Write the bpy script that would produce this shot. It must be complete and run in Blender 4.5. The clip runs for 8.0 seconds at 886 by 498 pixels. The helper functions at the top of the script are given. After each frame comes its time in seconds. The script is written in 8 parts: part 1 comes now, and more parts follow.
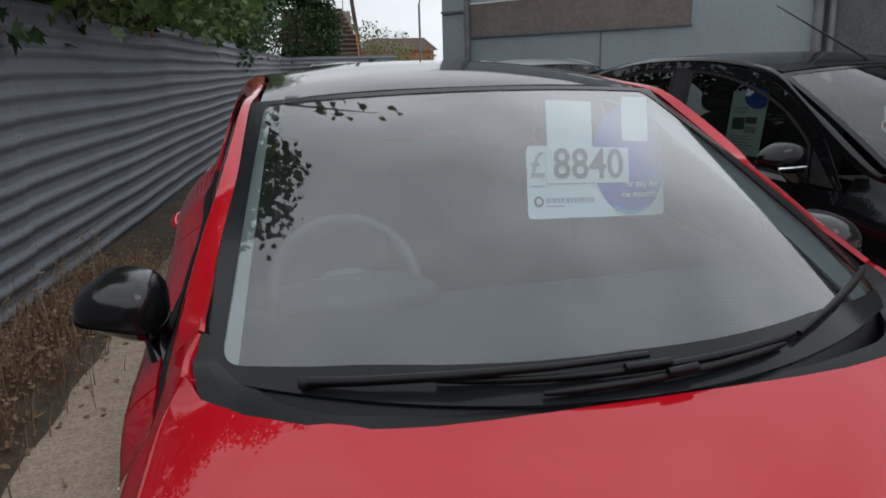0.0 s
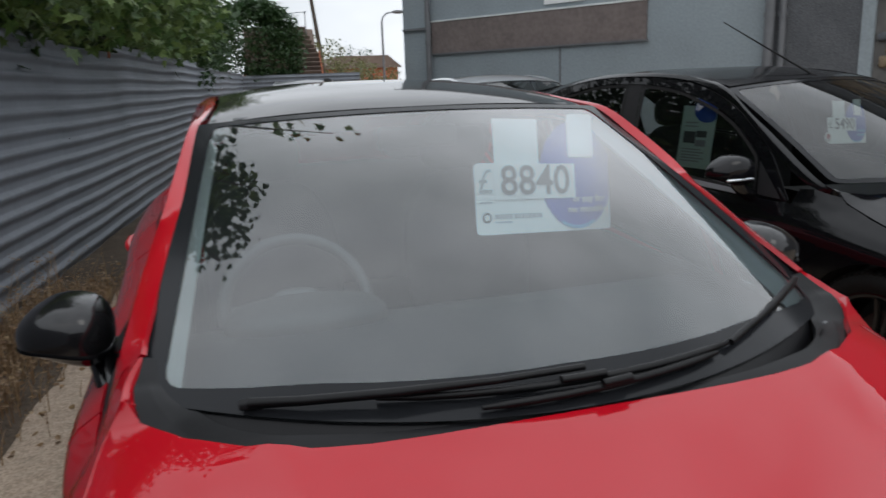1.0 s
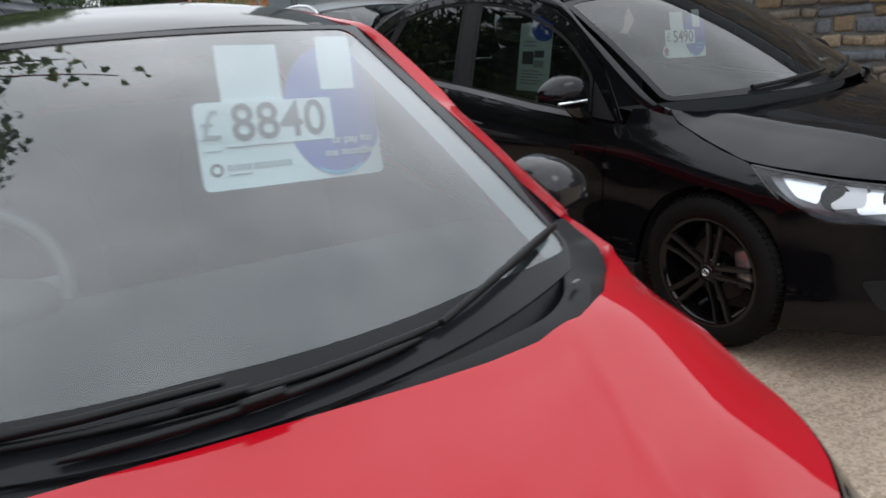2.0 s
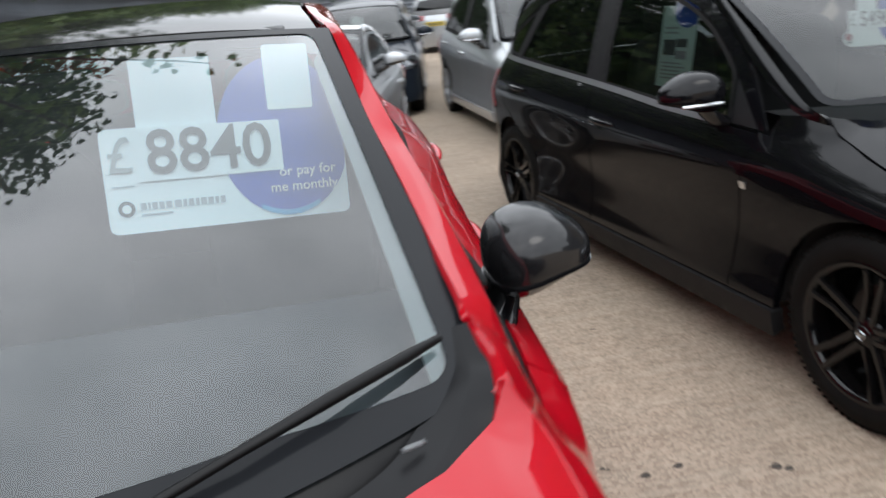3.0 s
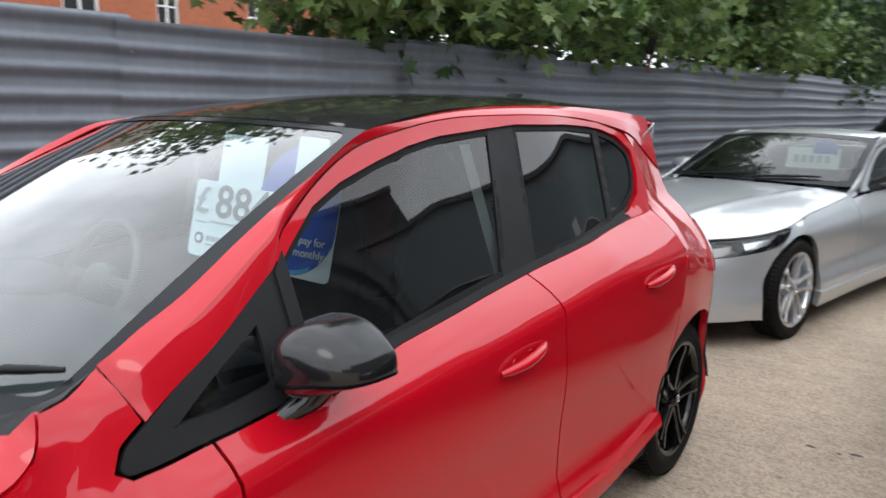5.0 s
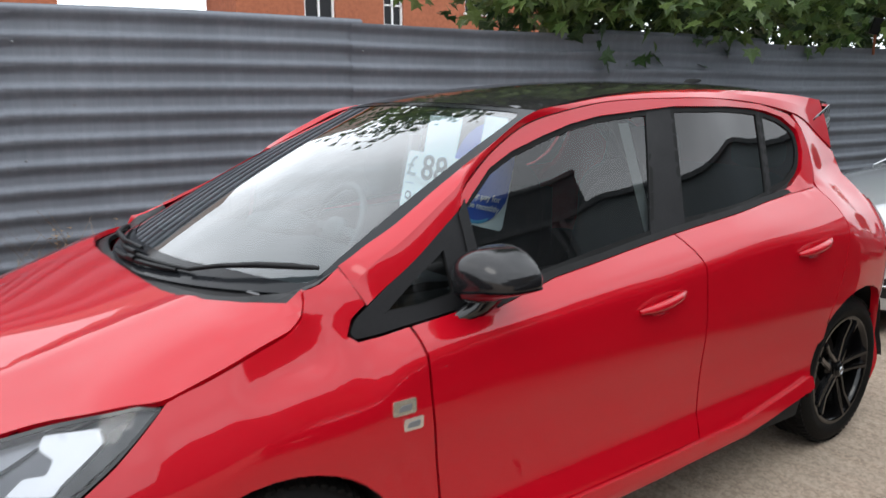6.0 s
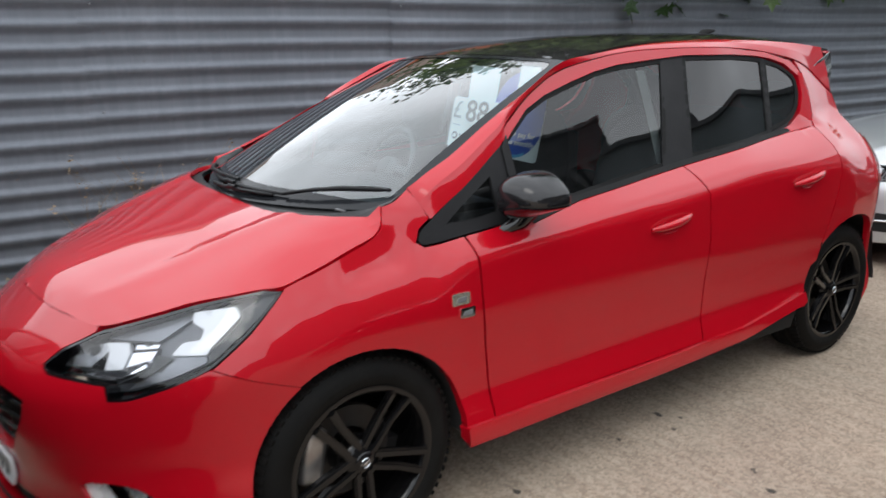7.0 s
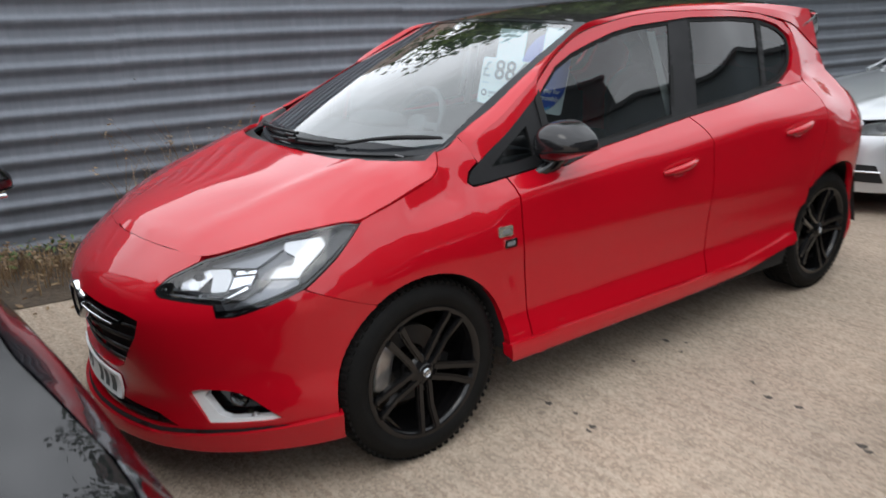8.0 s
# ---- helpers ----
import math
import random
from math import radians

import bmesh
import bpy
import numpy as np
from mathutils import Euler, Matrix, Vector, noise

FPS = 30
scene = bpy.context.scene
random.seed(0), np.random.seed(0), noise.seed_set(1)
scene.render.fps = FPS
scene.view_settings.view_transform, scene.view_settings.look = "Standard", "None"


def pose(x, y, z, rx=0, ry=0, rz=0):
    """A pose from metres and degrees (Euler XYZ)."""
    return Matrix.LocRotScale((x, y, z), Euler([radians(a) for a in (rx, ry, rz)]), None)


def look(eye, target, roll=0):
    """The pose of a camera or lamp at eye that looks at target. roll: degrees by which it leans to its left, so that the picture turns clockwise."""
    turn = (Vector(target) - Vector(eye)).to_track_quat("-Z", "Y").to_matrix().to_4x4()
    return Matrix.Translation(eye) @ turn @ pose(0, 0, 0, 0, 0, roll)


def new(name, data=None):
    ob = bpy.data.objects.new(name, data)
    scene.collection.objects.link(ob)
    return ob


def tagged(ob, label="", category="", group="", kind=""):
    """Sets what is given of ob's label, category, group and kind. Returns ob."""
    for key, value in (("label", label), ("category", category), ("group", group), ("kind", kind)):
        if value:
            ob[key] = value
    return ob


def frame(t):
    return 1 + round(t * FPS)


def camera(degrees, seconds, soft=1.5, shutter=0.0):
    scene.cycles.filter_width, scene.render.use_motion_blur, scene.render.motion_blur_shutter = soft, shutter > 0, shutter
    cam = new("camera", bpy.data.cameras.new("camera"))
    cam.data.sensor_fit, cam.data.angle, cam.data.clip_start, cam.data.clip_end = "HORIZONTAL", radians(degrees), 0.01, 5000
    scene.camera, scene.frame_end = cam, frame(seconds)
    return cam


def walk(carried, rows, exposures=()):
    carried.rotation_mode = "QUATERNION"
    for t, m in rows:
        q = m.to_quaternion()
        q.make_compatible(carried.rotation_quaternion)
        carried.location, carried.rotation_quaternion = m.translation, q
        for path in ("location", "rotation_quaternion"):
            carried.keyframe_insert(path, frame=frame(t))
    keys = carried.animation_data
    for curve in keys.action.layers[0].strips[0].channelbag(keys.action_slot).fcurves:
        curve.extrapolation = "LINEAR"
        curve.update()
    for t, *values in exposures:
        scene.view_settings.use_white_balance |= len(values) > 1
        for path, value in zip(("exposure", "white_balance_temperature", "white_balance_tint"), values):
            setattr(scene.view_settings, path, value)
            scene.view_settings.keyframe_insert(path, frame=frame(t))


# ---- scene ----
cam = camera(61.6, 8.0, shutter=0.5)
PATH = [
    (0, (-0.554, -0.981, 1.46), (-0.086, 0.903, 0.98), -1.5),
    (0.5, (-0.559, -0.989, 1.473), (-0.072, 0.902, 1.039), -1.2),
    (1, (-0.513, -1.014, 1.468), (0.04, 0.857, 1.026), -2.1),
    (1.5, (-0.362, -0.997, 1.435), (0.316, 0.816, 0.932), -4.4),
    (2, (-0.055, -0.837, 1.422), (0.708, 0.901, 0.79), -4.2),
    (2.2, (0.058, -0.782, 1.411), (0.789, 0.963, 0.763), -5.0),
    (3.3, (0.746, -0.494, 1.416), (0.775, 1.412, 0.81), -4.0),
    (3.5, (0.88, -0.445, 1.428), (0.814, 1.472, 0.859), -2.1),
    (4, (1.19, -0.329, 1.417), (0.763, 1.567, 0.943), -0.5),
    (4.2, (1.308, -0.304, 1.43), (0.643, 1.528, 0.979), -0.9),
    (5.3, (1.892, -0.286, 1.432), (0.566, 1.164, 1.062), 1.3),
    (5.5, (1.991, -0.357, 1.444), (0.56, 0.986, 1.059), 1.4),
    (6, (2.145, -0.547, 1.419), (0.574, 0.625, 1.02), -0.4),
    (6.5, (2.285, -0.714, 1.429), (0.739, 0.461, 0.95), -0.3),
    (7, (2.459, -0.868, 1.426), (0.873, 0.234, 0.907), -1.2),
    (7.5, (2.543, -1.034, 1.419), (0.932, 0.014, 0.867), -1.7),
    (8, (2.616, -1.238, 1.421), (1.074, -0.113, 0.823), -1.8),
]
walk(cam, [(t, look(eye, target, roll)) for t, eye, target, roll in PATH],
     exposures=[(0, -1.07), (1.0, -0.97), (1.5, -0.75), (2.0, -0.64), (3.3, -0.15), (4.2, -0.06), (5.5, -0.08), (6.5, -0.2), (8, -0.24)])

# ---------------------------------------------------------------- world and light
world = bpy.data.worlds.new("overcast_sky")
scene.world = world
world.use_nodes = True
wn, wl = world.node_tree.nodes, world.node_tree.links
wn.clear()
SUN_EL, SUN_ROT = radians(48), radians(215)
sky = wn.new("ShaderNodeTexSky")
sky.sky_type, sky.sun_disc = "NISHITA", False
sky.sun_elevation, sky.sun_rotation = SUN_EL, SUN_ROT
sky.dust_density, sky.air_density = 4.0, 1.0
coord = wn.new("ShaderNodeTexCoord")
clouds = wn.new("ShaderNodeTexNoise")
clouds.inputs["Scale"].default_value, clouds.inputs["Detail"].default_value = 2.6, 4.0
clouds.inputs["Roughness"].default_value = 0.5
stretch = wn.new("ShaderNodeMapping")
stretch.inputs["Scale"].default_value = (1.0, 1.6, 2.2)
cloud_ramp = wn.new("ShaderNodeValToRGB")
cloud_ramp.color_ramp.elements[0].position, cloud_ramp.color_ramp.elements[1].position = 0.30, 0.70
cloud_ramp.color_ramp.elements[0].color = (0.60, 0.64, 0.68, 1)
cloud_ramp.color_ramp.elements[1].color = (0.92, 0.96, 1.02, 1)
cover = wn.new("ShaderNodeMixRGB")
cover.inputs[0].default_value = 0.93
gain = wn.new("ShaderNodeMixRGB")
gain.blend_type, gain.inputs[0].default_value = "MULTIPLY", 1.0
gain.inputs[2].default_value = (15.5, 15.5, 15.5, 1)
back, wout = wn.new("ShaderNodeBackground"), wn.new("ShaderNodeOutputWorld")
back.inputs["Strength"].default_value = 0.10
wl.new(coord.outputs["Generated"], stretch.inputs["Vector"])
wl.new(stretch.outputs[0], clouds.inputs["Vector"])
wl.new(clouds.outputs[0], cloud_ramp.inputs[0])
height, zen = wn.new("ShaderNodeSeparateXYZ"), wn.new("ShaderNodeMapRange")      # an overcast sky is brightest overhead
zen.inputs[1].default_value, zen.inputs[2].default_value, zen.inputs[3].default_value, zen.inputs[4].default_value = 0.0, 0.9, 1.70, 2.25
lift_up = wn.new("ShaderNodeMixRGB")
lift_up.blend_type, lift_up.inputs[0].default_value = "MULTIPLY", 1.0
wl.new(coord.outputs["Generated"], height.inputs[0])
wl.new(height.outputs[2], zen.inputs[0])
wl.new(cloud_ramp.outputs[0], lift_up.inputs[1])
wl.new(zen.outputs[0], lift_up.inputs[2])
wl.new(lift_up.outputs[0], gain.inputs[1])
wl.new(sky.outputs[0], cover.inputs[1])
wl.new(gain.outputs[0], cover.inputs[2])
wl.new(cover.outputs[0], back.inputs[0])
wl.new(back.outputs[0], wout.inputs[0])

sun_data = bpy.data.lights.new("sun", "SUN")
sun_data.energy, sun_data.angle, sun_data.color = 0.5, radians(25), (1.0, 0.96, 0.9)
sun = new("sun", sun_data)
sun.matrix_world = look((6, -8, 14), (0, 0, 0))


# ---------------------------------------------------------------- materials
def mat(name, base=(0.5, 0.5, 0.5), rough=0.5, metal=0.0, coat=0.0, spec=0.5, var=0.0, var_scale=8.0, fine=0.0,
        fine_scale=120.0, bump=0.0, bump_scale=60.0, tint=None, coat_rough=0.03, coat_ior=1.5):
    """A Principled material with colour variation at two scales and a fine relief."""
    m = bpy.data.materials.new(name)
    m.use_nodes = True
    n, l = m.node_tree.nodes, m.node_tree.links
    b = n["Principled BSDF"]
    b.inputs["Base Color"].default_value = (*base, 1)
    b.inputs["Roughness"].default_value, b.inputs["Metallic"].default_value = rough, metal
    b.inputs["Coat Weight"].default_value, b.inputs["Coat Roughness"].default_value = coat, coat_rough
    b.inputs["Specular IOR Level"].default_value, b.inputs["Coat IOR"].default_value = spec, coat_ior
    if var or fine or bump:
        tc = n.new("ShaderNodeTexCoord")
    if var or fine:
        big, small = n.new("ShaderNodeTexNoise"), n.new("ShaderNodeTexNoise")
        big.inputs["Scale"].default_value, big.inputs["Detail"].default_value = var_scale, 5
        small.inputs["Scale"].default_value, small.inputs["Detail"].default_value = fine_scale, 3
        mix1, mix2 = n.new("ShaderNodeMixRGB"), n.new("ShaderNodeMixRGB")
        dark = tint or tuple(c * 0.5 for c in base)
        mix1.inputs[1].default_value, mix1.inputs[2].default_value = (*base, 1), (*dark, 1)
        r1 = n.new("ShaderNodeMapRange")
        r1.inputs[1].default_value, r1.inputs[2].default_value, r1.inputs[4].default_value = 0.35, 0.7, var
        l.new(tc.outputs["Object"], big.inputs["Vector"]), l.new(tc.outputs["Object"], small.inputs["Vector"])
        l.new(big.outputs[0], r1.inputs[0]), l.new(r1.outputs[0], mix1.inputs[0])
        mix2.blend_type = "MULTIPLY"
        mix2.inputs[0].default_value = fine
        l.new(mix1.outputs[0], mix2.inputs[1])
        r2 = n.new("ShaderNodeMapRange")
        r2.inputs[1].default_value, r2.inputs[2].default_value = 0.3, 0.7
        r2.inputs[3].default_value, r2.inputs[4].default_value = 0.35, 1.25
        l.new(small.outputs[0], r2.inputs[0]), l.new(r2.outputs[0], mix2.inputs[2])
        l.new(mix2.outputs[0], b.inputs["Base Color"])
        rr = n.new("ShaderNodeMapRange")
        rr.inputs[3].default_value, rr.inputs[4].default_value = max(0.02, rough - 0.12 * min(1, var + fine)), min(1, rough + 0.12 * min(1, var + fine))
        l.new(big.outputs[0], rr.inputs[0]), l.new(rr.outputs[0], b.inputs["Roughness"])
    if bump:
        bn, bp = n.new("ShaderNodeTexNoise"), n.new("ShaderNodeBump")
        bn.inputs["Scale"].default_value, bn.inputs["Detail"].default_value = bump_scale, 4
        bp.inputs["Strength"].default_value, bp.inputs["Distance"].default_value = bump, 0.01
        l.new(tc.outputs["Object"], bn.inputs["Vector"]), l.new(bn.outputs[0], bp.inputs["Height"])
        l.new(bp.outputs[0], b.inputs["Normal"])
    return m


def glass_mat(name, tint, clear=0.85, rough=0.0, ior=1.65, dust=0.0, faces=1.75):
    """Thin window glass: a tinted see-through sheet with a film of dust, under a mirror-like surface."""
    m = bpy.data.materials.new(name)
    m.use_nodes = True
    n, l = m.node_tree.nodes, m.node_tree.links
    n.remove(n["Principled BSDF"])
    see, gloss, mix, fres = n.new("ShaderNodeBsdfTransparent"), n.new("ShaderNodeBsdfGlossy"), n.new("ShaderNodeMixShader"), n.new("ShaderNodeFresnel")
    see.inputs[0].default_value = (*[c * clear for c in tint], 1)
    gloss.inputs["Roughness"].default_value = rough
    fres.inputs["IOR"].default_value = ior
    under = see.outputs[0]
    if dust:
        film, mix2, tc, nz, r = n.new("ShaderNodeBsdfDiffuse"), n.new("ShaderNodeMixShader"), n.new("ShaderNodeTexCoord"), n.new("ShaderNodeTexNoise"), n.new("ShaderNodeMapRange")
        film.inputs[0].default_value = (0.56, 0.63, 0.66, 1)
        nz.inputs["Scale"].default_value, nz.inputs["Detail"].default_value = 3.0, 6
        r.inputs[1].default_value, r.inputs[2].default_value, r.inputs[3].default_value, r.inputs[4].default_value = 0.3, 0.7, dust * 0.6, dust * 1.4
        l.new(tc.outputs["Object"], nz.inputs["Vector"]), l.new(nz.outputs[0], r.inputs[0]), l.new(r.outputs[0], mix2.inputs[0])
        l.new(see.outputs[0], mix2.inputs[1]), l.new(film.outputs[0], mix2.inputs[2])
        under = mix2.outputs[0]
    twice = n.new("ShaderNodeMath")                       # both faces of the sheet reflect
    twice.operation, twice.use_clamp = "MULTIPLY", True
    twice.inputs[1].default_value = faces
    l.new(fres.outputs[0], twice.inputs[0])
    l.new(twice.outputs[0], mix.inputs[0]), l.new(under, mix.inputs[1]), l.new(gloss.outputs[0], mix.inputs[2])
    l.new(mix.outputs[0], n["Material Output"].inputs[0])
    return m


def paint_mat(name, base, flake=0.0, rough=0.38, dirt=0.0):
    """Car paint: a coloured base, slightly uneven, under a clear coat, with dust on the lower panels' film."""
    return mat(name, base, rough, metal=flake, coat=1.0, spec=0.5 if flake else 0.05, var=0.12 + dirt, var_scale=2.2, fine=0.06, fine_scale=900, bump=0.002, bump_scale=60, coat_rough=0.012,
               tint=tuple(c * 0.78 + (0.012 if flake else 0.002) for c in base))


M_RED = paint_mat("red_car_paint", (0.425, 0.0025, 0.011))
M_BLACKPAINT = mat("black_car_paint", (0.003, 0.003, 0.004), 0.25, coat=0.54, spec=0.05, var=0.15, var_scale=2.2, tint=(0.005, 0.005, 0.006), coat_rough=0.012)
M_SILVER = paint_mat("silver_car_paint", (0.52, 0.54, 0.56), flake=0.55)
M_DARKBLUE = mat("dark_blue_grey_car_paint", (0.014, 0.020, 0.030), 0.35, coat=0.42, spec=0.1, var=0.15, var_scale=2.2, tint=(0.020, 0.026, 0.036), coat_rough=0.015)
M_TRIMGREY = paint_mat("grey_waist_trim", (0.20, 0.20, 0.215), flake=0.5)
M_GREYPAINT = mat("dark_grey_car_paint", (0.07, 0.08, 0.09), 0.38, metal=0.2, coat=0.45, spec=0.2, var=0.15, var_scale=2.2, tint=(0.055, 0.062, 0.07), coat_rough=0.015)
M_GLOSSBLACK = mat("gloss_black", (0.004, 0.004, 0.005), 0.14, coat=0.3, var=0.1, var_scale=3)
M_ROOFBLACK = mat("gloss_black_roof", (0.02, 0.019, 0.019), 0.07, coat=0.0, spec=0.33, var=0.1, var_scale=3)
M_MIRRORGREY = mat("dark_grey_gloss_shell", (0.010, 0.010, 0.011), 0.14, coat=0.0, var=0.15, var_scale=6)
M_PLASTIC = mat("black_plastic", (0.014, 0.014, 0.015), 0.55, spec=0.2, var=0.3, var_scale=14, fine=0.2, bump=0.03, bump_scale=900)
M_SCUTTLE = mat("dark_scuttle_plastic", (0.006, 0.006, 0.007), 0.36, spec=0.22, var=0.3, var_scale=14, bump=0.02, bump_scale=900)
M_WIPER = mat("black_wiper", (0.0045, 0.0045, 0.005), 0.42, spec=0.25, var=0.2, var_scale=30)
M_RUBBER = mat("black_rubber", (0.012, 0.012, 0.012), 0.7, spec=0.15, var=0.3, var_scale=20)
M_TYRE = mat("tyre_rubber", (0.0045, 0.0044, 0.0043), 0.7, spec=0.14, var=0.6, var_scale=14, fine=0.4, tint=(0.011, 0.0105, 0.0095), bump=0.15, bump_scale=180)
M_VOID = mat("dark_inside", (0.008, 0.008, 0.008), 0.9)
M_FRIT = mat("black_glass_border", (0.014, 0.015, 0.017), 0.12, spec=0.16, var=0.1)
M_RIMBLACK = mat("black_alloy_lacquer", (0.0035, 0.0035, 0.004), 0.11, spec=0.4, var=0.3, var_scale=8, tint=(0.012, 0.011, 0.010))
M_GLASS = glass_mat("windscreen_glass", (0.84, 0.97, 1.0), 0.97, ior=1.5, dust=0.020, faces=2.5)
# dark tint and weak mirror stand in for dark trees and walls reflected here
M_GLASSFAR = glass_mat("windscreen_glass_dimmed", (0.62, 0.70, 0.68), 0.8, ior=1.5, dust=0.010, faces=1.45)
M_SIDEGLASS = glass_mat("side_window_glass", (0.80, 0.86, 0.85), 0.50, ior=1.50, dust=0.003, faces=1.4)
M_TINTED = glass_mat("tinted_rear_glass", (0.25, 0.27, 0.27), 0.30, ior=1.50, dust=0.004, faces=1.3)
M_LENS = glass_mat("headlamp_lens", (0.97, 0.98, 1.0), 0.98, ior=1.42)
M_DARKGLASS = mat("dark_rear_glass", (0.004, 0.005, 0.006), 0.03, coat=1.0, spec=0.8, var=0.1)
M_CHROME = mat("chrome", (0.85, 0.86, 0.88), 0.08, metal=1.0, var=0.1, tint=(0.7, 0.7, 0.72))
# near-white base imitates the sky mirrored in the chrome fog blades
M_BRIGHTTRIM = mat("sky_white_trim", (0.90, 0.91, 0.92), 0.2, metal=0.15, coat=0.5, var=0.1)
M_REFLECTOR = mat("bright_reflector", (0.75, 0.77, 0.80), 0.25, metal=0.95, var=0.1, tint=(0.6, 0.62, 0.65))
M_LAMPGREY = mat("satin_grey_lamp_bezel", (0.10, 0.105, 0.115), 0.32, metal=0.5, var=0.15, tint=(0.07, 0.07, 0.08))
M_LAMPCLEAR = mat("pale_lamp_facets", (0.22, 0.23, 0.25), 0.3, metal=0.6, var=0.3, var_scale=30, tint=(0.12, 0.125, 0.13))
M_LEDWHITE = mat("white_light_guide", (0.75, 0.77, 0.79), 0.25, coat=0.5)
M_WHEELGRIP = mat("dark_wheel_grip", (0.06, 0.062, 0.064), 0.5, var=0.2)
M_GREYTRIM = mat("grey_trim", (0.16, 0.165, 0.17), 0.5, var=0.2)
M_PALETRIM = mat("pale_trim", (0.66, 0.69, 0.68), 0.6, var=0.2, var_scale=6)
M_CLOTH = mat("dark_seat_cloth", (0.03, 0.03, 0.033), 0.9, var=0.4, var_scale=12, bump=0.2, bump_scale=400)
M_DASH = mat("dashboard_plastic", (0.035, 0.036, 0.038), 0.65, var=0.2)
M_DISC = mat("dull_brake_disc", (0.05, 0.048, 0.046), 0.5, metal=0.6, var=0.5, var_scale=20, tint=(0.05, 0.035, 0.028))
M_STEEL = mat("brake_steel", (0.5, 0.5, 0.5), 0.35, metal=0.8, var=0.5, var_scale=20, tint=(0.2, 0.14, 0.1))
M_ALLOY = mat("silver_alloy", (0.62, 0.63, 0.65), 0.25, metal=0.8, coat=0.5, var=0.15)
M_CARD = mat("white_card", (0.90, 0.97, 0.98), 0.35, var=0.06, var_scale=5)
M_CARDBLUE = mat("blue_card_print", (0.028, 0.10, 0.50), 0.35, var=0.1, var_scale=5)
M_CARDCYAN = mat("cyan_card_print", (0.10, 0.42, 0.70), 0.35, var=0.05)
M_CARDGREEN = mat("pale_green_card", (0.70, 0.95, 0.85), 0.4, var=0.06)
M_INK = mat("dark_grey_print", (0.10, 0.115, 0.12), 0.5, var=0.05)
M_INKMID = mat("grey_print", (0.32, 0.38, 0.38), 0.5, var=0.05)
M_INKPALE = mat("pale_grey_print", (0.42, 0.46, 0.48), 0.5, var=0.05)
M_WHITE = mat("white_plastic", (0.78, 0.79, 0.8), 0.4, var=0.08)
M_YELLOW = mat("yellow_plate", (0.75, 0.55, 0.04), 0.4, var=0.08)
M_TAILRED = mat("red_lamp_plastic", (0.32, 0.012, 0.016), 0.12, coat=1.0, var=0.15, var_scale=14)
M_GOLD = mat("pale_metal_badge", (0.74, 0.70, 0.60), 0.25, metal=0.8, var=0.2)


# ---------------------------------------------------------------- mesh tools
def part(name, bm, material, parent=None, label="", smooth=True):
    """Links a bmesh as one mesh object under a thing or under a part."""
    me = bpy.data.meshes.new(name)
    for f in bm.faces:
        f.smooth = smooth
    if smooth:
        for e in bm.edges:                                # hard corners stay crisp
            if len(e.link_faces) == 2 and e.calc_face_angle(0) > 1.2:
                e.smooth = False
    bm.to_mesh(me)
    bm.free()
    me.materials.append(material)
    ob = new(name, me)
    if parent:
        ob.parent = parent
    if label:
        ob["label"] = label
    return ob


def thing(name, m=None):
    ob = new(name)
    ob.empty_display_size = 0.2
    if m:
        ob.matrix_world = m
    return ob


def spline(*pts):
    """A smooth curve through (x, y) pairs that does not overshoot."""
    xs, ys = np.array([p[0] for p in pts], float), np.array([p[1] for p in pts], float)
    h = np.diff(xs)
    s = np.diff(ys) / h
    m = np.zeros(len(xs))
    m[0], m[-1] = s[0], s[-1]
    for i in range(1, len(xs) - 1):
        if s[i - 1] * s[i] > 0:
            m[i] = 2 * s[i - 1] * s[i] / (s[i - 1] + s[i])

    def f(x):
        if x <= xs[0]:
            return float(ys[0])
        if x >= xs[-1]:
            return float(ys[-1])
        i = int(np.searchsorted(xs, x)) - 1
        t = (x - xs[i]) / h[i]
        return float((2 * t ** 3 - 3 * t * t + 1) * ys[i] + (t ** 3 - 2 * t * t + t) * h[i] * m[i] + (3 * t * t - 2 * t ** 3) * ys[i + 1] + (t ** 3 - t * t) * h[i] * m[i + 1])
    return f


def smoothstep(a, b, x):
    t = min(1.0, max(0.0, (x - a) / (b - a)))
    return t * t * (3 - 2 * t)


def dense(pts, step, closed=True):
    """Points along a polyline, no further apart than step."""
    out, n = [], len(pts)
    for i in range(n if closed else n - 1):
        a, b = Vector(pts[i]), Vector(pts[(i + 1) % n])
        k = max(1, int(math.ceil((b - a).length / step)))
        out += [tuple(a.lerp(b, j / k)) for j in range(k)]
    if not closed:
        out.append(tuple(pts[-1]))
    return out


def fillet(pts, r, n=5):
    """A closed outline with its corners rounded by about r (one number, or one for each corner)."""
    out, k = [], len(pts)
    for i in range(k):
        a, b, c = Vector(pts[i - 1]), Vector(pts[i]), Vector(pts[(i + 1) % k])
        rr = r[i] if isinstance(r, (list, tuple)) else r
        rr = min(rr, (a - b).length * 0.48, (c - b).length * 0.48)
        if rr < 0.001:
            out.append(tuple(b))
            continue
        p, q = b + (a - b).normalized() * rr, b + (c - b).normalized() * rr
        for j in range(n + 1):
            t = j / n
            out.append(tuple((1 - t) ** 2 * p + 2 * t * (1 - t) * b + t * t * q))
    return out


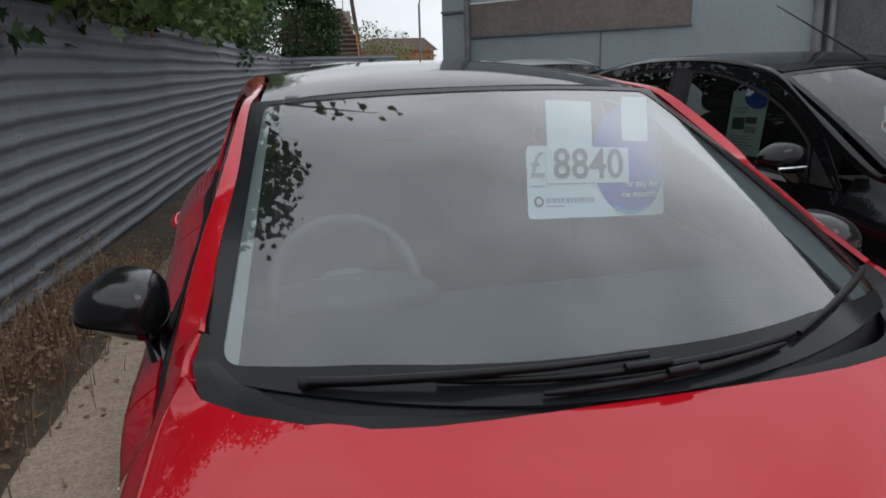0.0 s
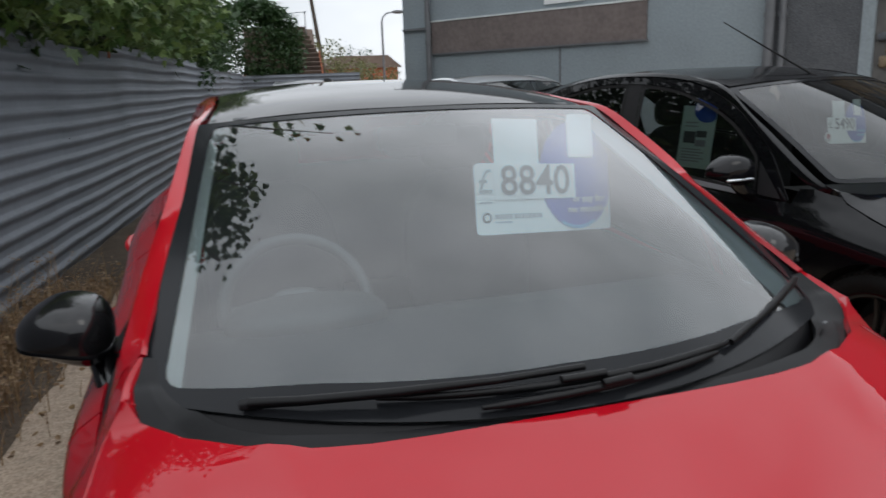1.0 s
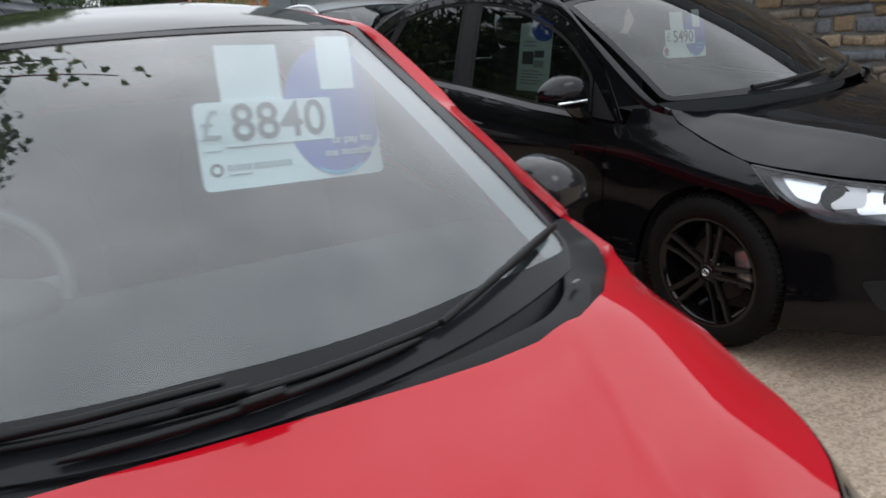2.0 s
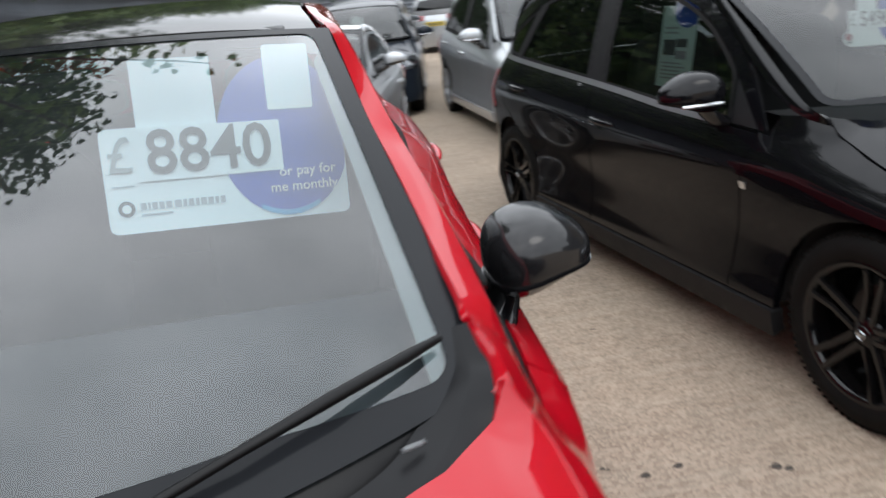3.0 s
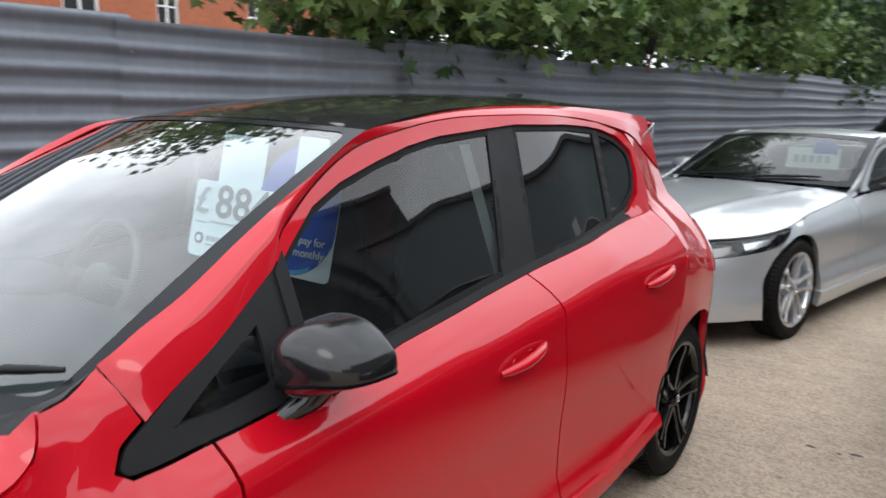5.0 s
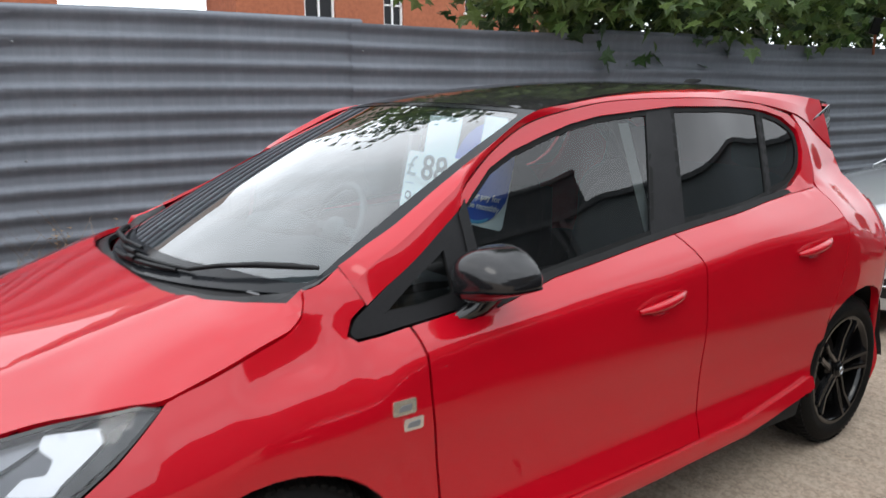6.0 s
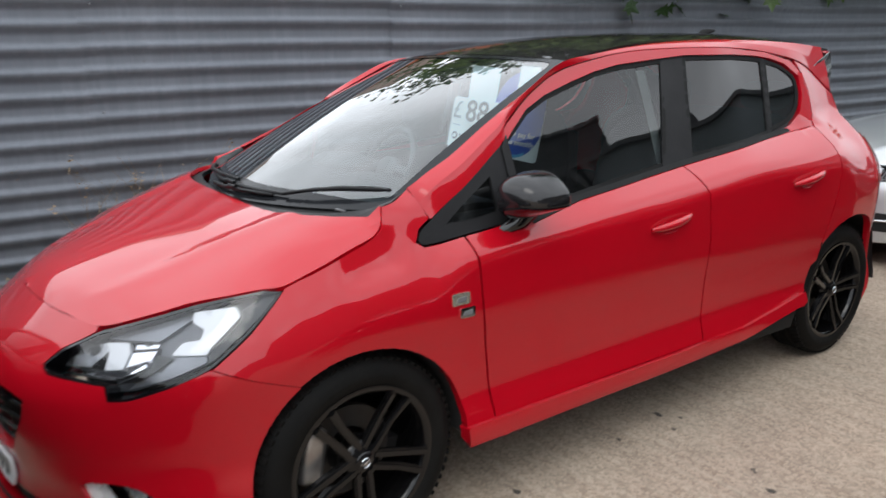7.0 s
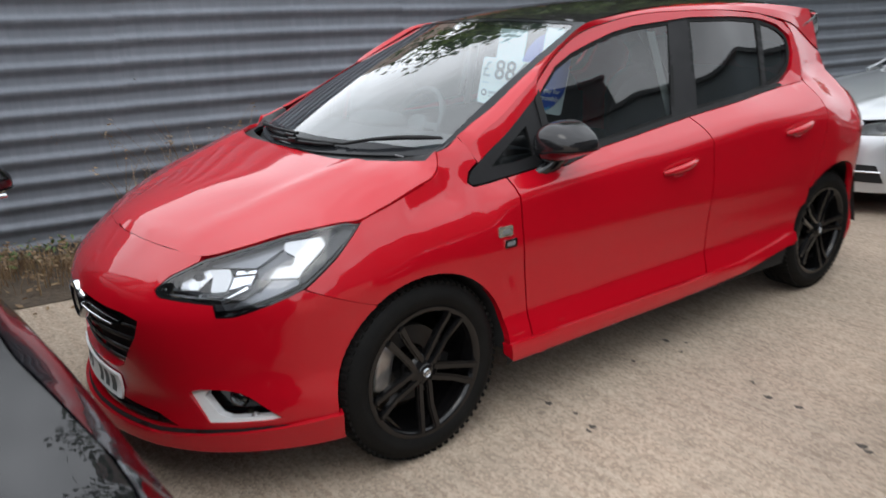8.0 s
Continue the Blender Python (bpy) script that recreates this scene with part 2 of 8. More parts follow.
def curve_pts(pts, n):
    """n + 1 points of a smooth curve through the given 2D or 3D points (Catmull-Rom)."""
    p = [Vector(q) for q in pts]
    p = [2 * p[0] - p[1]] + p + [2 * p[-1] - p[-2]]
    out, segs = [], len(p) - 3
    for i in range(n + 1):
        u = i / n * segs
        k = min(int(u), segs - 1)
        t = u - k
        a, b, c, d = p[k:k + 4]
        out.append(tuple(0.5 * (2 * b + (c - a) * t + (2 * a - 5 * b + 4 * c - d) * t * t + (3 * b - a - 3 * c + d) * t ** 3)))
    return out


def inset(pts, d):
    """A closed outline moved inwards by d."""
    n = len(pts)
    area = sum(pts[i][0] * pts[(i + 1) % n][1] - pts[(i + 1) % n][0] * pts[i][1] for i in range(n))
    sgn = 1 if area > 0 else -1
    out = []
    for i in range(n):
        a, b, c = Vector(pts[i - 1]), Vector(pts[i]), Vector(pts[(i + 1) % n])
        u, v = (b - a), (c - b)
        if u.length < 1e-7 or v.length < 1e-7:
            out.append(tuple(b))
            continue
        u.normalize(), v.normalize()
        nu, nv = Vector((-u.y, u.x)) * sgn, Vector((-v.y, v.x)) * sgn
        m = nu + nv
        k = max(0.35, 1 + nu.dot(nv)) if m.length > 1e-6 else 1
        out.append(tuple(b + m / k * d if m.length > 1e-6 else b + nu * d))
    return out


def inside(poly, x, y):
    hit, n = False, len(poly)
    for i in range(n):
        (x1, y1), (x2, y2) = poly[i], poly[(i + 1) % n]
        if (y1 > y) != (y2 > y) and x < (x2 - x1) * (y - y1) / (y2 - y1) + x1:
            hit = not hit
    return hit


def edge_gap(polys, x, y):
    best = 9.0
    for poly in polys:
        a = np.array(poly)
        b = np.roll(a, -1, axis=0)
        d = b - a
        t = np.clip(((x - a[:, 0]) * d[:, 0] + (y - a[:, 1]) * d[:, 1]) / np.maximum((d * d).sum(1), 1e-12), 0, 1)
        best = min(best, float(np.hypot(a[:, 0] + t * d[:, 0] - x, a[:, 1] + t * d[:, 1] - y).min()))
    return best


def sheet(outline, lift, step=0.05, holes=(), rim=0.01, outward=None, flip=False):
    """A bmesh of the area inside a 2D outline, less the holes, raised into space by lift(u, v), with its edges turned in by rim."""
    from mathutils.geometry import delaunay_2d_cdt
    loops = [dense(outline, step)] + [dense(h, step) for h in holes]
    pts, edges = [], []
    for lp in loops:
        k = len(pts)
        pts += [Vector(p) for p in lp]
        edges += [(k + i, k + (i + 1) % len(lp)) for i in range(len(lp))]
    us, vs = [p[0] for p in loops[0]], [p[1] for p in loops[0]]
    v, row = math.floor(min(vs) / step) * step, 0
    while v < max(vs):
        u = math.floor(min(us) / step) * step + (step / 2 if row % 2 else 0)
        while u < max(us):
            if inside(loops[0], u, v) and not any(inside(h, u, v) for h in loops[1:]) and edge_gap(loops, u, v) > step * 0.45:
                pts.append(Vector((u, v)))
            u += step
        v += step * 0.87
        row += 1
    vo, _, fo = delaunay_2d_cdt(pts, edges, [], 0, 1e-6)[:3]
    bm = bmesh.new()
    bv = [bm.verts.new(lift(p.x, p.y)) for p in vo]
    for f in fo:
        c = sum((vo[i] for i in f), Vector((0, 0))) / len(f)
        if inside(loops[0], c.x, c.y) and not any(inside(h, c.x, c.y) for h in loops[1:]):
            try:
                bm.faces.new([bv[i] for i in f])
            except ValueError:
                pass
    bmesh.ops.delete(bm, geom=[x for x in bm.verts if not x.link_faces], context="VERTS")
    bm.normal_update()
    if outward is not None:
        s = sum((f.normal.dot(f.calc_center_median() - Vector(outward)) * f.calc_area() for f in bm.faces))
        flip = s < 0
    if flip:
        bmesh.ops.reverse_faces(bm, faces=bm.faces[:])
        bm.normal_update()
    if rim:
        rims(bm, rim)
    return bm


def rims(bm, depth):
    """Turns the open edges of a sheet inwards, so that it has thickness."""
    nor = {v: v.normal.copy() for v in bm.verts}
    edges = [e for e in bm.edges if e.is_boundary]
    src = {v: nor[v] for e in edges for v in e.verts}
    ret = bmesh.ops.extrude_edge_only(bm, edges=edges)
    new_v = [g for g in ret["geom"] if isinstance(g, bmesh.types.BMVert)]
    old = {tuple(round(c, 6) for c in v.co): n for v, n in src.items()}
    for v in new_v:
        n = old.get(tuple(round(c, 6) for c in v.co))
        if n:
            v.co -= n * depth
    for e in edges:
        e.smooth = False


def grid_bm(rows, close_u=False, close_v=False, flip=False):
    """A bmesh of quads through rows of points."""
    bm = bmesh.new()
    vs = [[bm.verts.new(p) for p in r] for r in rows]
    n, m = len(vs), len(vs[0])
    for i in range(n if close_u else n - 1):
        for j in range(m if close_v else m - 1):
            q = [vs[i][j], vs[i][(j + 1) % m], vs[(i + 1) % n][(j + 1) % m], vs[(i + 1) % n][j]]
            q = list(dict.fromkeys(q))
            if len(q) > 2:
                bm.faces.new(q[::-1] if flip else q)
    bm.normal_update()
    return bm


def add_box(bm, sx, sy, sz, m=None, bevel=0.0, seg=2):
    r = bmesh.ops.create_cube(bm, size=1.0)
    vs = r["verts"]
    for v in vs:
        v.co = Vector((v.co.x * sx, v.co.y * sy, v.co.z * sz))
    if bevel:
        es = list({e for v in vs for e in v.link_edges})
        got = bmesh.ops.bevel(bm, geom=es, offset=bevel, segments=seg, affect="EDGES", profile=0.6)
        vs = list({v for f in got["faces"] for v in f.verts} | {v for v in vs if v.is_valid})
    if m is not None:
        for v in vs:
            v.co = m @ v.co
    return vs


def box_bm(sx, sy, sz, m=None, bevel=0.0, seg=2):
    bm = bmesh.new()
    add_box(bm, sx, sy, sz, m, bevel, seg)
    return bm


def lathe(profile, n=48, axis="x", close=False):
    """A bmesh turned from (radius, along) pairs about an axis."""
    rows = []
    for i in range(n):
        a = 2 * math.pi * i / n
        c, s = math.cos(a), math.sin(a)
        rows.append([(h, r * c, r * s) if axis == "x" else ((r * c, h, r * s) if axis == "y" else (r * c, r * s, h)) for r, h in profile])
    bm = grid_bm(rows, close_u=True, close_v=close)
    bmesh.ops.remove_doubles(bm, verts=bm.verts[:], dist=1e-5)
    bmesh.ops.recalc_face_normals(bm, faces=bm.faces[:])
    return bm


def tube(pts, r, n=8, taper=None, caps=True):
    """A bmesh of a round bar along points; r may be one number or one for each point."""
    p = [Vector(q) for q in pts]
    rows = []
    up = Vector((0.13, 0.21, 0.97))
    for i, c in enumerate(p):
        d = (p[min(i + 1, len(p) - 1)] - p[max(i - 1, 0)]).normalized()
        a = d.cross(up)
        a = a.normalized() if a.length > 0.05 else d.cross(Vector((1, 0, 0))).normalized()
        b = d.cross(a)
        rr = r[i] if isinstance(r, (list, tuple)) else r
        rows.append([tuple(c + (a * math.cos(t) + b * math.sin(t)) * rr) for t in [2 * math.pi * k / n for k in range(n)]])
    bm = grid_bm(rows, close_v=True)
    if caps:
        bm.verts.ensure_lookup_table()
        bm.faces.new([bm.verts[k] for k in range(n)][::-1])
        bm.faces.new([bm.verts[len(bm.verts) - n + k] for k in range(n)])
    bmesh.ops.recalc_face_normals(bm, faces=bm.faces[:])
    return bm


def prism(outline, depth, m=None, bevel=0.0):
    """A bmesh of a flat outline (x, z) given depth along y."""
    bm = bmesh.new()
    f = bm.faces.new([bm.verts.new((p[0], 0, p[1])) for p in outline])
    r = bmesh.ops.extrude_face_region(bm, geom=[f])
    for v in [g for g in r["geom"] if isinstance(g, bmesh.types.BMVert)]:
        v.co.y += depth
    bmesh.ops.recalc_face_normals(bm, faces=bm.faces[:])
    if bevel:
        bmesh.ops.bevel(bm, geom=[e for e in bm.edges if e.is_manifold and e.calc_face_angle(0) > 0.9], offset=bevel, segments=2, affect="EDGES")
    if m is not None:
        bm.transform(m)
    return bm


def join(*bms):
    out = bms[0]
    for b in bms[1:]:
        me = bpy.data.meshes.new("tmp")
        b.to_mesh(me)
        b.free()
        out.from_mesh(me)
        bpy.data.meshes.remove(me)
    return out


def text_bm(body, size, m, bold=0.0):
    """The outline of a word in the built-in font as a bmesh, 1 mm thick, centred, standing up in x and z."""
    cu = bpy.data.curves.new("word", "FONT")
    cu.body, cu.size, cu.align_x, cu.align_y, cu.extrude, cu.resolution_u = body, size, "CENTER", "CENTER", 0.0006, 3
    cu.offset = bold
    ob = bpy.data.objects.new("word", cu)
    me = ob.to_mesh()
    bm = bmesh.new()
    bm.from_mesh(me)
    ob.to_mesh_clear()
    bpy.data.objects.remove(ob)
    bpy.data.curves.remove(cu)
    bm.transform(m @ pose(0, 0, 0, 90))
    return bm


# ---------------------------------------------------------------- materials of the yard
def nodes_of(name):
    m = bpy.data.materials.new(name)
    m.use_nodes = True
    n, l = m.node_tree.nodes, m.node_tree.links
    return m, n, l, n["Principled BSDF"]


def noise_tex(n, l, vec, scale, detail=4, rough=0.55):
    t = n.new("ShaderNodeTexNoise")
    t.inputs["Scale"].default_value, t.inputs["Detail"].default_value, t.inputs["Roughness"].default_value = scale, detail, rough
    l.new(vec, t.inputs["Vector"])
    return t.outputs[0]


def ranged(n, l, src, a, b, c=0.0, d=1.0):
    r = n.new("ShaderNodeMapRange")
    r.inputs[1].default_value, r.inputs[2].default_value, r.inputs[3].default_value, r.inputs[4].default_value = a, b, c, d
    l.new(src, r.inputs[0])
    return r.outputs[0]


def blend(n, l, fac, a, b, mode="MIX"):
    x = n.new("ShaderNodeMixRGB")
    x.blend_type = mode
    for i, v in enumerate((fac, a, b)):
        if isinstance(v, (int, float)):
            x.inputs[i].default_value = v if i == 0 else (v, v, v, 1)
        elif isinstance(v, tuple):
            x.inputs[i].default_value = (*v, 1)
        else:
            l.new(v, x.inputs[i])
    return x.outputs[0]


def concrete_mat():
    """Worn, tamped concrete with exposed stones, faint cross ridges and old stains."""
    m, n, l, b = nodes_of("worn_concrete")
    p = n.new("ShaderNodeTexCoord").outputs["Object"]
    mp = n.new("ShaderNodeMapping")
    mp.inputs["Rotation"].default_value = (0, 0, radians(-6.7))
    mp.inputs["Scale"].default_value = (1.4, 34.0, 1.0)
    l.new(p, mp.inputs["Vector"])
    ridges = noise_tex(n, l, mp.outputs[0], 1.0, 3, 0.6)
    base = blend(n, l, ranged(n, l, noise_tex(n, l, p, 0.7, 5), 0.35, 0.68), (0.405, 0.326, 0.257), (0.300, 0.240, 0.194))
    base = blend(n, l, ranged(n, l, noise_tex(n, l, p, 9.0, 5), 0.42, 0.76, 0, 0.4), base, (0.21, 0.18, 0.145))
    v = n.new("ShaderNodeTexVoronoi")
    v.inputs["Scale"].default_value = 92
    l.new(p, v.inputs["Vector"])
    stones = n.new("ShaderNodeValToRGB")
    e = stones.color_ramp.elements
    e[0].position, e[0].color, e[1].position, e[1].color = 0.15, (0.55, 0.5, 0.43, 1), 0.85, (1.25, 1.2, 1.12, 1)
    sep = n.new("ShaderNodeSeparateColor")
    l.new(v.outputs["Color"], sep.inputs[0])
    l.new(sep.outputs[0], stones.inputs[0])
    base = blend(n, l, 0.58, base, stones.outputs[0], "MULTIPLY")
    base = blend(n, l, ranged(n, l, ridges, 0.42, 0.62, 0, 0.22), base, (0.50, 0.43, 0.34))
    spots = n.new("ShaderNodeTexVoronoi")
    spots.inputs["Scale"].default_value, spots.inputs["Randomness"].default_value = 2.3, 1.0
    l.new(p, spots.inputs["Vector"])
    gum = ranged(n, l, spots.outputs["Distance"], 0.02, 0.05, 0.5, 0.0)
    base = blend(n, l, gum, base, (0.07, 0.06, 0.05))
    l.new(base, b.inputs["Base Color"])
    b.inputs["Roughness"].default_value = 0.9
    h = blend(n, l, 0.5, ridges, v.outputs["Distance"])
    bp = n.new("ShaderNodeBump")
    bp.inputs["Strength"].default_value, bp.inputs["Distance"].default_value = 0.55, 0.012
    l.new(h, bp.inputs["Height"])
    l.new(bp.outputs[0], b.inputs["Normal"])
    return m


def sheet_metal_mat(name, base, streak):
    """Weathered painted corrugated steel: drip streaks, scuffs and a little rust."""
    m, n, l, b = nodes_of(name)
    p = n.new("ShaderNodeTexCoord").outputs["Object"]
    mp = n.new("ShaderNodeMapping")
    mp.inputs["Scale"].default_value = (6, 6, 0.5)
    l.new(p, mp.inputs["Vector"])
    s = noise_tex(n, l, mp.outputs[0], 3.0, 5, 0.65)
    c = blend(n, l, ranged(n, l, s, 0.4, 0.7, 0, 0.6), base, streak)
    c = blend(n, l, ranged(n, l, noise_tex(n, l, p, 1.3, 4), 0.4, 0.7, 0, 0.5), c, tuple(x * 0.72 for x in base))
    c = blend(n, l, ranged(n, l, noise_tex(n, l, p, 26, 4, 0.7), 0.66, 0.74, 0, 0.45), c, (0.14, 0.10, 0.08))
    l.new(c, b.inputs["Base Color"])
    l.new(ranged(n, l, s, 0.3, 0.7, 0.55, 0.8), b.inputs["Roughness"])
    b.inputs["Metallic"].default_value = 0.15
    bp = n.new("ShaderNodeBump")
    bp.inputs["Strength"].default_value, bp.inputs["Distance"].default_value = 0.12, 0.01
    l.new(noise_tex(n, l, p, 14, 4), bp.inputs["Height"])
    l.new(bp.outputs[0], b.inputs["Normal"])
    return m


def leaf_mat(name, a, c):
    """Leaves: each one its own green, paler at random, letting some light through."""
    m, n, l, b = nodes_of(name)
    g = n.new("ShaderNodeNewGeometry")
    col = blend(n, l, g.outputs["Random Per Island"], a, c)
    p = n.new("ShaderNodeTexCoord").outputs["Object"]
    col = blend(n, l, ranged(n, l, noise_tex(n, l, p, 40, 3), 0.4, 0.7, 0, 0.4), col, tuple(x * 0.55 for x in a))
    l.new(col, b.inputs["Base Color"])
    b.inputs["Roughness"].default_value = 0.45
    tr, mix = n.new("ShaderNodeBsdfTranslucent"), n.new("ShaderNodeMixShader")
    l.new(col, tr.inputs[0])
    mix.inputs[0].default_value = 0.3
    l.new(b.outputs[0], mix.inputs[1]), l.new(tr.outputs[0], mix.inputs[2])
    l.new(mix.outputs[0], n["Material Output"].inputs[0])
    return m


M_CONCRETE = concrete_mat()
M_SOIL = mat("dry_soil", (0.085, 0.062, 0.042), 0.95, var=0.8, var_scale=5, fine=0.6, fine_scale=45, bump=0.9, bump_scale=30, tint=(0.05, 0.036, 0.024))
M_FENCE = sheet_metal_mat("grey_corrugated_steel", (0.150, 0.165, 0.190), (0.235, 0.252, 0.280))
M_RENDER = mat("grey_painted_render", (0.28, 0.325, 0.35), 0.8, var=0.5, var_scale=1.2, fine=0.2, fine_scale=30, bump=0.25, bump_scale=60, tint=(0.22, 0.25, 0.265))
M_PEBBLE = mat("dark_grey_pebbledash", (0.12, 0.125, 0.135), 0.95, var=0.4, var_scale=3, fine=0.6, fine_scale=60, bump=1.0, bump_scale=70)
M_BOARD = mat("brown_boarding", (0.19, 0.155, 0.145), 0.75, var=0.4, var_scale=1.5, fine=0.3, fine_scale=18, bump=0.2, bump_scale=25)
M_PIPE = mat("grey_metal_pipe", (0.15, 0.155, 0.165), 0.55, var=0.4, var_scale=6)
M_BRICK = mat("red_brick", (0.36, 0.115, 0.055), 0.85, var=0.5, var_scale=0.8, fine=0.35, fine_scale=9, tint=(0.27, 0.085, 0.045), bump=0.3, bump_scale=30)
M_TILE = mat("brown_roof_tile", (0.19, 0.14, 0.115), 0.85, var=0.5, var_scale=3, fine=0.4, fine_scale=20)
M_STONES = [mat(nm, c, 0.9, var=0.7, var_scale=5, fine=0.5, fine_scale=30, tint=tuple(x * 0.55 for x in c), bump=0.8, bump_scale=25)
            for nm, c in (("brown_sandstone", (0.185, 0.135, 0.085)), ("blue_grey_stone", (0.115, 0.125, 0.14)), ("dull_stone", (0.15, 0.125, 0.10)), ("pale_sandstone", (0.26, 0.20, 0.13)))]
M_MORTAR = mat("mortar", (0.15, 0.145, 0.14), 0.95, var=0.4, var_scale=8, bump=0.5, bump_scale=50)
M_BARK = mat("bark", (0.075, 0.058, 0.045), 0.95, var=0.6, var_scale=9, fine=0.5, fine_scale=40, bump=0.8, bump_scale=35)
M_LEAF = leaf_mat("maple_leaf", (0.060, 0.120, 0.030), (0.175, 0.245, 0.070))
# green of the evergreens, and of maple leaves with shade put into their colour
M_LEAFDARK = leaf_mat("dark_and_shaded_leaf", (0.022, 0.055, 0.018), (0.05, 0.10, 0.03))
M_LEAFPALE = leaf_mat("pale_leaf", (0.11, 0.12, 0.045), (0.19, 0.19, 0.08))
M_OIL = mat("dark_oil_stain", (0.05, 0.042, 0.036), 0.85, var=0.6, var_scale=25, fine=0.5, fine_scale=80, tint=(0.09, 0.075, 0.06))
M_DRYGRASS = leaf_mat("dry_grass", (0.20, 0.115, 0.06), (0.34, 0.24, 0.13))


# ---------------------------------------------------------------- cars: one shape function, many parts
class Shape:
    """The outer skin of a car. y runs from the front axle backwards, x to the car's left, z up.
    skin(w, z): w is y along the side, and runs on round the nose and the tail towards the centre line."""

    tuck = 0.0                                            # how far the wing folds in beside the windscreen
    ledge = None                                          # heights of a shoulder on the wing: its foot, its top, and the panel's upper edge

    def __init__(self, yf, bf, yr, br, width, crest, round, belt, low, nose, tail, lean, mix):
        self.yf, self.bf, self.yr, self.br = yf, bf, yr, br
        self.width, self.crest, self.round, self.belt = width, crest, round, belt
        self.low, self.nose, self.tail, self.lean, self.mix = low, nose, tail, lean, mix

    def swell(self, w, z):
        """How far the wing falls in above its crest: rounded, or over a shoulder with a steeper panel above it."""
        f = lambda h: self.round(w) * max(0.0, h - self.crest(w)) ** 1.75
        if not self.ledge or not -0.06 < w < 0.20:
            return f(z)
        u0, u1, u2 = [g(w) for g in self.ledge]
        if not u0 < z < u2:
            return f(z)
        o0, o2, s2 = f(u0), f(u2), 0.22
        o1 = o2 - s2 * (u2 - u1)
        if z > u1:
            o = o2 - s2 * (u2 - z)
        else:
            t, h = (z - u0) / (u1 - u0), u1 - u0
            m0 = (f(u0 + 0.002) - o0) / 0.002
            o = (2 * t ** 3 - 3 * t * t + 1) * o0 + (t ** 3 - 2 * t * t + t) * h * m0 + (3 * t * t - 2 * t ** 3) * o1 + (t ** 3 - t * t) * h * s2
        k = smoothstep(-0.06, 0.02, w) * (1 - smoothstep(0.14, 0.20, w))
        return f(z) * (1 - k) + o * k

    def skin(self, w, z, deep=0.0):
        if w < self.yf:
            a = min((self.yf - w) / 0.75, math.pi / 2)
            bx, by, dx, dy = self.width(self.yf) * math.cos(a), self.yf - self.bf * math.sin(a), -math.cos(a), math.sin(a)
            s2, end = math.sin(a) ** 2, self.nose(z)
        elif w > self.yr:
            a = min((w - self.yr) / 0.75, math.pi / 2)
            bx, by, dx, dy = self.width(self.yr) * math.cos(a), self.yr + self.br * math.sin(a), -math.cos(a), -math.sin(a)
            s2, end = math.sin(a) ** 2, self.tail(z)
        else:
            bx, by, dx, dy, s2, end = self.width(w), w, -1.0, 0.0, 0.0, 0.0
        low = self.low(z) * (1 - s2) + end * s2
        fender = self.swell(w, z)
        zb = self.belt(w)
        house = self.round(w) * max(0.0, min(z, zb) - self.crest(w)) ** 1.75 + (self.lean * (z - zb) + 0.12 * (z - zb) ** 2 if z > zb else 0.0)
        k = smoothstep(self.mix[0], self.mix[1], w)
        off = low + fender * (1 - k) + house * k + deep
        if self.tuck and 0.10 < w < 0.31 and z > zb + 0.1:
            off += self.tuck * (z - zb - 0.1) ** 2 * (1 - smoothstep(0.26, 0.31, w)) * smoothstep(0.14, 0.18, w)
        return Vector((max(0.0, bx + dx * off), by + dy * off, z))

    def nose_w(self, degrees):
        return self.yf - 0.75 * radians(degrees)

    def tail_w(self, degrees):
        return self.yr + 0.75 * radians(degrees)


def clean(pts, least=0.005):
    """An outline with no two points closer together than least."""
    out = []
    for p in pts:
        if not out or math.hypot(p[0] - out[-1][0], p[1] - out[-1][1]) > least:
            out.append(p)
    if math.hypot(out[0][0] - out[-1][0], out[0][1] - out[-1][1]) <= least:
        out.pop()
    return out


def arc(cy, cz, r, a0, a1, n=14):
    """Points of a wheel arch, from the angle a0 to a1 in degrees (0: backwards, 90: up)."""
    return [(cy + r * math.cos(radians(a0 + (a1 - a0) * i / n)), cz + r * math.sin(radians(a0 + (a1 - a0) * i / n))) for i in range(n + 1)]


def side_sheet(S, outline, side, step=0.05, holes=(), rim=0.012, deep=0.0):
    bm = sheet(outline, lambda w, z: S.skin(w, z, deep), step, holes, rim, outward=(0, 1.2, 0.6))
    if side < 0:
        mirror(bm)
    return bm


def mirror(bm):
    for v in bm.verts:
        v.co.x = -v.co.x
    bmesh.ops.reverse_faces(bm, faces=bm.faces[:])
    bm.normal_update()


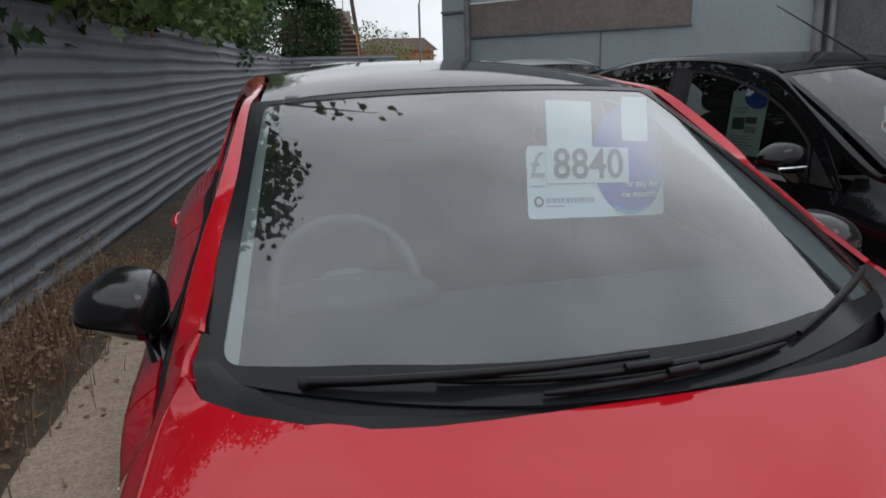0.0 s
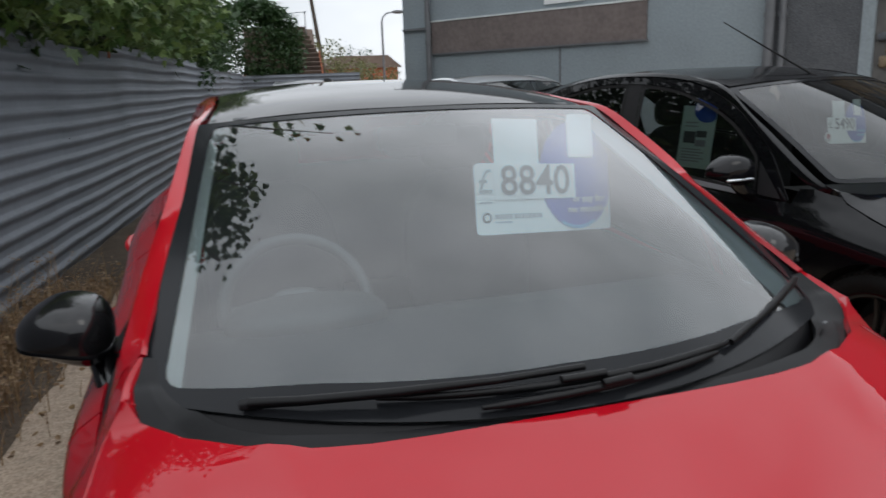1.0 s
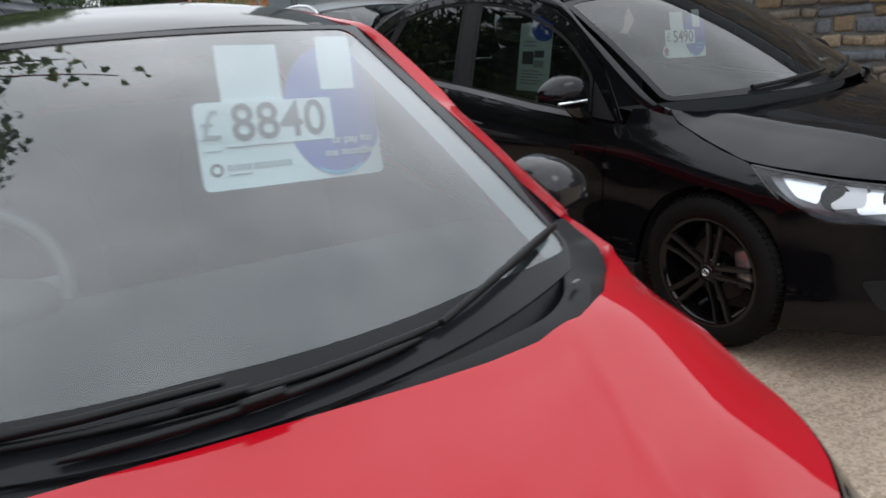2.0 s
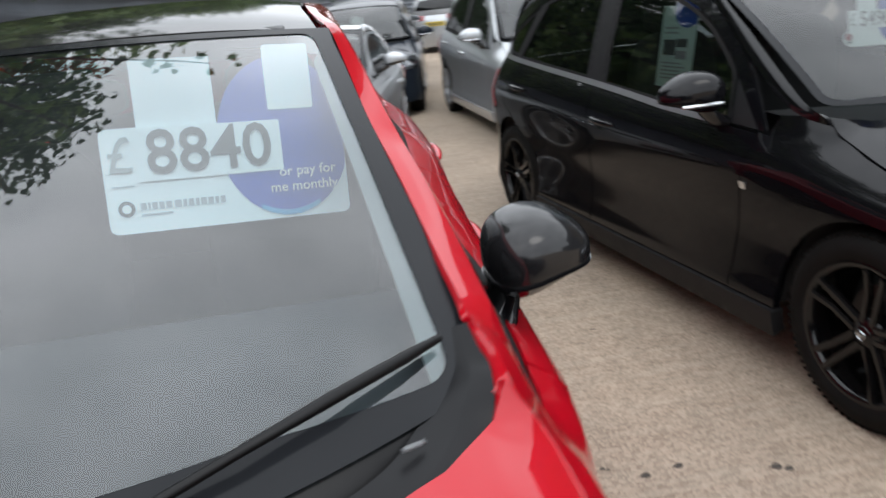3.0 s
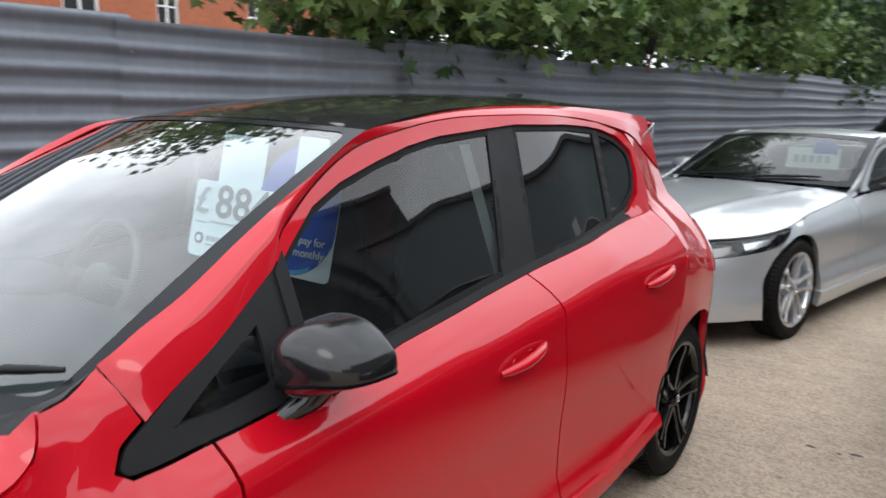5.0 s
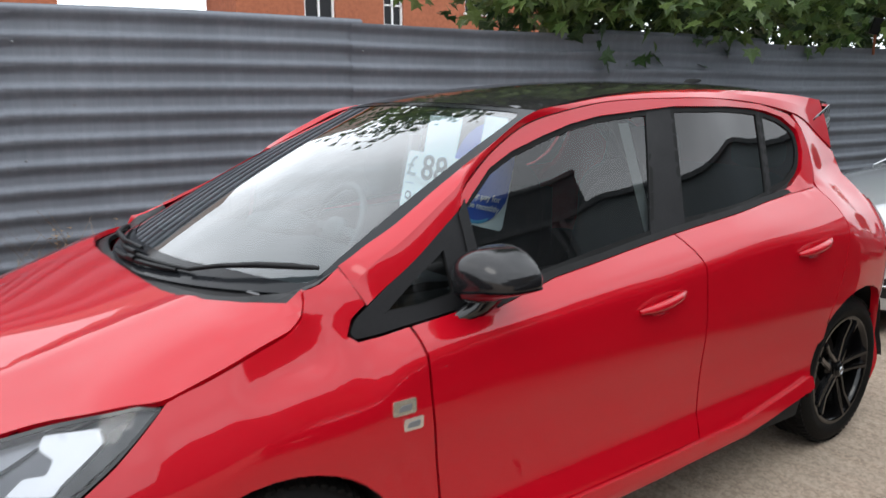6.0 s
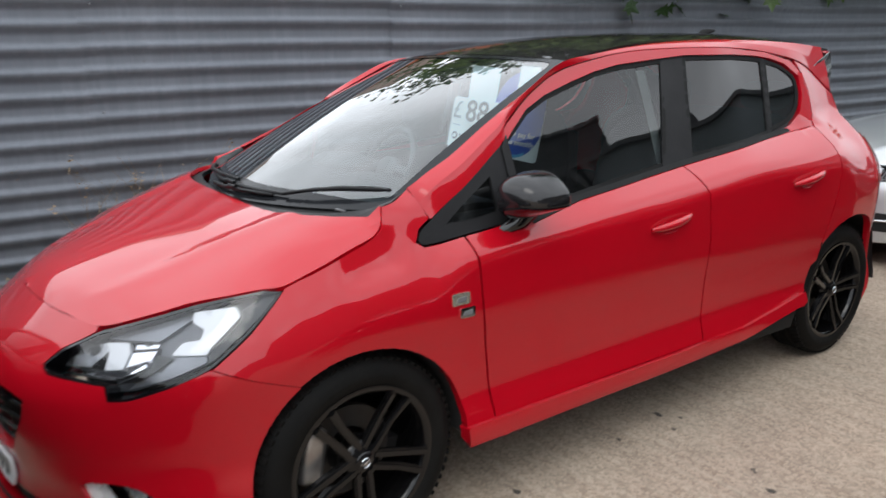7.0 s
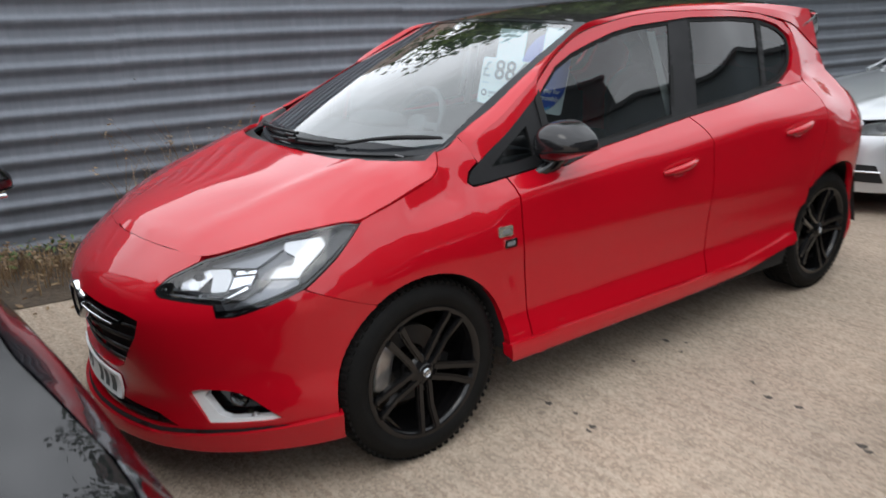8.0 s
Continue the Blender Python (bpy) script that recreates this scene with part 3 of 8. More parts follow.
def ribbon(a, b, n, bulge=0.0, rim=0.0, fade=10):
    """A strip between two rows of points, bowed outwards, n faces across."""
    rows = []
    for p, q in zip(a, b):
        p, q = Vector(p), Vector(q)
        out = Vector(((p.x + q.x) / 2, 0, 0.9)).normalized() * min(1.0, len(rows) / fade) * (bulge(p.y) if callable(bulge) else bulge)
        rows.append([tuple(p.lerp(q, j / n) + out * (0.5 * 4 * (j / n) * (1 - j / n) + 0.5 * (1 - abs(2 * j / n - 1)))) for j in range(n + 1)])
    bm = grid_bm(rows)
    mid = {tuple(round(c, 5) for c in r[n // 2]) for r in rows}
    for e in bm.edges:                                    # a crease runs along the middle
        if all(tuple(round(c, 5) for c in v.co) in mid for v in e.verts):
            e.smooth = False
    s = sum(f.normal.dot(f.calc_center_median() - Vector((0, f.calc_center_median().y, 0.8))) for f in bm.faces)
    if s < 0:
        bmesh.ops.reverse_faces(bm, faces=bm.faces[:])
        bm.normal_update()
    if rim:
        rims(bm, rim)
    return bm


def wheel(parent, x, y, r, side, rim_r, style, width=0.2, turn=0.0, spin=0.0):
    """A tyre with grooved tread and sidewall steps, and an alloy rim with spokes, disc and caliper; the face looks outwards."""
    hub = thing_part("wheel", parent, pose(x, y, r, 0, 0, (180 if side < 0 else 0) + turn))
    w = width / 2
    prof = [(rim_r, w - 0.012), (rim_r + 0.012, w - 0.004), (rim_r + 0.03, w + 0.002), (r - 0.05, w + 0.003), (r - 0.028, w - 0.006), (r - 0.012, w - 0.018), (r - 0.004, w - 0.034)]
    for g in (0.055, 0.018, -0.018, -0.055):
        prof += [(r, g + 0.008), (r - 0.008, g + 0.005), (r - 0.008, g - 0.005), (r, g - 0.008)]
    prof += [(r - 0.004, -w + 0.034), (r - 0.028, -w + 0.006), (r - 0.06, -w), (rim_r, -w + 0.012)]
    tyre = lathe(prof, 72)
    for i in range(72):                                   # shoulder blocks
        add_box(tyre, 0.03, 0.014, 0.012, pose(0, 0, 0, i * 5) @ pose(w - 0.03, 0, r - 0.006, 0, 18, 0))
    part("tyre", tyre, M_TYRE, hub)
    barrel = lathe([(rim_r, w - 0.012), (rim_r + 0.006, w - 0.006), (rim_r - 0.006, w - 0.004), (rim_r - 0.016, w - 0.012), (rim_r - 0.02, w - 0.03), (rim_r - 0.035, -w + 0.03), (rim_r, -w + 0.012)], 56)
    rim_mat = M_ALLOY if style == "silver" else M_RIMBLACK
    rim = part("rim", barrel, rim_mat, hub, "silver alloy rim" if style == "silver" else "gloss black alloy rim")
    n = 5
    for i in range(n):
        a = 360 / n * i + spin
        for s in (-1, 1):
            R = rim_r - 0.012
            o = [(0.030, s * 0.018 - 0.012), (R * 0.62, s * 0.022 - 0.011), (R, s * 0.031 - 0.012), (R, s * 0.031 + 0.012), (R * 0.62, s * 0.022 + 0.011), (0.030, s * 0.018 + 0.012)] if style == "black" else [(0.030, s * 0.024 - 0.013), (R * 0.62, s * 0.034 - 0.014), (R, s * 0.05 - 0.018), (R, s * 0.05 + 0.018), (R * 0.62, s * 0.034 + 0.012), (0.030, s * 0.024 + 0.013)]
            bm = prism(o, 0.026, bevel=0.005)
            for v in bm.verts:
                rr = math.hypot(v.co.x, v.co.z)
                v.co.y += -0.012 * math.sin(min(1, rr / R) * math.pi) + 0.018 * (rr / R - 0.4)
            bm.transform(pose(w - 0.045, 0, 0) @ pose(0, 0, 0, a, 0, 0) @ pose(0, 0, 0, 0, 0, 90))
            for v in bm.verts:
                v.co.x = 2 * (w - 0.045) - v.co.x + 0.012
            bmesh.ops.reverse_faces(bm, faces=bm.faces[:])
            part("spoke", bm, rim_mat, hub)
    c = lathe([(0.0, w - 0.012), (0.028, w - 0.013), (0.034, w - 0.018), (0.05, w - 0.022), (0.062, w - 0.036), (0.066, w - 0.07)], 32)
    part("hub", c, rim_mat, hub)
    cap = part("centre_cap", lathe([(0, w - 0.006), (0.026, w - 0.008), (0.030, w - 0.013)], 24), rim_mat, hub)
    part("cap_emblem", join(lathe([(0.012, w - 0.006), (0.0135, w - 0.0042), (0.015, w - 0.006)], 20), box_bm(0.003, 0.016, 0.004, pose(w - 0.005, 0, 0.002, 25)), box_bm(0.003, 0.004, 0.012, pose(w - 0.005, 0.001, -0.003, 25))), M_REFLECTOR, cap, "small silver emblem ring")
    for i in range(5):
        b = lathe([(0, w - 0.022), (0.008, w - 0.022), (0.009, w - 0.05)], 10)
        b.transform(pose(0, 0, 0, 36 + 72 * i + spin, 0, 0) @ pose(0, 0, 0.05))
        part("wheel_bolt", b, M_STEEL, hub)
    part("brake_disc", lathe([(0.07, -0.005), (0.135, -0.005), (0.135, -0.028), (0.07, -0.028)], 40, close=True), M_DISC, hub)
    cal = box_bm(0.06, 0.16, 0.07, pose(0.0, 0, 0, 0, 0, 0), 0.018)
    cal.transform(pose(0, 0, 0, 78 if side > 0 else -78) @ pose(0.0, 0, 0.125))
    part("brake_caliper", cal, M_STEEL, hub, "dull silver brake caliper")
    return hub


def thing_part(name, parent, m):
    ob = new(name)
    ob.parent = parent
    ob.matrix_local = m
    ob.empty_display_size = 0.1
    return ob


def shell(name, centre, size, power, material, parent, label="", shape=None, n=28, m=18):
    """A rounded shell: a superellipsoid, bent by shape(v)."""
    rows = []
    for i in range(m + 1):
        ph = -math.pi / 2 + math.pi * i / m
        row = []
        for j in range(n):
            th = 2 * math.pi * j / n
            f = lambda t: math.copysign(abs(t) ** power, t)
            v = Vector((f(math.cos(ph)) * f(math.cos(th)) * size[0], f(math.cos(ph)) * f(math.sin(th)) * size[1], f(math.sin(ph)) * size[2]))
            row.append(tuple(Vector(centre) + (shape(v) if shape else v)))
        rows.append(row)
    bm = grid_bm(rows, close_v=True)
    bmesh.ops.remove_doubles(bm, verts=bm.verts[:], dist=1e-5)
    bmesh.ops.recalc_face_normals(bm, faces=bm.faces[:])
    return part(name, bm, material, parent, label)


def door_mirror(S, car, side, spec):
    """A rounded mirror head, blunt at the inner end and tapering outwards, with a lower shell, the glass and a foot."""
    cx, cy, cz = spec["at"]
    sx, sy, sz = spec["size"]

    def shape(v, grow=1.0):
        t = v.x / sx
        tap = 1 - 0.30 * smoothstep(-0.2, 1.1, t) if v.z > 0 else 1.08 - 0.72 * smoothstep(-0.9, 1.1, t)
        y = v.y * (1 - 0.12 * t)
        if v.y > 0:
            y *= 0.45                                     # the back is flat
        z = v.z * tap - 0.12 * sz * smoothstep(0.1, 1.0, t)
        return Vector((side * v.x, y + 0.10 * sy * t, z))
    mir = shell("door_mirror", (side * cx, cy, cz), (sx, sy, sz), 0.74, spec["mat"], car, spec.get("label", "rounded dark gloss door mirror shell"), shape, 36, 24)
    low = lambda v: shape(Vector((v.x, v.y, min(v.z, -0.45 * sz)))) * 1.012
    shell("mirror_lower_shell", (side * cx, cy, cz), (sx, sy, sz), 0.74, M_GLOSSBLACK, mir, shape=low, n=36, m=24)
    shell("mirror_glass", (side * (cx - sx * 0.12), cy + sy * 0.40, cz - sz * 0.02), (sx * 0.66, 0.006, sz * 0.55), 0.6, M_CHROME, mir)
    foot = spec["foot"]
    a, b = Vector((side * foot[0], foot[1], foot[2])), Vector((side * (cx - sx * 0.55), cy + 0.01, cz - sz * 0.7))
    pts = [a + Vector((-side * 0.04, 0, -0.012)), a, a.lerp(b, 0.5), b + Vector((0, 0, 0.02))]
    bm = tube(pts, [0.026, 0.028, 0.026, 0.034], 12)
    for v in bm.verts:
        v.co.y = cy + (v.co.y - cy) * 1.7
    part("mirror_foot", bm, M_GLOSSBLACK, mir)
    if spec.get("signal"):
        bm = box_bm(sx * 1.35, 0.014, 0.014, pose(side * cx, cy - sy * 0.93, cz - sz * 0.45, 0, 0, side * 6), 0.006)
        part("turn_signal", bm, M_REFLECTOR, mir, "clear turn signal strip")
    return mir


def handle(S, car, side, y0, z0, y1, z1, paint):
    pts = []
    for i in range(9):
        t = i / 8
        p = S.skin(y0 + (y1 - y0) * t, z0 + (z1 - z0) * t)
        p.x += 0.003 + 0.020 * math.sin(math.pi * min(1, max(0, t * 1.16 - 0.08))) ** 0.5
        pts.append((side * p.x, p.y, p.z))
    bm = tube(pts, [0.007, 0.011, 0.013, 0.014, 0.015, 0.014, 0.014, 0.012, 0.008], 10)
    h = part("door_handle", bm, paint, car)
    yc, zc = (y0 + y1) / 2, (z0 + z1) / 2 - 0.008
    cup = sheet(fillet([(yc - 0.045, zc - 0.032), (yc + 0.05, zc - 0.028), (yc + 0.05, zc + 0.022), (yc - 0.045, zc + 0.018)], 0.02),
                lambda w, z: S.skin(w, z, -0.003 + 0.012 * max(0, 1 - ((w - yc) / 0.05) ** 2 - ((z - zc) / 0.03) ** 2)), 0.012, rim=0.002, outward=(0, 1.2, 0.6))
    if side < 0:
        mirror(cup)
    part("handle_recess", cup, paint, h)
    return h


def roof_z(spec, x, y):
    return spec["roof"](y) - spec["crown"] * (abs(x) / spec["half"]) ** 2.4


def build_car(spec):
    """All the outer parts of a car, from its shape and its outlines in (w, z)."""
    S, car, paint = spec["shape"], spec["car"], spec["paint"]
    wb, ar, rar = spec["wheelbase"], spec["arch"], spec.get("rear_arch", spec["arch"])
    sill, floor_z = spec["sill"], spec["floor"]
    gapF, gapM, gapR = spec["gap_front"], spec.get("gap_mid"), spec.get("gap_rear")
    lamp, edge = spec["lamp"], spec["bonnet_edge"]
    g = 0.0035
    for side in (1, -1):
        def add(name, outline, material, label="", step=0.05, holes=(), rim=0.012, deep=0.0, gap=g, parent=None):
            o = inset(clean(outline), gap) if gap else outline
            return part(name, side_sheet(S, o, side, step, holes, rim, deep), material, parent or car, label)

        # front wing, from the door back edge of the arch to the lamp
        a_end = ar["to_sill"]
        wing = [(gapF[0][0], sill)] + gapF + [spec["belt_tip"]] + spec["cowl_corner"] + edge[: spec["tip"] + 1]
        wing += lamp["outer"] + [spec["seam"][0], spec["seam"][1]]
        wing += arc(0, ar["z"], ar["r"], ar["seam"], a_end)
        wing += [(arc(0, ar["z"], ar["r"], a_end, a_end, 1)[0][0], sill)]
        add("front_wing", wing, paint, rim=0.03, step=0.03)
        # doors
        top = lambda w: (w, S.belt(w) - 0.004)
        if gapM:
            door = [(gapF[0][0], sill)] + gapF + [top(gapF[-1][0]), *[top(gapF[-1][0] + (gapM[-1][0] - gapF[-1][0]) * k / 6) for k in range(1, 7)]] + gapM[::-1] + [(gapM[0][0], sill)]
            d1 = add("front_door", door, paint, step=0.03)
            rear = [(gapM[0][0], sill)] + gapM + [top(gapM[-1][0]), *[top(gapM[-1][0] + (gapR[0][0] - gapM[-1][0]) * k / 6) for k in range(1, 7)]] + gapR[1:]
            tail_a = rar["door"]
            rear += arc(wb, rar["z"], rar["r"], tail_a, 180 - rar["low"])[0:] + [(arc(wb, rar["z"], rar["r"], 180 - rar["low"], 180, 1)[0][0], sill)]
            d2 = add("rear_door", rear, paint, step=0.03)
            q = gapR + arc(wb, rar["z"], rar["r"], tail_a, rar["rear"])
        else:
            door = [(gapF[0][0], sill)] + gapF + [top(gapF[-1][0]), top((gapF[-1][0] + gapR[0][0]) / 2), top(gapR[0][0])] + gapR[1:] + [(gapR[-1][0], sill)]
            d1, d2 = add("door", door, paint), None
            tail_a = 180 - rar["low"]
            q = gapR + [(gapR[-1][0], sill)] + arc(wb, rar["z"], rar["r"], tail_a, rar["rear"])
        # rear quarter, round the tail
        end = S.tail_w(90)
        q += [(wb + rar["r"] * math.cos(radians(rar["rear"])), floor_z), (end, floor_z), (end, spec["tail_top"]), (S.tail_w(40), spec["tail_top"])] + spec["c_pillar"]
        add("rear_quarter", q, paint, rim=0.03)
        # side skirt
        y0, y1 = ar["r"] * math.cos(radians(ar["to_sill"])), wb - rar["r"] * math.cos(radians(rar["low"]))
        add("side_skirt", spec.get("skirt") or fillet([(y0 + 0.0, floor_z), (y0 - 0.005, sill), (y1, sill), (y1, floor_z + 0.02)], 0.01), spec.get("skirt_mat", paint), "body-coloured side skirt", rim=0.05, deep=-0.016, gap=0.0, step=0.025)
        # window frame, panes and pillars
        add("window_frame", spec["frame"], paint, holes=[inset(h, 0.0) for h in spec["openings"]], rim=0.02 + spec.get("frame_out", 0.0), gap=0.002, step=0.04, deep=-spec.get("frame_out", 0.0))
        for w in spec["panes"]:
            add("side_window", w["outline"], M_TINTED if w.get("tint") else M_SIDEGLASS, w.get("label", ""), deep=0.009, gap=0.003, rim=0.004)
            add("window_seal", inset(w["outline"], -0.009), M_RUBBER, holes=[inset(w["outline"], 0.007)], deep=0.004, gap=0, rim=0.006, step=0.03)
        for o in spec["pillars"]:
            if isinstance(o, dict):
                add("black_pillar", o["outline"], M_PLASTIC, deep=o["deep"], gap=0, rim=0.012, holes=o["holes"], step=0.03)
            else:
                add("black_pillar", o, M_PLASTIC, deep=0.004, gap=0, rim=0.006)
        add("frame_lining", spec["frame"], M_DASH, holes=spec["openings"], rim=0.0, gap=0.006, step=0.06, deep=0.024)
        add("belt_moulding", spec["moulding"], spec.get("moulding_mat", M_RUBBER), deep=-0.006, gap=0, rim=0.012, step=0.04)
        # roof rail and windscreen pillar
        n = 60
        gut = curve_pts(spec["gutter"], n)
        low = [S.skin(*p, -spec.get("frame_out", 0.0) * smoothstep(0.45, 0.75, p[0])) for p in gut]
        high = []
        for i, p in enumerate(curve_pts(spec["rail_top"], n)):
            high.append(Vector(p))
        bm = ribbon(low, high, 6, spec.get("rail_bulge", 0.012), 0.01, spec.get("rail_fade", 10))
        if side < 0:
            mirror(bm)
        part("roof_rail", bm, paint, car, "body-coloured windscreen pillar and roof rail")
        # lamp: housing, reflector, light guide, lens
        ring = lamp["outline"]
        hs = add("headlamp", inset(ring, 0.003), lamp.get("base", M_GLOSSBLACK), "dark headlamp housing with a clear lens", step=0.03, rim=0.0, deep=0.055, gap=0)
        wall = side_sheet(S, ring, side, 0.03, holes=[inset(ring, 0.006)], rim=0.06, deep=0.001)
        part("lamp_border", wall, M_GLOSSBLACK, hs)
        for o, deep, material, nm in lamp["inside"]:
            b = side_sheet(S, o, side, 0.02, rim=0.02, deep=deep)
            part(nm, b, material, hs)
        for w, z, r in lamp.get("bulbs", ()):
            p = S.skin(w, z, 0.045)
            b = lathe([(0, 0.008), (r * 0.6, 0.006), (r * 0.9, 0.0), (r, 0.004), (r * 1.12, 0.004), (r * 1.15, -0.02)], 28, "y")
            b.transform(Matrix.Translation((p.x, p.y, p.z)) @ pose(0, 0, 0, 0, 0, 180 + 35))
            if side < 0:
                mirror(b)
            part("projector", b, M_FRIT, hs)
        lens = part("lens", side_sheet(S, inset(ring, 0.002), side, 0.03, rim=0.0, deep=0.002), M_LENS, hs)
        lens.visible_shadow = False
        # arch liners and the dark inside of the body, seen through the gaps
        for cy, aa in ((0, ar), (wb, rar)):
            rows = []
            for p in arc(cy, aa["z"], aa["r"] + 0.006, -4, 184, 24):
                x = S.skin(*p).x
                rows.append([(side * (x - 0.012), *p), (side * (x - 0.10), *p), (side * (x - 0.30), *p)])
            bm = grid_bm(rows, flip=side < 0)
            part("arch_liner", bm, M_VOID, car)
        y_in = [(spec["inner"][0], floor_z + 0.02), (spec["inner"][0], 0.52), (spec["inner"][0] + 0.1, S.belt(0.8) - 0.08), (spec["inner"][1], S.belt(2.0) - 0.03), (spec["inner"][1], floor_z + 0.02)]
        add("inner_shell", y_in, M_VOID, deep=0.03, gap=0, rim=0, step=0.1, holes=[])
        r = spec["tyre"]
        wheel(car, side * spec["track"], 0, r, side, spec["rim"], spec["wheel"], turn=spec.get("steer", 0), spin=spec.get("spin", 8))
        wheel(car, side * spec["track"], wb, r, side, spec["rim"], spec["wheel"], spin=spec.get("spin", 8) + 20)
        if "mirror" in spec:
            door_mirror(S, car, side, spec["mirror"])
        for h in spec.get("handles", ()):
            handle(S, car, side, *h, paint)

    # bonnet
    e3 = [S.skin(*p) for p in curve_pts(edge, 60)]
    ys = [p.y for p in e3]

    def edge_at(y):
        best = min(range(len(e3) - 1), key=lambda i: 0 if min(ys[i], ys[i + 1]) <= y <= max(ys[i], ys[i + 1]) else min(abs(y - ys[i]), abs(y - ys[i + 1])))
        a, b = e3[best], e3[best + 1]
        t = 0 if abs(b.y - a.y) < 1e-6 else min(1, max(0, (y - a.y) / (b.y - a.y)))
        return a.lerp(b, t)

    cz = spec["bonnet"]

    def bonnet(x, y):
        e = edge_at(y)
        t = min(1.0, abs(x) / max(e.x, 0.02))
        z = cz(y) - (cz(y) - e.z) * t ** (spec.get("crown_power", 2.6) + spec.get("shoulder", 0.0) * smoothstep(-0.42, 0.12, y))
        xc = spec["crease"](y)
        z += 0.007 * math.exp(-((abs(x) - xc) / 0.035) ** 2) * smoothstep(spec["nose_y"], spec["nose_y"] + 0.3, y)
        return Vector((x, y, z))
    cowl = spec["cowl"]
    half = [(p.x - 0.004, p.y + 0.0) for p in e3]
    hood = half + [(-x, y) for x, y in half[::-1][1:]]
    back = [(-half[0][0] * (1 - 2 * i / 16), 0) for i in range(1, 16)]
    hood += [(x, cowl(abs(x))) for x, _ in back]
    part("bonnet", sheet(hood, bonnet, 0.035, rim=0.015, outward=(0, 0.3, 0.2)), paint, car, spec.get("bonnet_label", ""))
    # windscreen
    wc, wt = spec["ws_base"], spec["ws_top"]              # (y, z) at the corner, (y, z) at the centre
    xb, xt = spec.get("ws_half_base") or S.skin(*wc[0]).x - 0.008, spec["ws_half_top"]

    def screen(a, b, deep=0.0):
        y = (wc[0][0] + (wc[1][0] - wc[0][0]) * (1 - a * a)) * (1 - b) + (wt[0][0] + (wt[1][0] - wt[0][0]) * (1 - a * a)) * b
        z = (wc[0][1] + (wc[1][1] - wc[0][1]) * (1 - a * a)) * (1 - b) + (wt[0][1] + (wt[1][1] - wt[0][1]) * (1 - a * a)) * b
        bul = 0.022 * 4 * b * (1 - b) * (1 - 0.5 * a * a)
        return Vector(((xb + (xt - xb) * b) * a, y - bul * 0.45 + deep * 0.45, z + bul * 0.9 - deep * 0.9))
    frame_o = fillet([(-1, 0), (1, 0), (1, 1), (-1, 1)], [0.06, 0.06, 0.03, 0.03], 4)
    clear_o = fillet(spec["ws_clear"], spec.get("ws_corner", 0.10), 6)
    spec["screen"] = screen
    up = (0, 2.2, 0.2)
    glass = part("windscreen", sheet(frame_o, screen, 0.08, rim=0.005, outward=up), spec.get("ws_mat", M_GLASSFAR), car, "curved laminated windscreen reflecting the sky")
    glass.visible_shadow = False
    part("windscreen_border", sheet(frame_o, lambda a, b: screen(a, b, -0.002), 0.06, holes=[clear_o], rim=0.0, outward=up), M_FRIT, glass, "black ceramic border of the windscreen")
    # roof
    r0, r1 = wt[1][0], spec["roof_end"]
    xr = spec["roof_half"]
    rows = []
    for i in range(41):
        t = i / 40
        row = []
        for j in range(25):
            a = -1 + 2 * j / 24
            y = (wt[0][0] + (wt[1][0] - wt[0][0]) * (1 - a * a)) + 0.008 + (r1 - wt[0][0] - 0.01) * t
            x = xr(y) * a
            row.append((x, y, roof_z(spec, x, y)))
        rows.append(row)
    bm = grid_bm(rows)
    if bm.faces[0:1] and sum(f.normal.z for f in bm.faces) < 0:
        bmesh.ops.reverse_faces(bm, faces=bm.faces[:])
        bm.normal_update()
    rims(bm, 0.012)
    part("roof", bm, spec.get("roof_mat", paint), car, spec.get("roof_label", ""))
    # tailgate with its window
    def tailgate(a, t, deep=0.0):
        top = Vector((xr(r1) * a * 1.05, r1 - 0.03 * a * a, roof_z(spec, xr(r1) * a, r1) - 0.012))
        bot = S.skin(S.tail_w(90 - spec.get("tail_spread", 52) * abs(a)), spec["tail_top"])
        bot.x *= 1 if a > 0 else -1
        p = top.lerp(bot, t) + Vector((0, 0.06, 0.02)) * math.sin(math.pi * t)
        return p - Vector((0, 0.75, 0.6)) * deep
    square = [(-1, 0), (1, 0), (1, 1), (-1, 1)]
    tg = part("tailgate", sheet(square, tailgate, 0.09, rim=0.01, outward=(0, 1.0, 0.5)), paint, car)
    glass_o = fillet(spec.get("rear_glass", [(-0.86, 0.07), (0.86, 0.07), (0.90, 0.72), (-0.90, 0.72)]), 0.08)
    part("rear_seal", sheet(glass_o, lambda a, t: tailgate(a, t, -0.004), 0.09, holes=[inset(glass_o, 0.02)], rim=0.004, outward=(0, 1.0, 0.5)), M_RUBBER, tg)
    part("rear_window", sheet(inset(glass_o, 0.018), lambda a, t: tailgate(a, t, -0.003), 0.09, rim=0.003, outward=(0, 1.0, 0.5)), spec.get("rear_glass_mat", M_TINTED), tg)
    if "tail_side" in spec:                               # dark glass wraps from the rear window to the pillar
        for side in (1, -1):
            bm = ribbon([S.skin(*p) for p in curve_pts(spec["tail_side"], 14)], [tailgate(1.0, 1 - k / 14, -0.002) for k in range(15)], 3, 0.0, 0.004)
            if side < 0:
                mirror(bm)
            part("wrapped_glass", bm, M_DARKGLASS, tg)
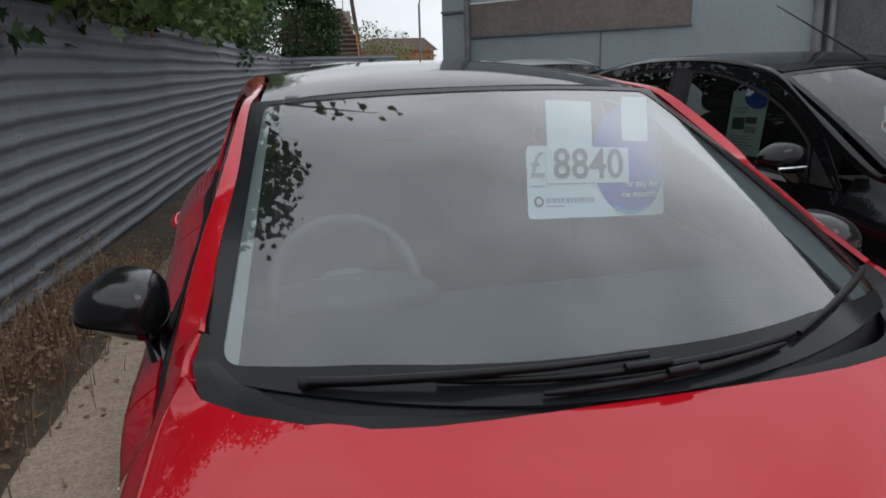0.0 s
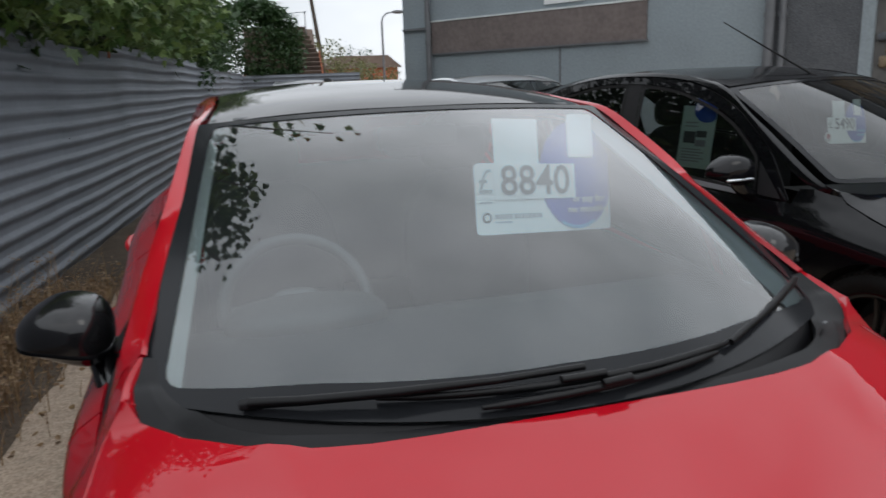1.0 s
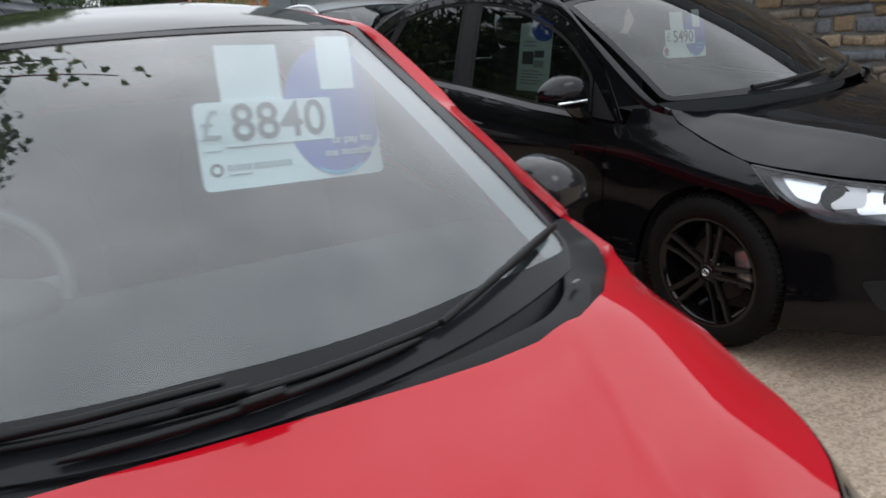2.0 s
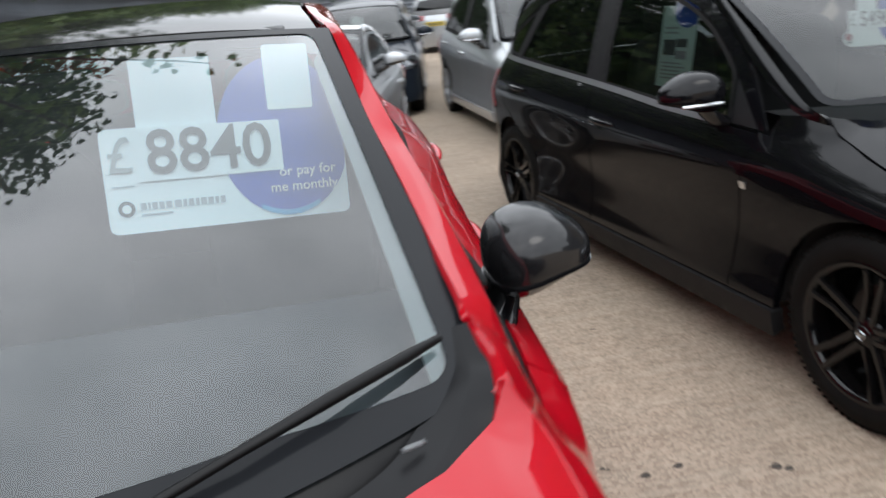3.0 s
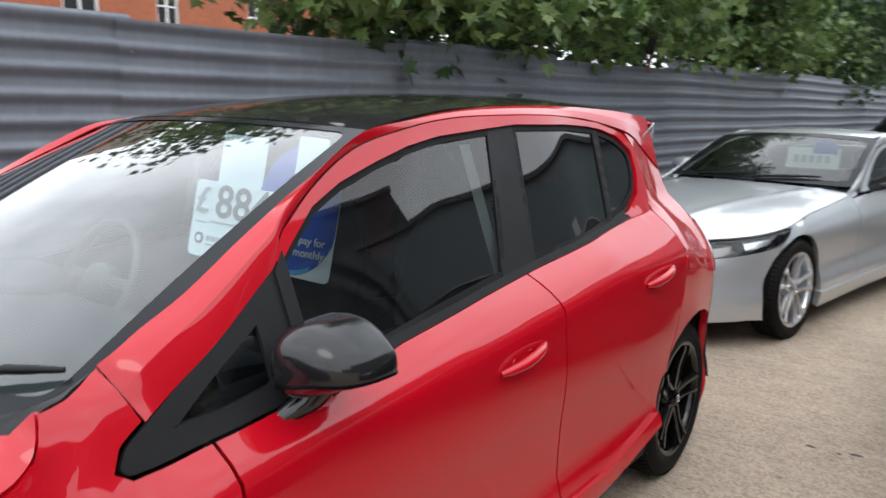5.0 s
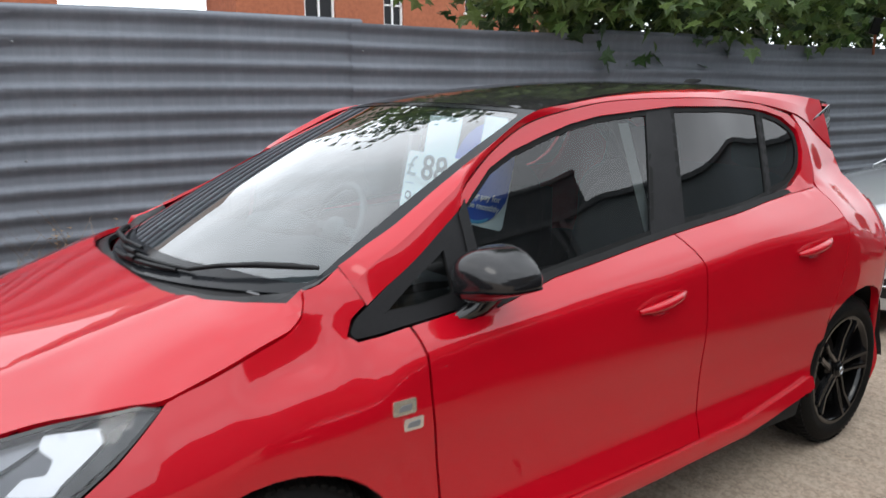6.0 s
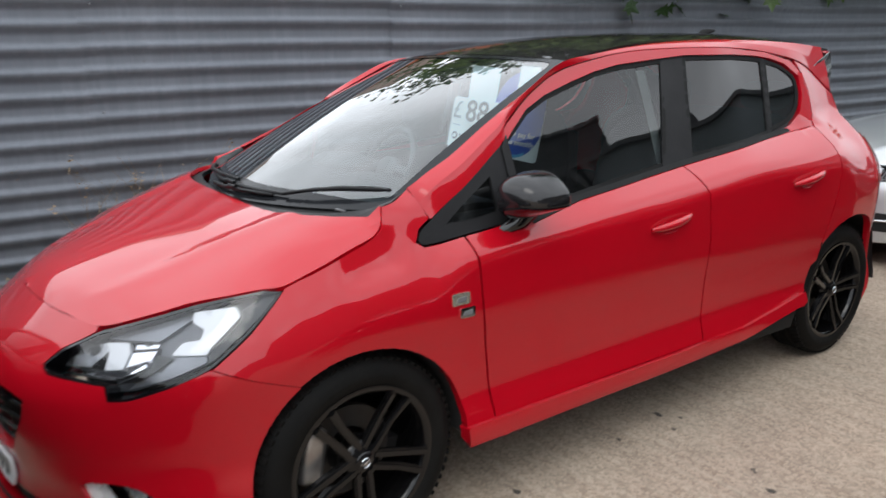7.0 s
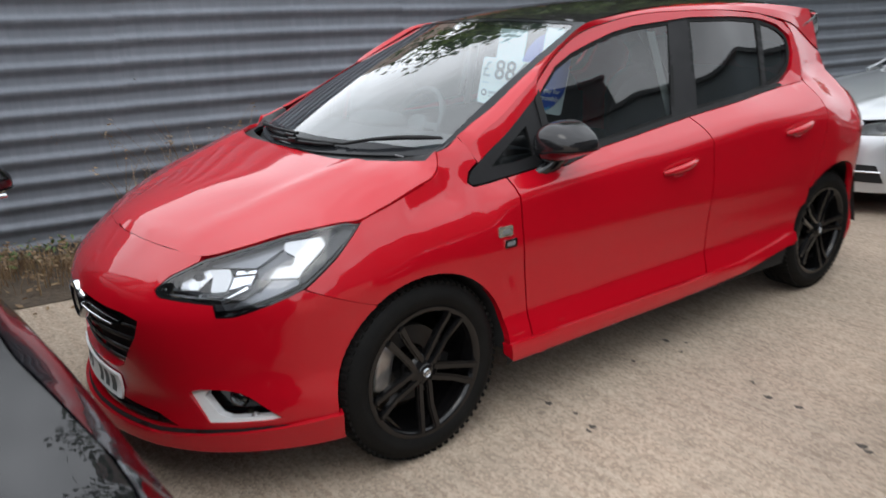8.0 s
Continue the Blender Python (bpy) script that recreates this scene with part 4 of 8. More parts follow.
    for o in spec.get("tail_lamps", ()):
        for side in (1, -1):
            part("tail_lamp", side_sheet(S, o, side, 0.03, rim=0.01, deep=-0.008), M_TAILRED, car, "red tail lamp")
            part("lamp_seal", side_sheet(S, inset(o, -0.008), side, 0.03, rim=0.006, deep=-0.003), M_RUBBER, car)
    # front bumper, both halves with their openings
    lo = spec["bumper_low"]
    end = S.nose_w(90)
    o = [(end, lo["centre"])] + lo["curve"] + arc(0, ar["z"], ar["r"], ar["low_front"], ar["seam"]) + [spec["seam"][0]]
    o += lamp["inner"] + edge[spec["inner_edge"]:]
    both = None
    for side in (1, -1):
        b = side_sheet(S, o, side, 0.045, holes=[], rim=0.025) if "cuts" not in spec else side_sheet(S, clip_cuts(o, spec), side, 0.04, holes=spec["cuts"].get("holes", ()), rim=0.03)
        both = b if both is None else join(both, b)
    bmesh.ops.remove_doubles(both, verts=both.verts[:], dist=0.0008)
    part("front_bumper", both, paint, car)
    # floor pan closes the body below
    part("floor_pan", box_bm(1.35, wb + 1.0, 0.04, pose(0, wb / 2, floor_z + 0.06)), M_VOID, car)
    return car


def clip_cuts(o, spec):
    """The bumper's outline with the grille's half taken out of the centre line."""
    return spec["cuts"]["outline"](o)


# ---------------------------------------------------------------- the red hatchback
C = Shape(yf=-0.15, bf=0.705, yr=2.62, br=0.52,
          width=spline((-0.2, 0.83), (0.3, 0.832), (1.3, 0.838), (2.4, 0.865), (2.7, 0.85)),
          crest=spline((-1.33, 0.56), (-0.9, 0.57), (-0.5, 0.62), (-0.15, 0.65), (0.0, 0.70), (0.25, 0.732), (0.285, 0.766), (0.32, 0.80), (0.405, 0.832), (0.65, 0.848), (1.145, 0.868), (1.425, 0.888), (1.864, 0.920), (2.3, 0.90), (2.62, 0.80), (3.2, 0.80)),
          round=spline((-1.33, 1.9), (-0.8, 2.1), (-0.5, 2.4), (-0.3, 1.6), (-0.15, 1.3), (0.08, 1.45), (0.25, 1.92), (0.285, 2.75), (0.32, 4.5), (0.405, 7.35), (0.65, 7.28), (1.145, 5.48), (1.425, 5.49), (1.864, 5.29), (2.3, 2.99), (2.62, 1.6), (2.7, 1.6)),
          belt=spline((0.2, 0.885), (0.87, 0.949), (1.48, 1.009), (2.07, 1.065), (2.5, 1.10), (3.2, 1.13)),
          low=spline((0.12, 0.05), (0.20, 0.02), (0.30, -0.005), (0.36, 0.004), (0.42, 0.018), (0.55, 0.014), (0.68, 0.002), (0.75, 0.0), (1.5, 0.0)),
          nose=spline((0.12, 0.03), (0.17, 0.0), (0.22, 0.012), (0.30, 0.035), (0.38, 0.022), (0.50, 0.002), (0.60, 0.0), (0.66, 0.008), (0.72, 0.035), (0.78, 0.05), (1.0, 0.05)),
          tail=spline((0.15, 0.03), (0.45, 0.0), (0.75, 0.02), (0.95, 0.08), (1.1, 0.16), (1.45, 0.40)),
          lean=0.37, mix=(0.0, 0.25))

C.tuck = 12.0
C.ledge = (spline((-0.06, 0.79), (0.011, 0.80), (0.097, 0.812), (0.217, 0.826), (0.309, 0.84), (0.405, 0.858)),
           spline((-0.06, 0.842), (-0.02, 0.853), (0.047, 0.864), (0.144, 0.88), (0.236, 0.893), (0.34, 0.905)),
           spline((-0.06, 0.874), (0.0, 0.894), (0.045, 0.907), (0.074, 0.916), (0.099, 0.930), (0.127, 0.949), (0.139, 0.969), (0.149, 1.0), (0.34, 1.0)))


def nw(a):
    return C.nose_w(a)


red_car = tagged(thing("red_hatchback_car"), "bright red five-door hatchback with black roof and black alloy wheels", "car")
EDGE = [(0.149, 1.008), (0.146, 0.991), (0.139, 0.971), (0.127, 0.951), (0.099, 0.932), (0.067, 0.922), (0.037, 0.914), (-0.008, 0.901), (-0.098, 0.871), (-0.179, 0.850), (nw(9.5), 0.846), (nw(22.1), 0.822), (nw(34.8), 0.788), (nw(47.0), 0.757), (nw(58.6), 0.763), (nw(72.0), 0.769), (nw(90.0), 0.771)]
LAMP = [(nw(2.9), 0.840), (nw(6.7), 0.847), (nw(14.7), 0.835), (nw(22.1), 0.817), (nw(34.5), 0.784), (nw(46.0), 0.750), (nw(54.5), 0.703), (nw(57.5), 0.668), (nw(55.5), 0.652), (nw(40.9), 0.647), (nw(40.3), 0.611), (nw(36.1), 0.616), (nw(28.0), 0.647), (nw(19.9), 0.686), (nw(11.2), 0.760)]
FW = [(0.628, 0.928), (0.628, 1.14), (0.68, 1.175), (0.744, 1.222), (0.84, 1.262), (0.972, 1.299), (1.097, 1.329), (1.233, 1.349), (1.408, 1.361), (1.478, 1.365), (1.337, 1.004), (1.05, 0.976), (0.87, 0.954)]
RW = [(1.598, 1.374), (1.9, 1.370), (2.02, 1.362), (2.092, 1.355), (2.012, 1.069), (1.88, 1.052), (1.492, 1.022)]
RQ = fillet([(2.114, 1.350), (2.207, 1.325), (2.278, 1.277), (2.272, 1.214), (2.234, 1.150), (2.147, 1.101), (2.036, 1.078)], [0.005, 0.03, 0.03, 0.03, 0.03, 0.03, 0.005])
QS = fillet([(0.42, 0.904), (0.30, 0.893), (0.247, 0.891), (0.233, 0.904), (0.25, 0.930), (0.335, 0.981), (0.43, 1.032), (0.53, 1.092), (0.60, 1.135), (0.632, 1.150), (0.632, 0.924), (0.53, 0.913)], [0.05, 0.02, 0.012, 0.012, 0.02, 0.05, 0.05, 0.04, 0.02, 0.002, 0.002, 0.05])
QW = fillet([(0.318, 0.930), (0.42, 0.998), (0.535, 1.060), (0.538, 0.944), (0.43, 0.931)], [0.02, 0.03, 0.01, 0.015, 0.05])
OPEN_SIDE = [(0.620, 0.922), (0.620, 1.14), (0.66, 1.172), (0.744, 1.234), (0.84, 1.274), (0.972, 1.311), (1.097, 1.341), (1.233, 1.361), (1.408, 1.373), (1.6, 1.386), (1.9, 1.382), (2.05, 1.374), (2.14, 1.362), (2.225, 1.338), (2.296, 1.284), (2.290, 1.208), (2.248, 1.138), (2.155, 1.086), (2.05, 1.062), (1.88, 1.042), (1.49, 1.010), (1.335, 0.994), (1.05, 0.965), (0.87, 0.943)]
GUT = [(0.290, 0.957), (0.33, 0.979), (0.37, 1.000), (0.44, 1.038), (0.55, 1.105), (0.614, 1.146), (0.648, 1.200), (0.77, 1.278), (0.92, 1.345), (1.09, 1.380), (1.30, 1.406), (1.55, 1.414), (1.84, 1.412), (2.12, 1.39), (2.40, 1.325), (2.60, 1.205)]
RAIL = [(0.669, 0.254, 1.043), (0.664, 0.29, 1.058), (0.656, 0.335, 1.079), (0.642, 0.43, 1.118), (0.618, 0.56, 1.185), (0.604, 0.63, 1.218), (0.592, 0.70, 1.252), (0.574, 0.84, 1.318), (0.556, 0.97, 1.375), (0.535, 1.12, 1.396), (0.515, 1.30, 1.418), (0.505, 1.55, 1.436), (0.512, 1.84, 1.442), (0.535, 2.12, 1.435), (0.560, 2.38, 1.420), (0.568, 2.575, 1.400)]
FRAME = [(0.612, 0.905), (0.612, 1.150), (0.625, 1.176)] + [(y, z - 0.0015) for y, z in curve_pts(GUT[6:14], 40)] + [(2.27, 1.350), (2.33, 1.29), (2.345, 1.22), (2.325, 1.12), (2.29, C.belt(2.29) - 0.010)] + [(y, C.belt(y) - 0.010) for y in (2.1, 1.9, 1.7, 1.48, 1.28, 1.05, 0.87)]
red_spec = dict(
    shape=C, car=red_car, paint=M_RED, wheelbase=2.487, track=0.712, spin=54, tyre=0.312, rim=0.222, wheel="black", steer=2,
    arch=dict(z=0.312, r=0.338, seam=122, to_sill=8, low_front=202), rear_arch=dict(z=0.325, r=0.35, door=150, low=6, rear=-22),
    sill=0.322, floor=0.20, skirt=fillet([(0.338, 0.262), (0.332, 0.328), (1.30, 0.322), (1.70, 0.332), (1.95, 0.366), (2.128, 0.392), (2.132, 0.345), (1.94, 0.318), (1.70, 0.276), (1.26, 0.259)], 0.008), belt_tip=(0.30, 0.891), cowl_corner=[(0.250, 0.888), (0.229, 0.903), (0.245, 0.932), (0.288, 0.958), (0.254, 1.043), (0.233, 1.035), (0.212, 1.025), (0.194, 1.017), (0.171, 1.011)], bonnet_edge=EDGE, tip=9,
    gap_front=[(0.445, 0.322), (0.425, 0.52), (0.40, 0.73), (0.385, 0.900)],
    gap_mid=[(1.46, 0.322), (1.465, 0.73), (1.445, 0.90), (1.415, 1.0)],
    gap_rear=[(2.30, 1.07), (2.315, 0.95), (2.30, 0.80), (2.215, 0.515)],
    seam=[(nw(20), 0.684), (-0.205, 0.606)], inner_edge=13, tail_top=1.0, tail_spread=35, tail_side=[(2.70, 1.02), (2.665, 1.12), (2.62, 1.19), (2.52, 1.268), (2.44, 1.305)], c_pillar=[(2.70, 1.02), (2.62, 1.19), (2.50, 1.278), (2.40, 1.321), (2.30, 1.352), (2.34, 1.29), (2.355, 1.22), (2.335, 1.12)],
    lamp=dict(outline=fillet(LAMP, [0.006, 0.01, 0.02, 0.02, 0.02, 0.02, 0.02, 0.012, 0.012, 0.01, 0.006, 0.01, 0.02, 0.02, 0.02], 4), outer=[(nw(11.2), 0.760)], base=M_LAMPGREY,
              inner=[(nw(28), 0.647), (nw(36.1), 0.615), (nw(40.4), 0.611), (nw(41.2), 0.647), (nw(55.6), 0.651), (nw(57.7), 0.668), (nw(54.8), 0.704), (nw(47.2), 0.747)],
              inside=[(fillet([(nw(a), z) for a, z in o], r), deep, material, nm) for o, r, deep, material, nm in (
                  (((11.8, 0.800), (7, 0.826), (3, 0.826), (11.5, 0.758), (20.2, 0.690), (20.6, 0.71), (12.8, 0.777)), 0.004, 0.030, M_GLOSSBLACK, "dark_end"),
                  (((46.0, 0.735), (23.3, 0.795), (13.1, 0.803), (19.7, 0.795), (24.4, 0.773), (31.3, 0.731), (44.3, 0.727)), 0.004, 0.040, M_LAMPCLEAR, "inner_bezel"),
                  (((23.0, 0.797), (13.2, 0.812), (12.6, 0.790), (19.4, 0.728), (20.6, 0.711), (28.0, 0.711), (25.5, 0.737), (21.8, 0.742), (20.8, 0.764), (23.6, 0.778)), 0.006, 0.020, M_LEDWHITE, "light_guide"),
                  (((53.5, 0.662), (54.0, 0.692), (47.5, 0.735), (31.3, 0.727), (31.0, 0.705), (39.7, 0.664)), 0.01, 0.046, M_PLASTIC, "lamp_bowl"),
                  (((51.6, 0.665), (51.6, 0.700), (44.8, 0.720), (43.2, 0.706), (46.5, 0.670)), 0.006, 0.036, M_REFLECTOR, "reflector"),
                  (((42.8, 0.669), (42.8, 0.705), (44.5, 0.722), (38.5, 0.728), (37.5, 0.71), (38.6, 0.675)), 0.006, 0.030, M_LEDWHITE, "lamp_shade"),
                  (((37.0, 0.707), (31.5, 0.714), (32.5, 0.696), (39.7, 0.672), (37.9, 0.681)), 0.003, 0.036, M_REFLECTOR, "reflector"),
                  (((36.6, 0.722), (31.0, 0.726), (31.4, 0.719), (36.8, 0.713)), 0.003, 0.038, M_REFLECTOR, "reflector"),
                  (((31.1, 0.709), (27.6, 0.703), (34.5, 0.653), (39.6, 0.642), (32.4, 0.68)), 0.003, 0.026, M_GLOSSBLACK, "dark_rib"),
                  (((37.2, 0.628), (35.5, 0.645), (27.6, 0.700), (21.0, 0.709), (20.5, 0.690), (28.3, 0.656)), 0.006, 0.038, M_LAMPCLEAR, "lower_facets"),
                  (((55.2, 0.658), (50.6, 0.656), (39.0, 0.657), (32.8, 0.688), (33.2, 0.694), (38.0, 0.664), (51.0, 0.662)), 0.002, 0.014, M_CHROME, "chrome_strip"))],
              bulbs=[(nw(47), 0.690, 0.020)]),
    bonnet=spline((-0.75, 0.765), (-0.70, 0.779), (-0.6, 0.822), (-0.43, 0.872), (-0.2, 0.930), (-0.06, 0.967), (0.05, 0.992), (0.15, 1.008), (0.25, 1.02)), crease=spline((-0.75, 0.30), (-0.43, 0.40), (0.1, 0.50)), nose_y=-0.70,
    ws_mat=M_GLASS, crown_power=2.1, shoulder=6.0, cowl=lambda x: -0.058 + 0.205 * (x / 0.684) ** 5.2, bonnet_label="long red bonnet with two soft creases",
    ws_base=[(0.20, 0.985), (-0.055, 0.968)], ws_top=[(0.99, 1.378), (0.905, 1.402)], ws_half_top=0.562, ws_half_base=0.685,
    ws_clear=[(-0.935, 0.035), (-0.6, 0.072), (0, 0.085), (0.6, 0.072), (0.935, 0.035), (0.922, 0.975), (-0.922, 0.975)], ws_corner=0.05,
    roof=spline((0.85, 1.390), (1.0, 1.424), (1.2, 1.452), (1.42, 1.470), (1.7, 1.479), (2.05, 1.480), (2.4, 1.468), (2.75, 1.43)), crown=0.045, half=0.53, roof_half=spline((0.9, 0.545), (1.1, 0.52), (1.4, 0.495), (1.7, 0.493), (2.0, 0.515), (2.4, 0.552), (2.75, 0.562)), roof_end=2.655,
    roof_mat=M_ROOFBLACK, roof_label="gloss black roof panel", gutter=GUT, rail_top=RAIL, frame=FRAME, openings=[OPEN_SIDE], rail_bulge=lambda y: 0.006 + 0.014 * (1 - smoothstep(0.85, 1.25, y)), rail_fade=4, frame_out=0.005,
    panes=[dict(outline=FW, label="clear front door window"), dict(outline=RW, tint=True, label="dark tinted rear door window"), dict(outline=RQ, tint=True), dict(outline=QW)],
    pillars=[dict(outline=QS, holes=[inset(QW, 0.006)], deep=-0.001), dict(outline=fillet([(0.600, 0.908), (0.600, 1.130), (0.632, 1.166), (0.634, 0.912)], 0.004), holes=[], deep=-0.007), [(1.470, 1.376), (1.605, 1.386), (1.502, 1.010), (1.325, 0.992)], [(2.088, 1.364), (2.120, 1.358), (2.042, 1.064), (2.006, 1.060)]],
    moulding=[(0.635, 0.921)] + [(y, C.belt(y) + 0.007) for y in (0.87, 1.05, 1.28, 1.48, 1.68, 1.88, 2.07)] + [(2.14, 1.079), (2.15, 1.066)] + [(y, C.belt(y) - 0.008) for y in (2.07, 1.88, 1.68, 1.48, 1.28, 1.05, 0.87)] + [(0.635, 0.905)],
    inner=(0.36, 2.12), bumper_low=dict(centre=0.205, curve=[(nw(70), 0.205), (nw(45), 0.215), (nw(25), 0.225)]),
    mirror=dict(at=(0.846, 0.612, 1.000), size=(0.093, 0.120, 0.074), mat=M_MIRRORGREY, foot=(0.765, 0.565, 0.880), label="dark grey gloss door mirror shell"),
    handles=[(1.13, 0.812, 1.335, 0.838), (1.96, 0.875, 2.165, 0.905)],
)
GRILLE = [(nw(90), 0.606), (nw(76), 0.598), (nw(66), 0.590), (nw(61), 0.576), (nw(63), 0.515), (nw(70.5), 0.392), (nw(74), 0.371), (nw(90), 0.362)]
LOWER = [(nw(90), 0.212), (nw(62), 0.215), (nw(54), 0.235), (nw(60), 0.262), (nw(90), 0.27)]
FOG = fillet([(nw(50.5), 0.356), (nw(47.5), 0.373), (nw(41), 0.379), (nw(36), 0.370), (nw(27.5), 0.290), (nw(30), 0.284), (nw(45.5), 0.263)], [0.012, 0.008, 0.03, 0.03, 0.004, 0.01, 0.01])


def red_cut(o):
    """The half bumper with the grille and the lower intake taken out at the centre line."""
    body = [p for p in o]
    k = max(range(len(body)), key=lambda i: body[i][1] if abs(body[i][0] - nw(90)) < 1e-6 else -1)
    return body[:k + 1] + GRILLE + LOWER[::-1]


red_spec["cuts"] = dict(outline=red_cut, holes=[FOG])
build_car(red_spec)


# grille, badges, plate, lip, fog lamps
def front_sheet(name, half, material, deep, parent, label="", rim=0.01, step=0.03, holes=()):
    """A sheet over the nose, both halves."""
    both = None
    for side in (1, -1):
        b = side_sheet(C, half, side, step, holes=holes, rim=0.0, deep=deep)
        both = b if both is None else join(both, b)
    bmesh.ops.remove_doubles(both, verts=both.verts[:], dist=0.0008)
    both.normal_update()
    if rim:
        rims(both, rim)
    return part(name, both, material, parent, label)


grille = front_sheet("grille", inset(GRILLE, -0.004), M_VOID, 0.05, red_car, "black radiator grille with a honeycomb mesh", rim=0)
for i, z in enumerate((0.388, 0.412, 0.436, 0.460, 0.484, 0.508, 0.532)):
    pts = []
    top = 72.5 - (z - 0.385) * 62
    for k in range(33):
        a = top + (180 - 2 * top) * k / 32
        p = C.skin(nw(min(a, 180 - a)), z + 0.009 * (1 if (k + i) % 2 else -1) * (1 if k % 2 else -1), 0.022)
        pts.append((p.x if a < 90 else -p.x, p.y, p.z))
    part("grille_mesh", tube(pts, 0.0055, 6), M_GLOSSBLACK, grille)
bar = front_sheet("grille_bar", fillet([(nw(90), 0.585), (nw(69), 0.556), (nw(68.5), 0.540), (nw(80), 0.532), (nw(90), 0.525)], 0.004), M_GLOSSBLACK, 0.008, grille, "gloss black grille bar with chrome wing", rim=0.02)
for side in (1, -1):
    pts = [C.skin(nw(a), z, 0.0) for a, z in ((86, 0.556), (80, 0.553), (74, 0.547), (70, 0.543))]
    part("chrome_wing", tube([(side * p.x, p.y - 0.004, p.z) for p in pts], [0.003, 0.004, 0.003, 0.002], 8), M_CHROME, grille)
nose_p = C.skin(nw(90), 0.572)
badge = lathe([(0.046, 0.0), (0.054, 0.006), (0.060, 0.010), (0.066, 0.006), (0.066, -0.02)], 36, "y")
badge.transform(pose(0, nose_p.y + 0.004, 0.553, 180))
round_badge = part("round_badge", badge, M_CHROME, grille, "round chrome badge")
disc = lathe([(0, 0.004), (0.03, 0.006), (0.046, 0.0)], 28, "y")
disc.transform(pose(0, nose_p.y + 0.004, 0.553, 180))
part("badge_centre", disc, M_REFLECTOR, grille)
front_sheet("lower_intake", inset(LOWER, -0.004), M_VOID, 0.045, red_car, "dark lower air intake", rim=0)
for z in (0.228, 0.242, 0.256):
    pts = [C.skin(nw(min(a, 180 - a)), z, 0.02) for a in range(62, 119, 4)]
    part("intake_slat", tube([((p.x if i < 7.5 else -p.x), p.y, p.z) for i, p in enumerate(pts)], 0.005, 6), M_PLASTIC, red_car)
LIP = [(nw(90), 0.158), (nw(60), 0.162), (nw(48), 0.169), (nw(32), 0.182), (nw(17), 0.190), (-0.322, 0.193), (-0.326, 0.284), (nw(17), 0.281), (nw(28), 0.261), (nw(47.5), 0.226), (nw(60), 0.206), (nw(90), 0.203)]
# a dark strip laid on the bumper stands in for the lip's shadow line
LIP_SHADE = [(nw(90), 0.203), (nw(60), 0.206), (nw(47.5), 0.226), (nw(31), 0.256), (nw(25), 0.269), (nw(31), 0.266), (nw(47.5), 0.240), (nw(60), 0.222), (nw(90), 0.219)]
front_sheet("lip_shade_strip", LIP_SHADE, M_VOID, -0.003, red_car, "dark gap above the front lip", rim=0)
front_sheet("front_lip", LIP, M_RED, -0.014, red_car, "red lower front lip", rim=0.05)
PLATE = [(nw(90), 0.262), (nw(73.5), 0.262), (nw(73.5), 0.346), (nw(90), 0.346)]     # bent round the bumper
plate = front_sheet("number_plate", PLATE, M_WHITE, -0.012, red_car, "white front number plate with plain dark bars", rim=0.008)
for i in range(7):
    a0 = 76.0 + i * 4.0 + (1.5 if i > 3 else 0)
    o = [(min(w, 180 - w), z) for w, z in ((a0, 0.276), (a0, 0.332), (a0 + 2.2, 0.332), (a0 + 2.2, 0.276))]
    if a0 < 90 < a0 + 2.2:
        continue
    part("dark_bar", side_sheet(C, [(nw(w), z) for w, z in o], 1 if a0 < 90 else -1, 0.02, rim=0.001, deep=-0.0135), M_INK, plate)
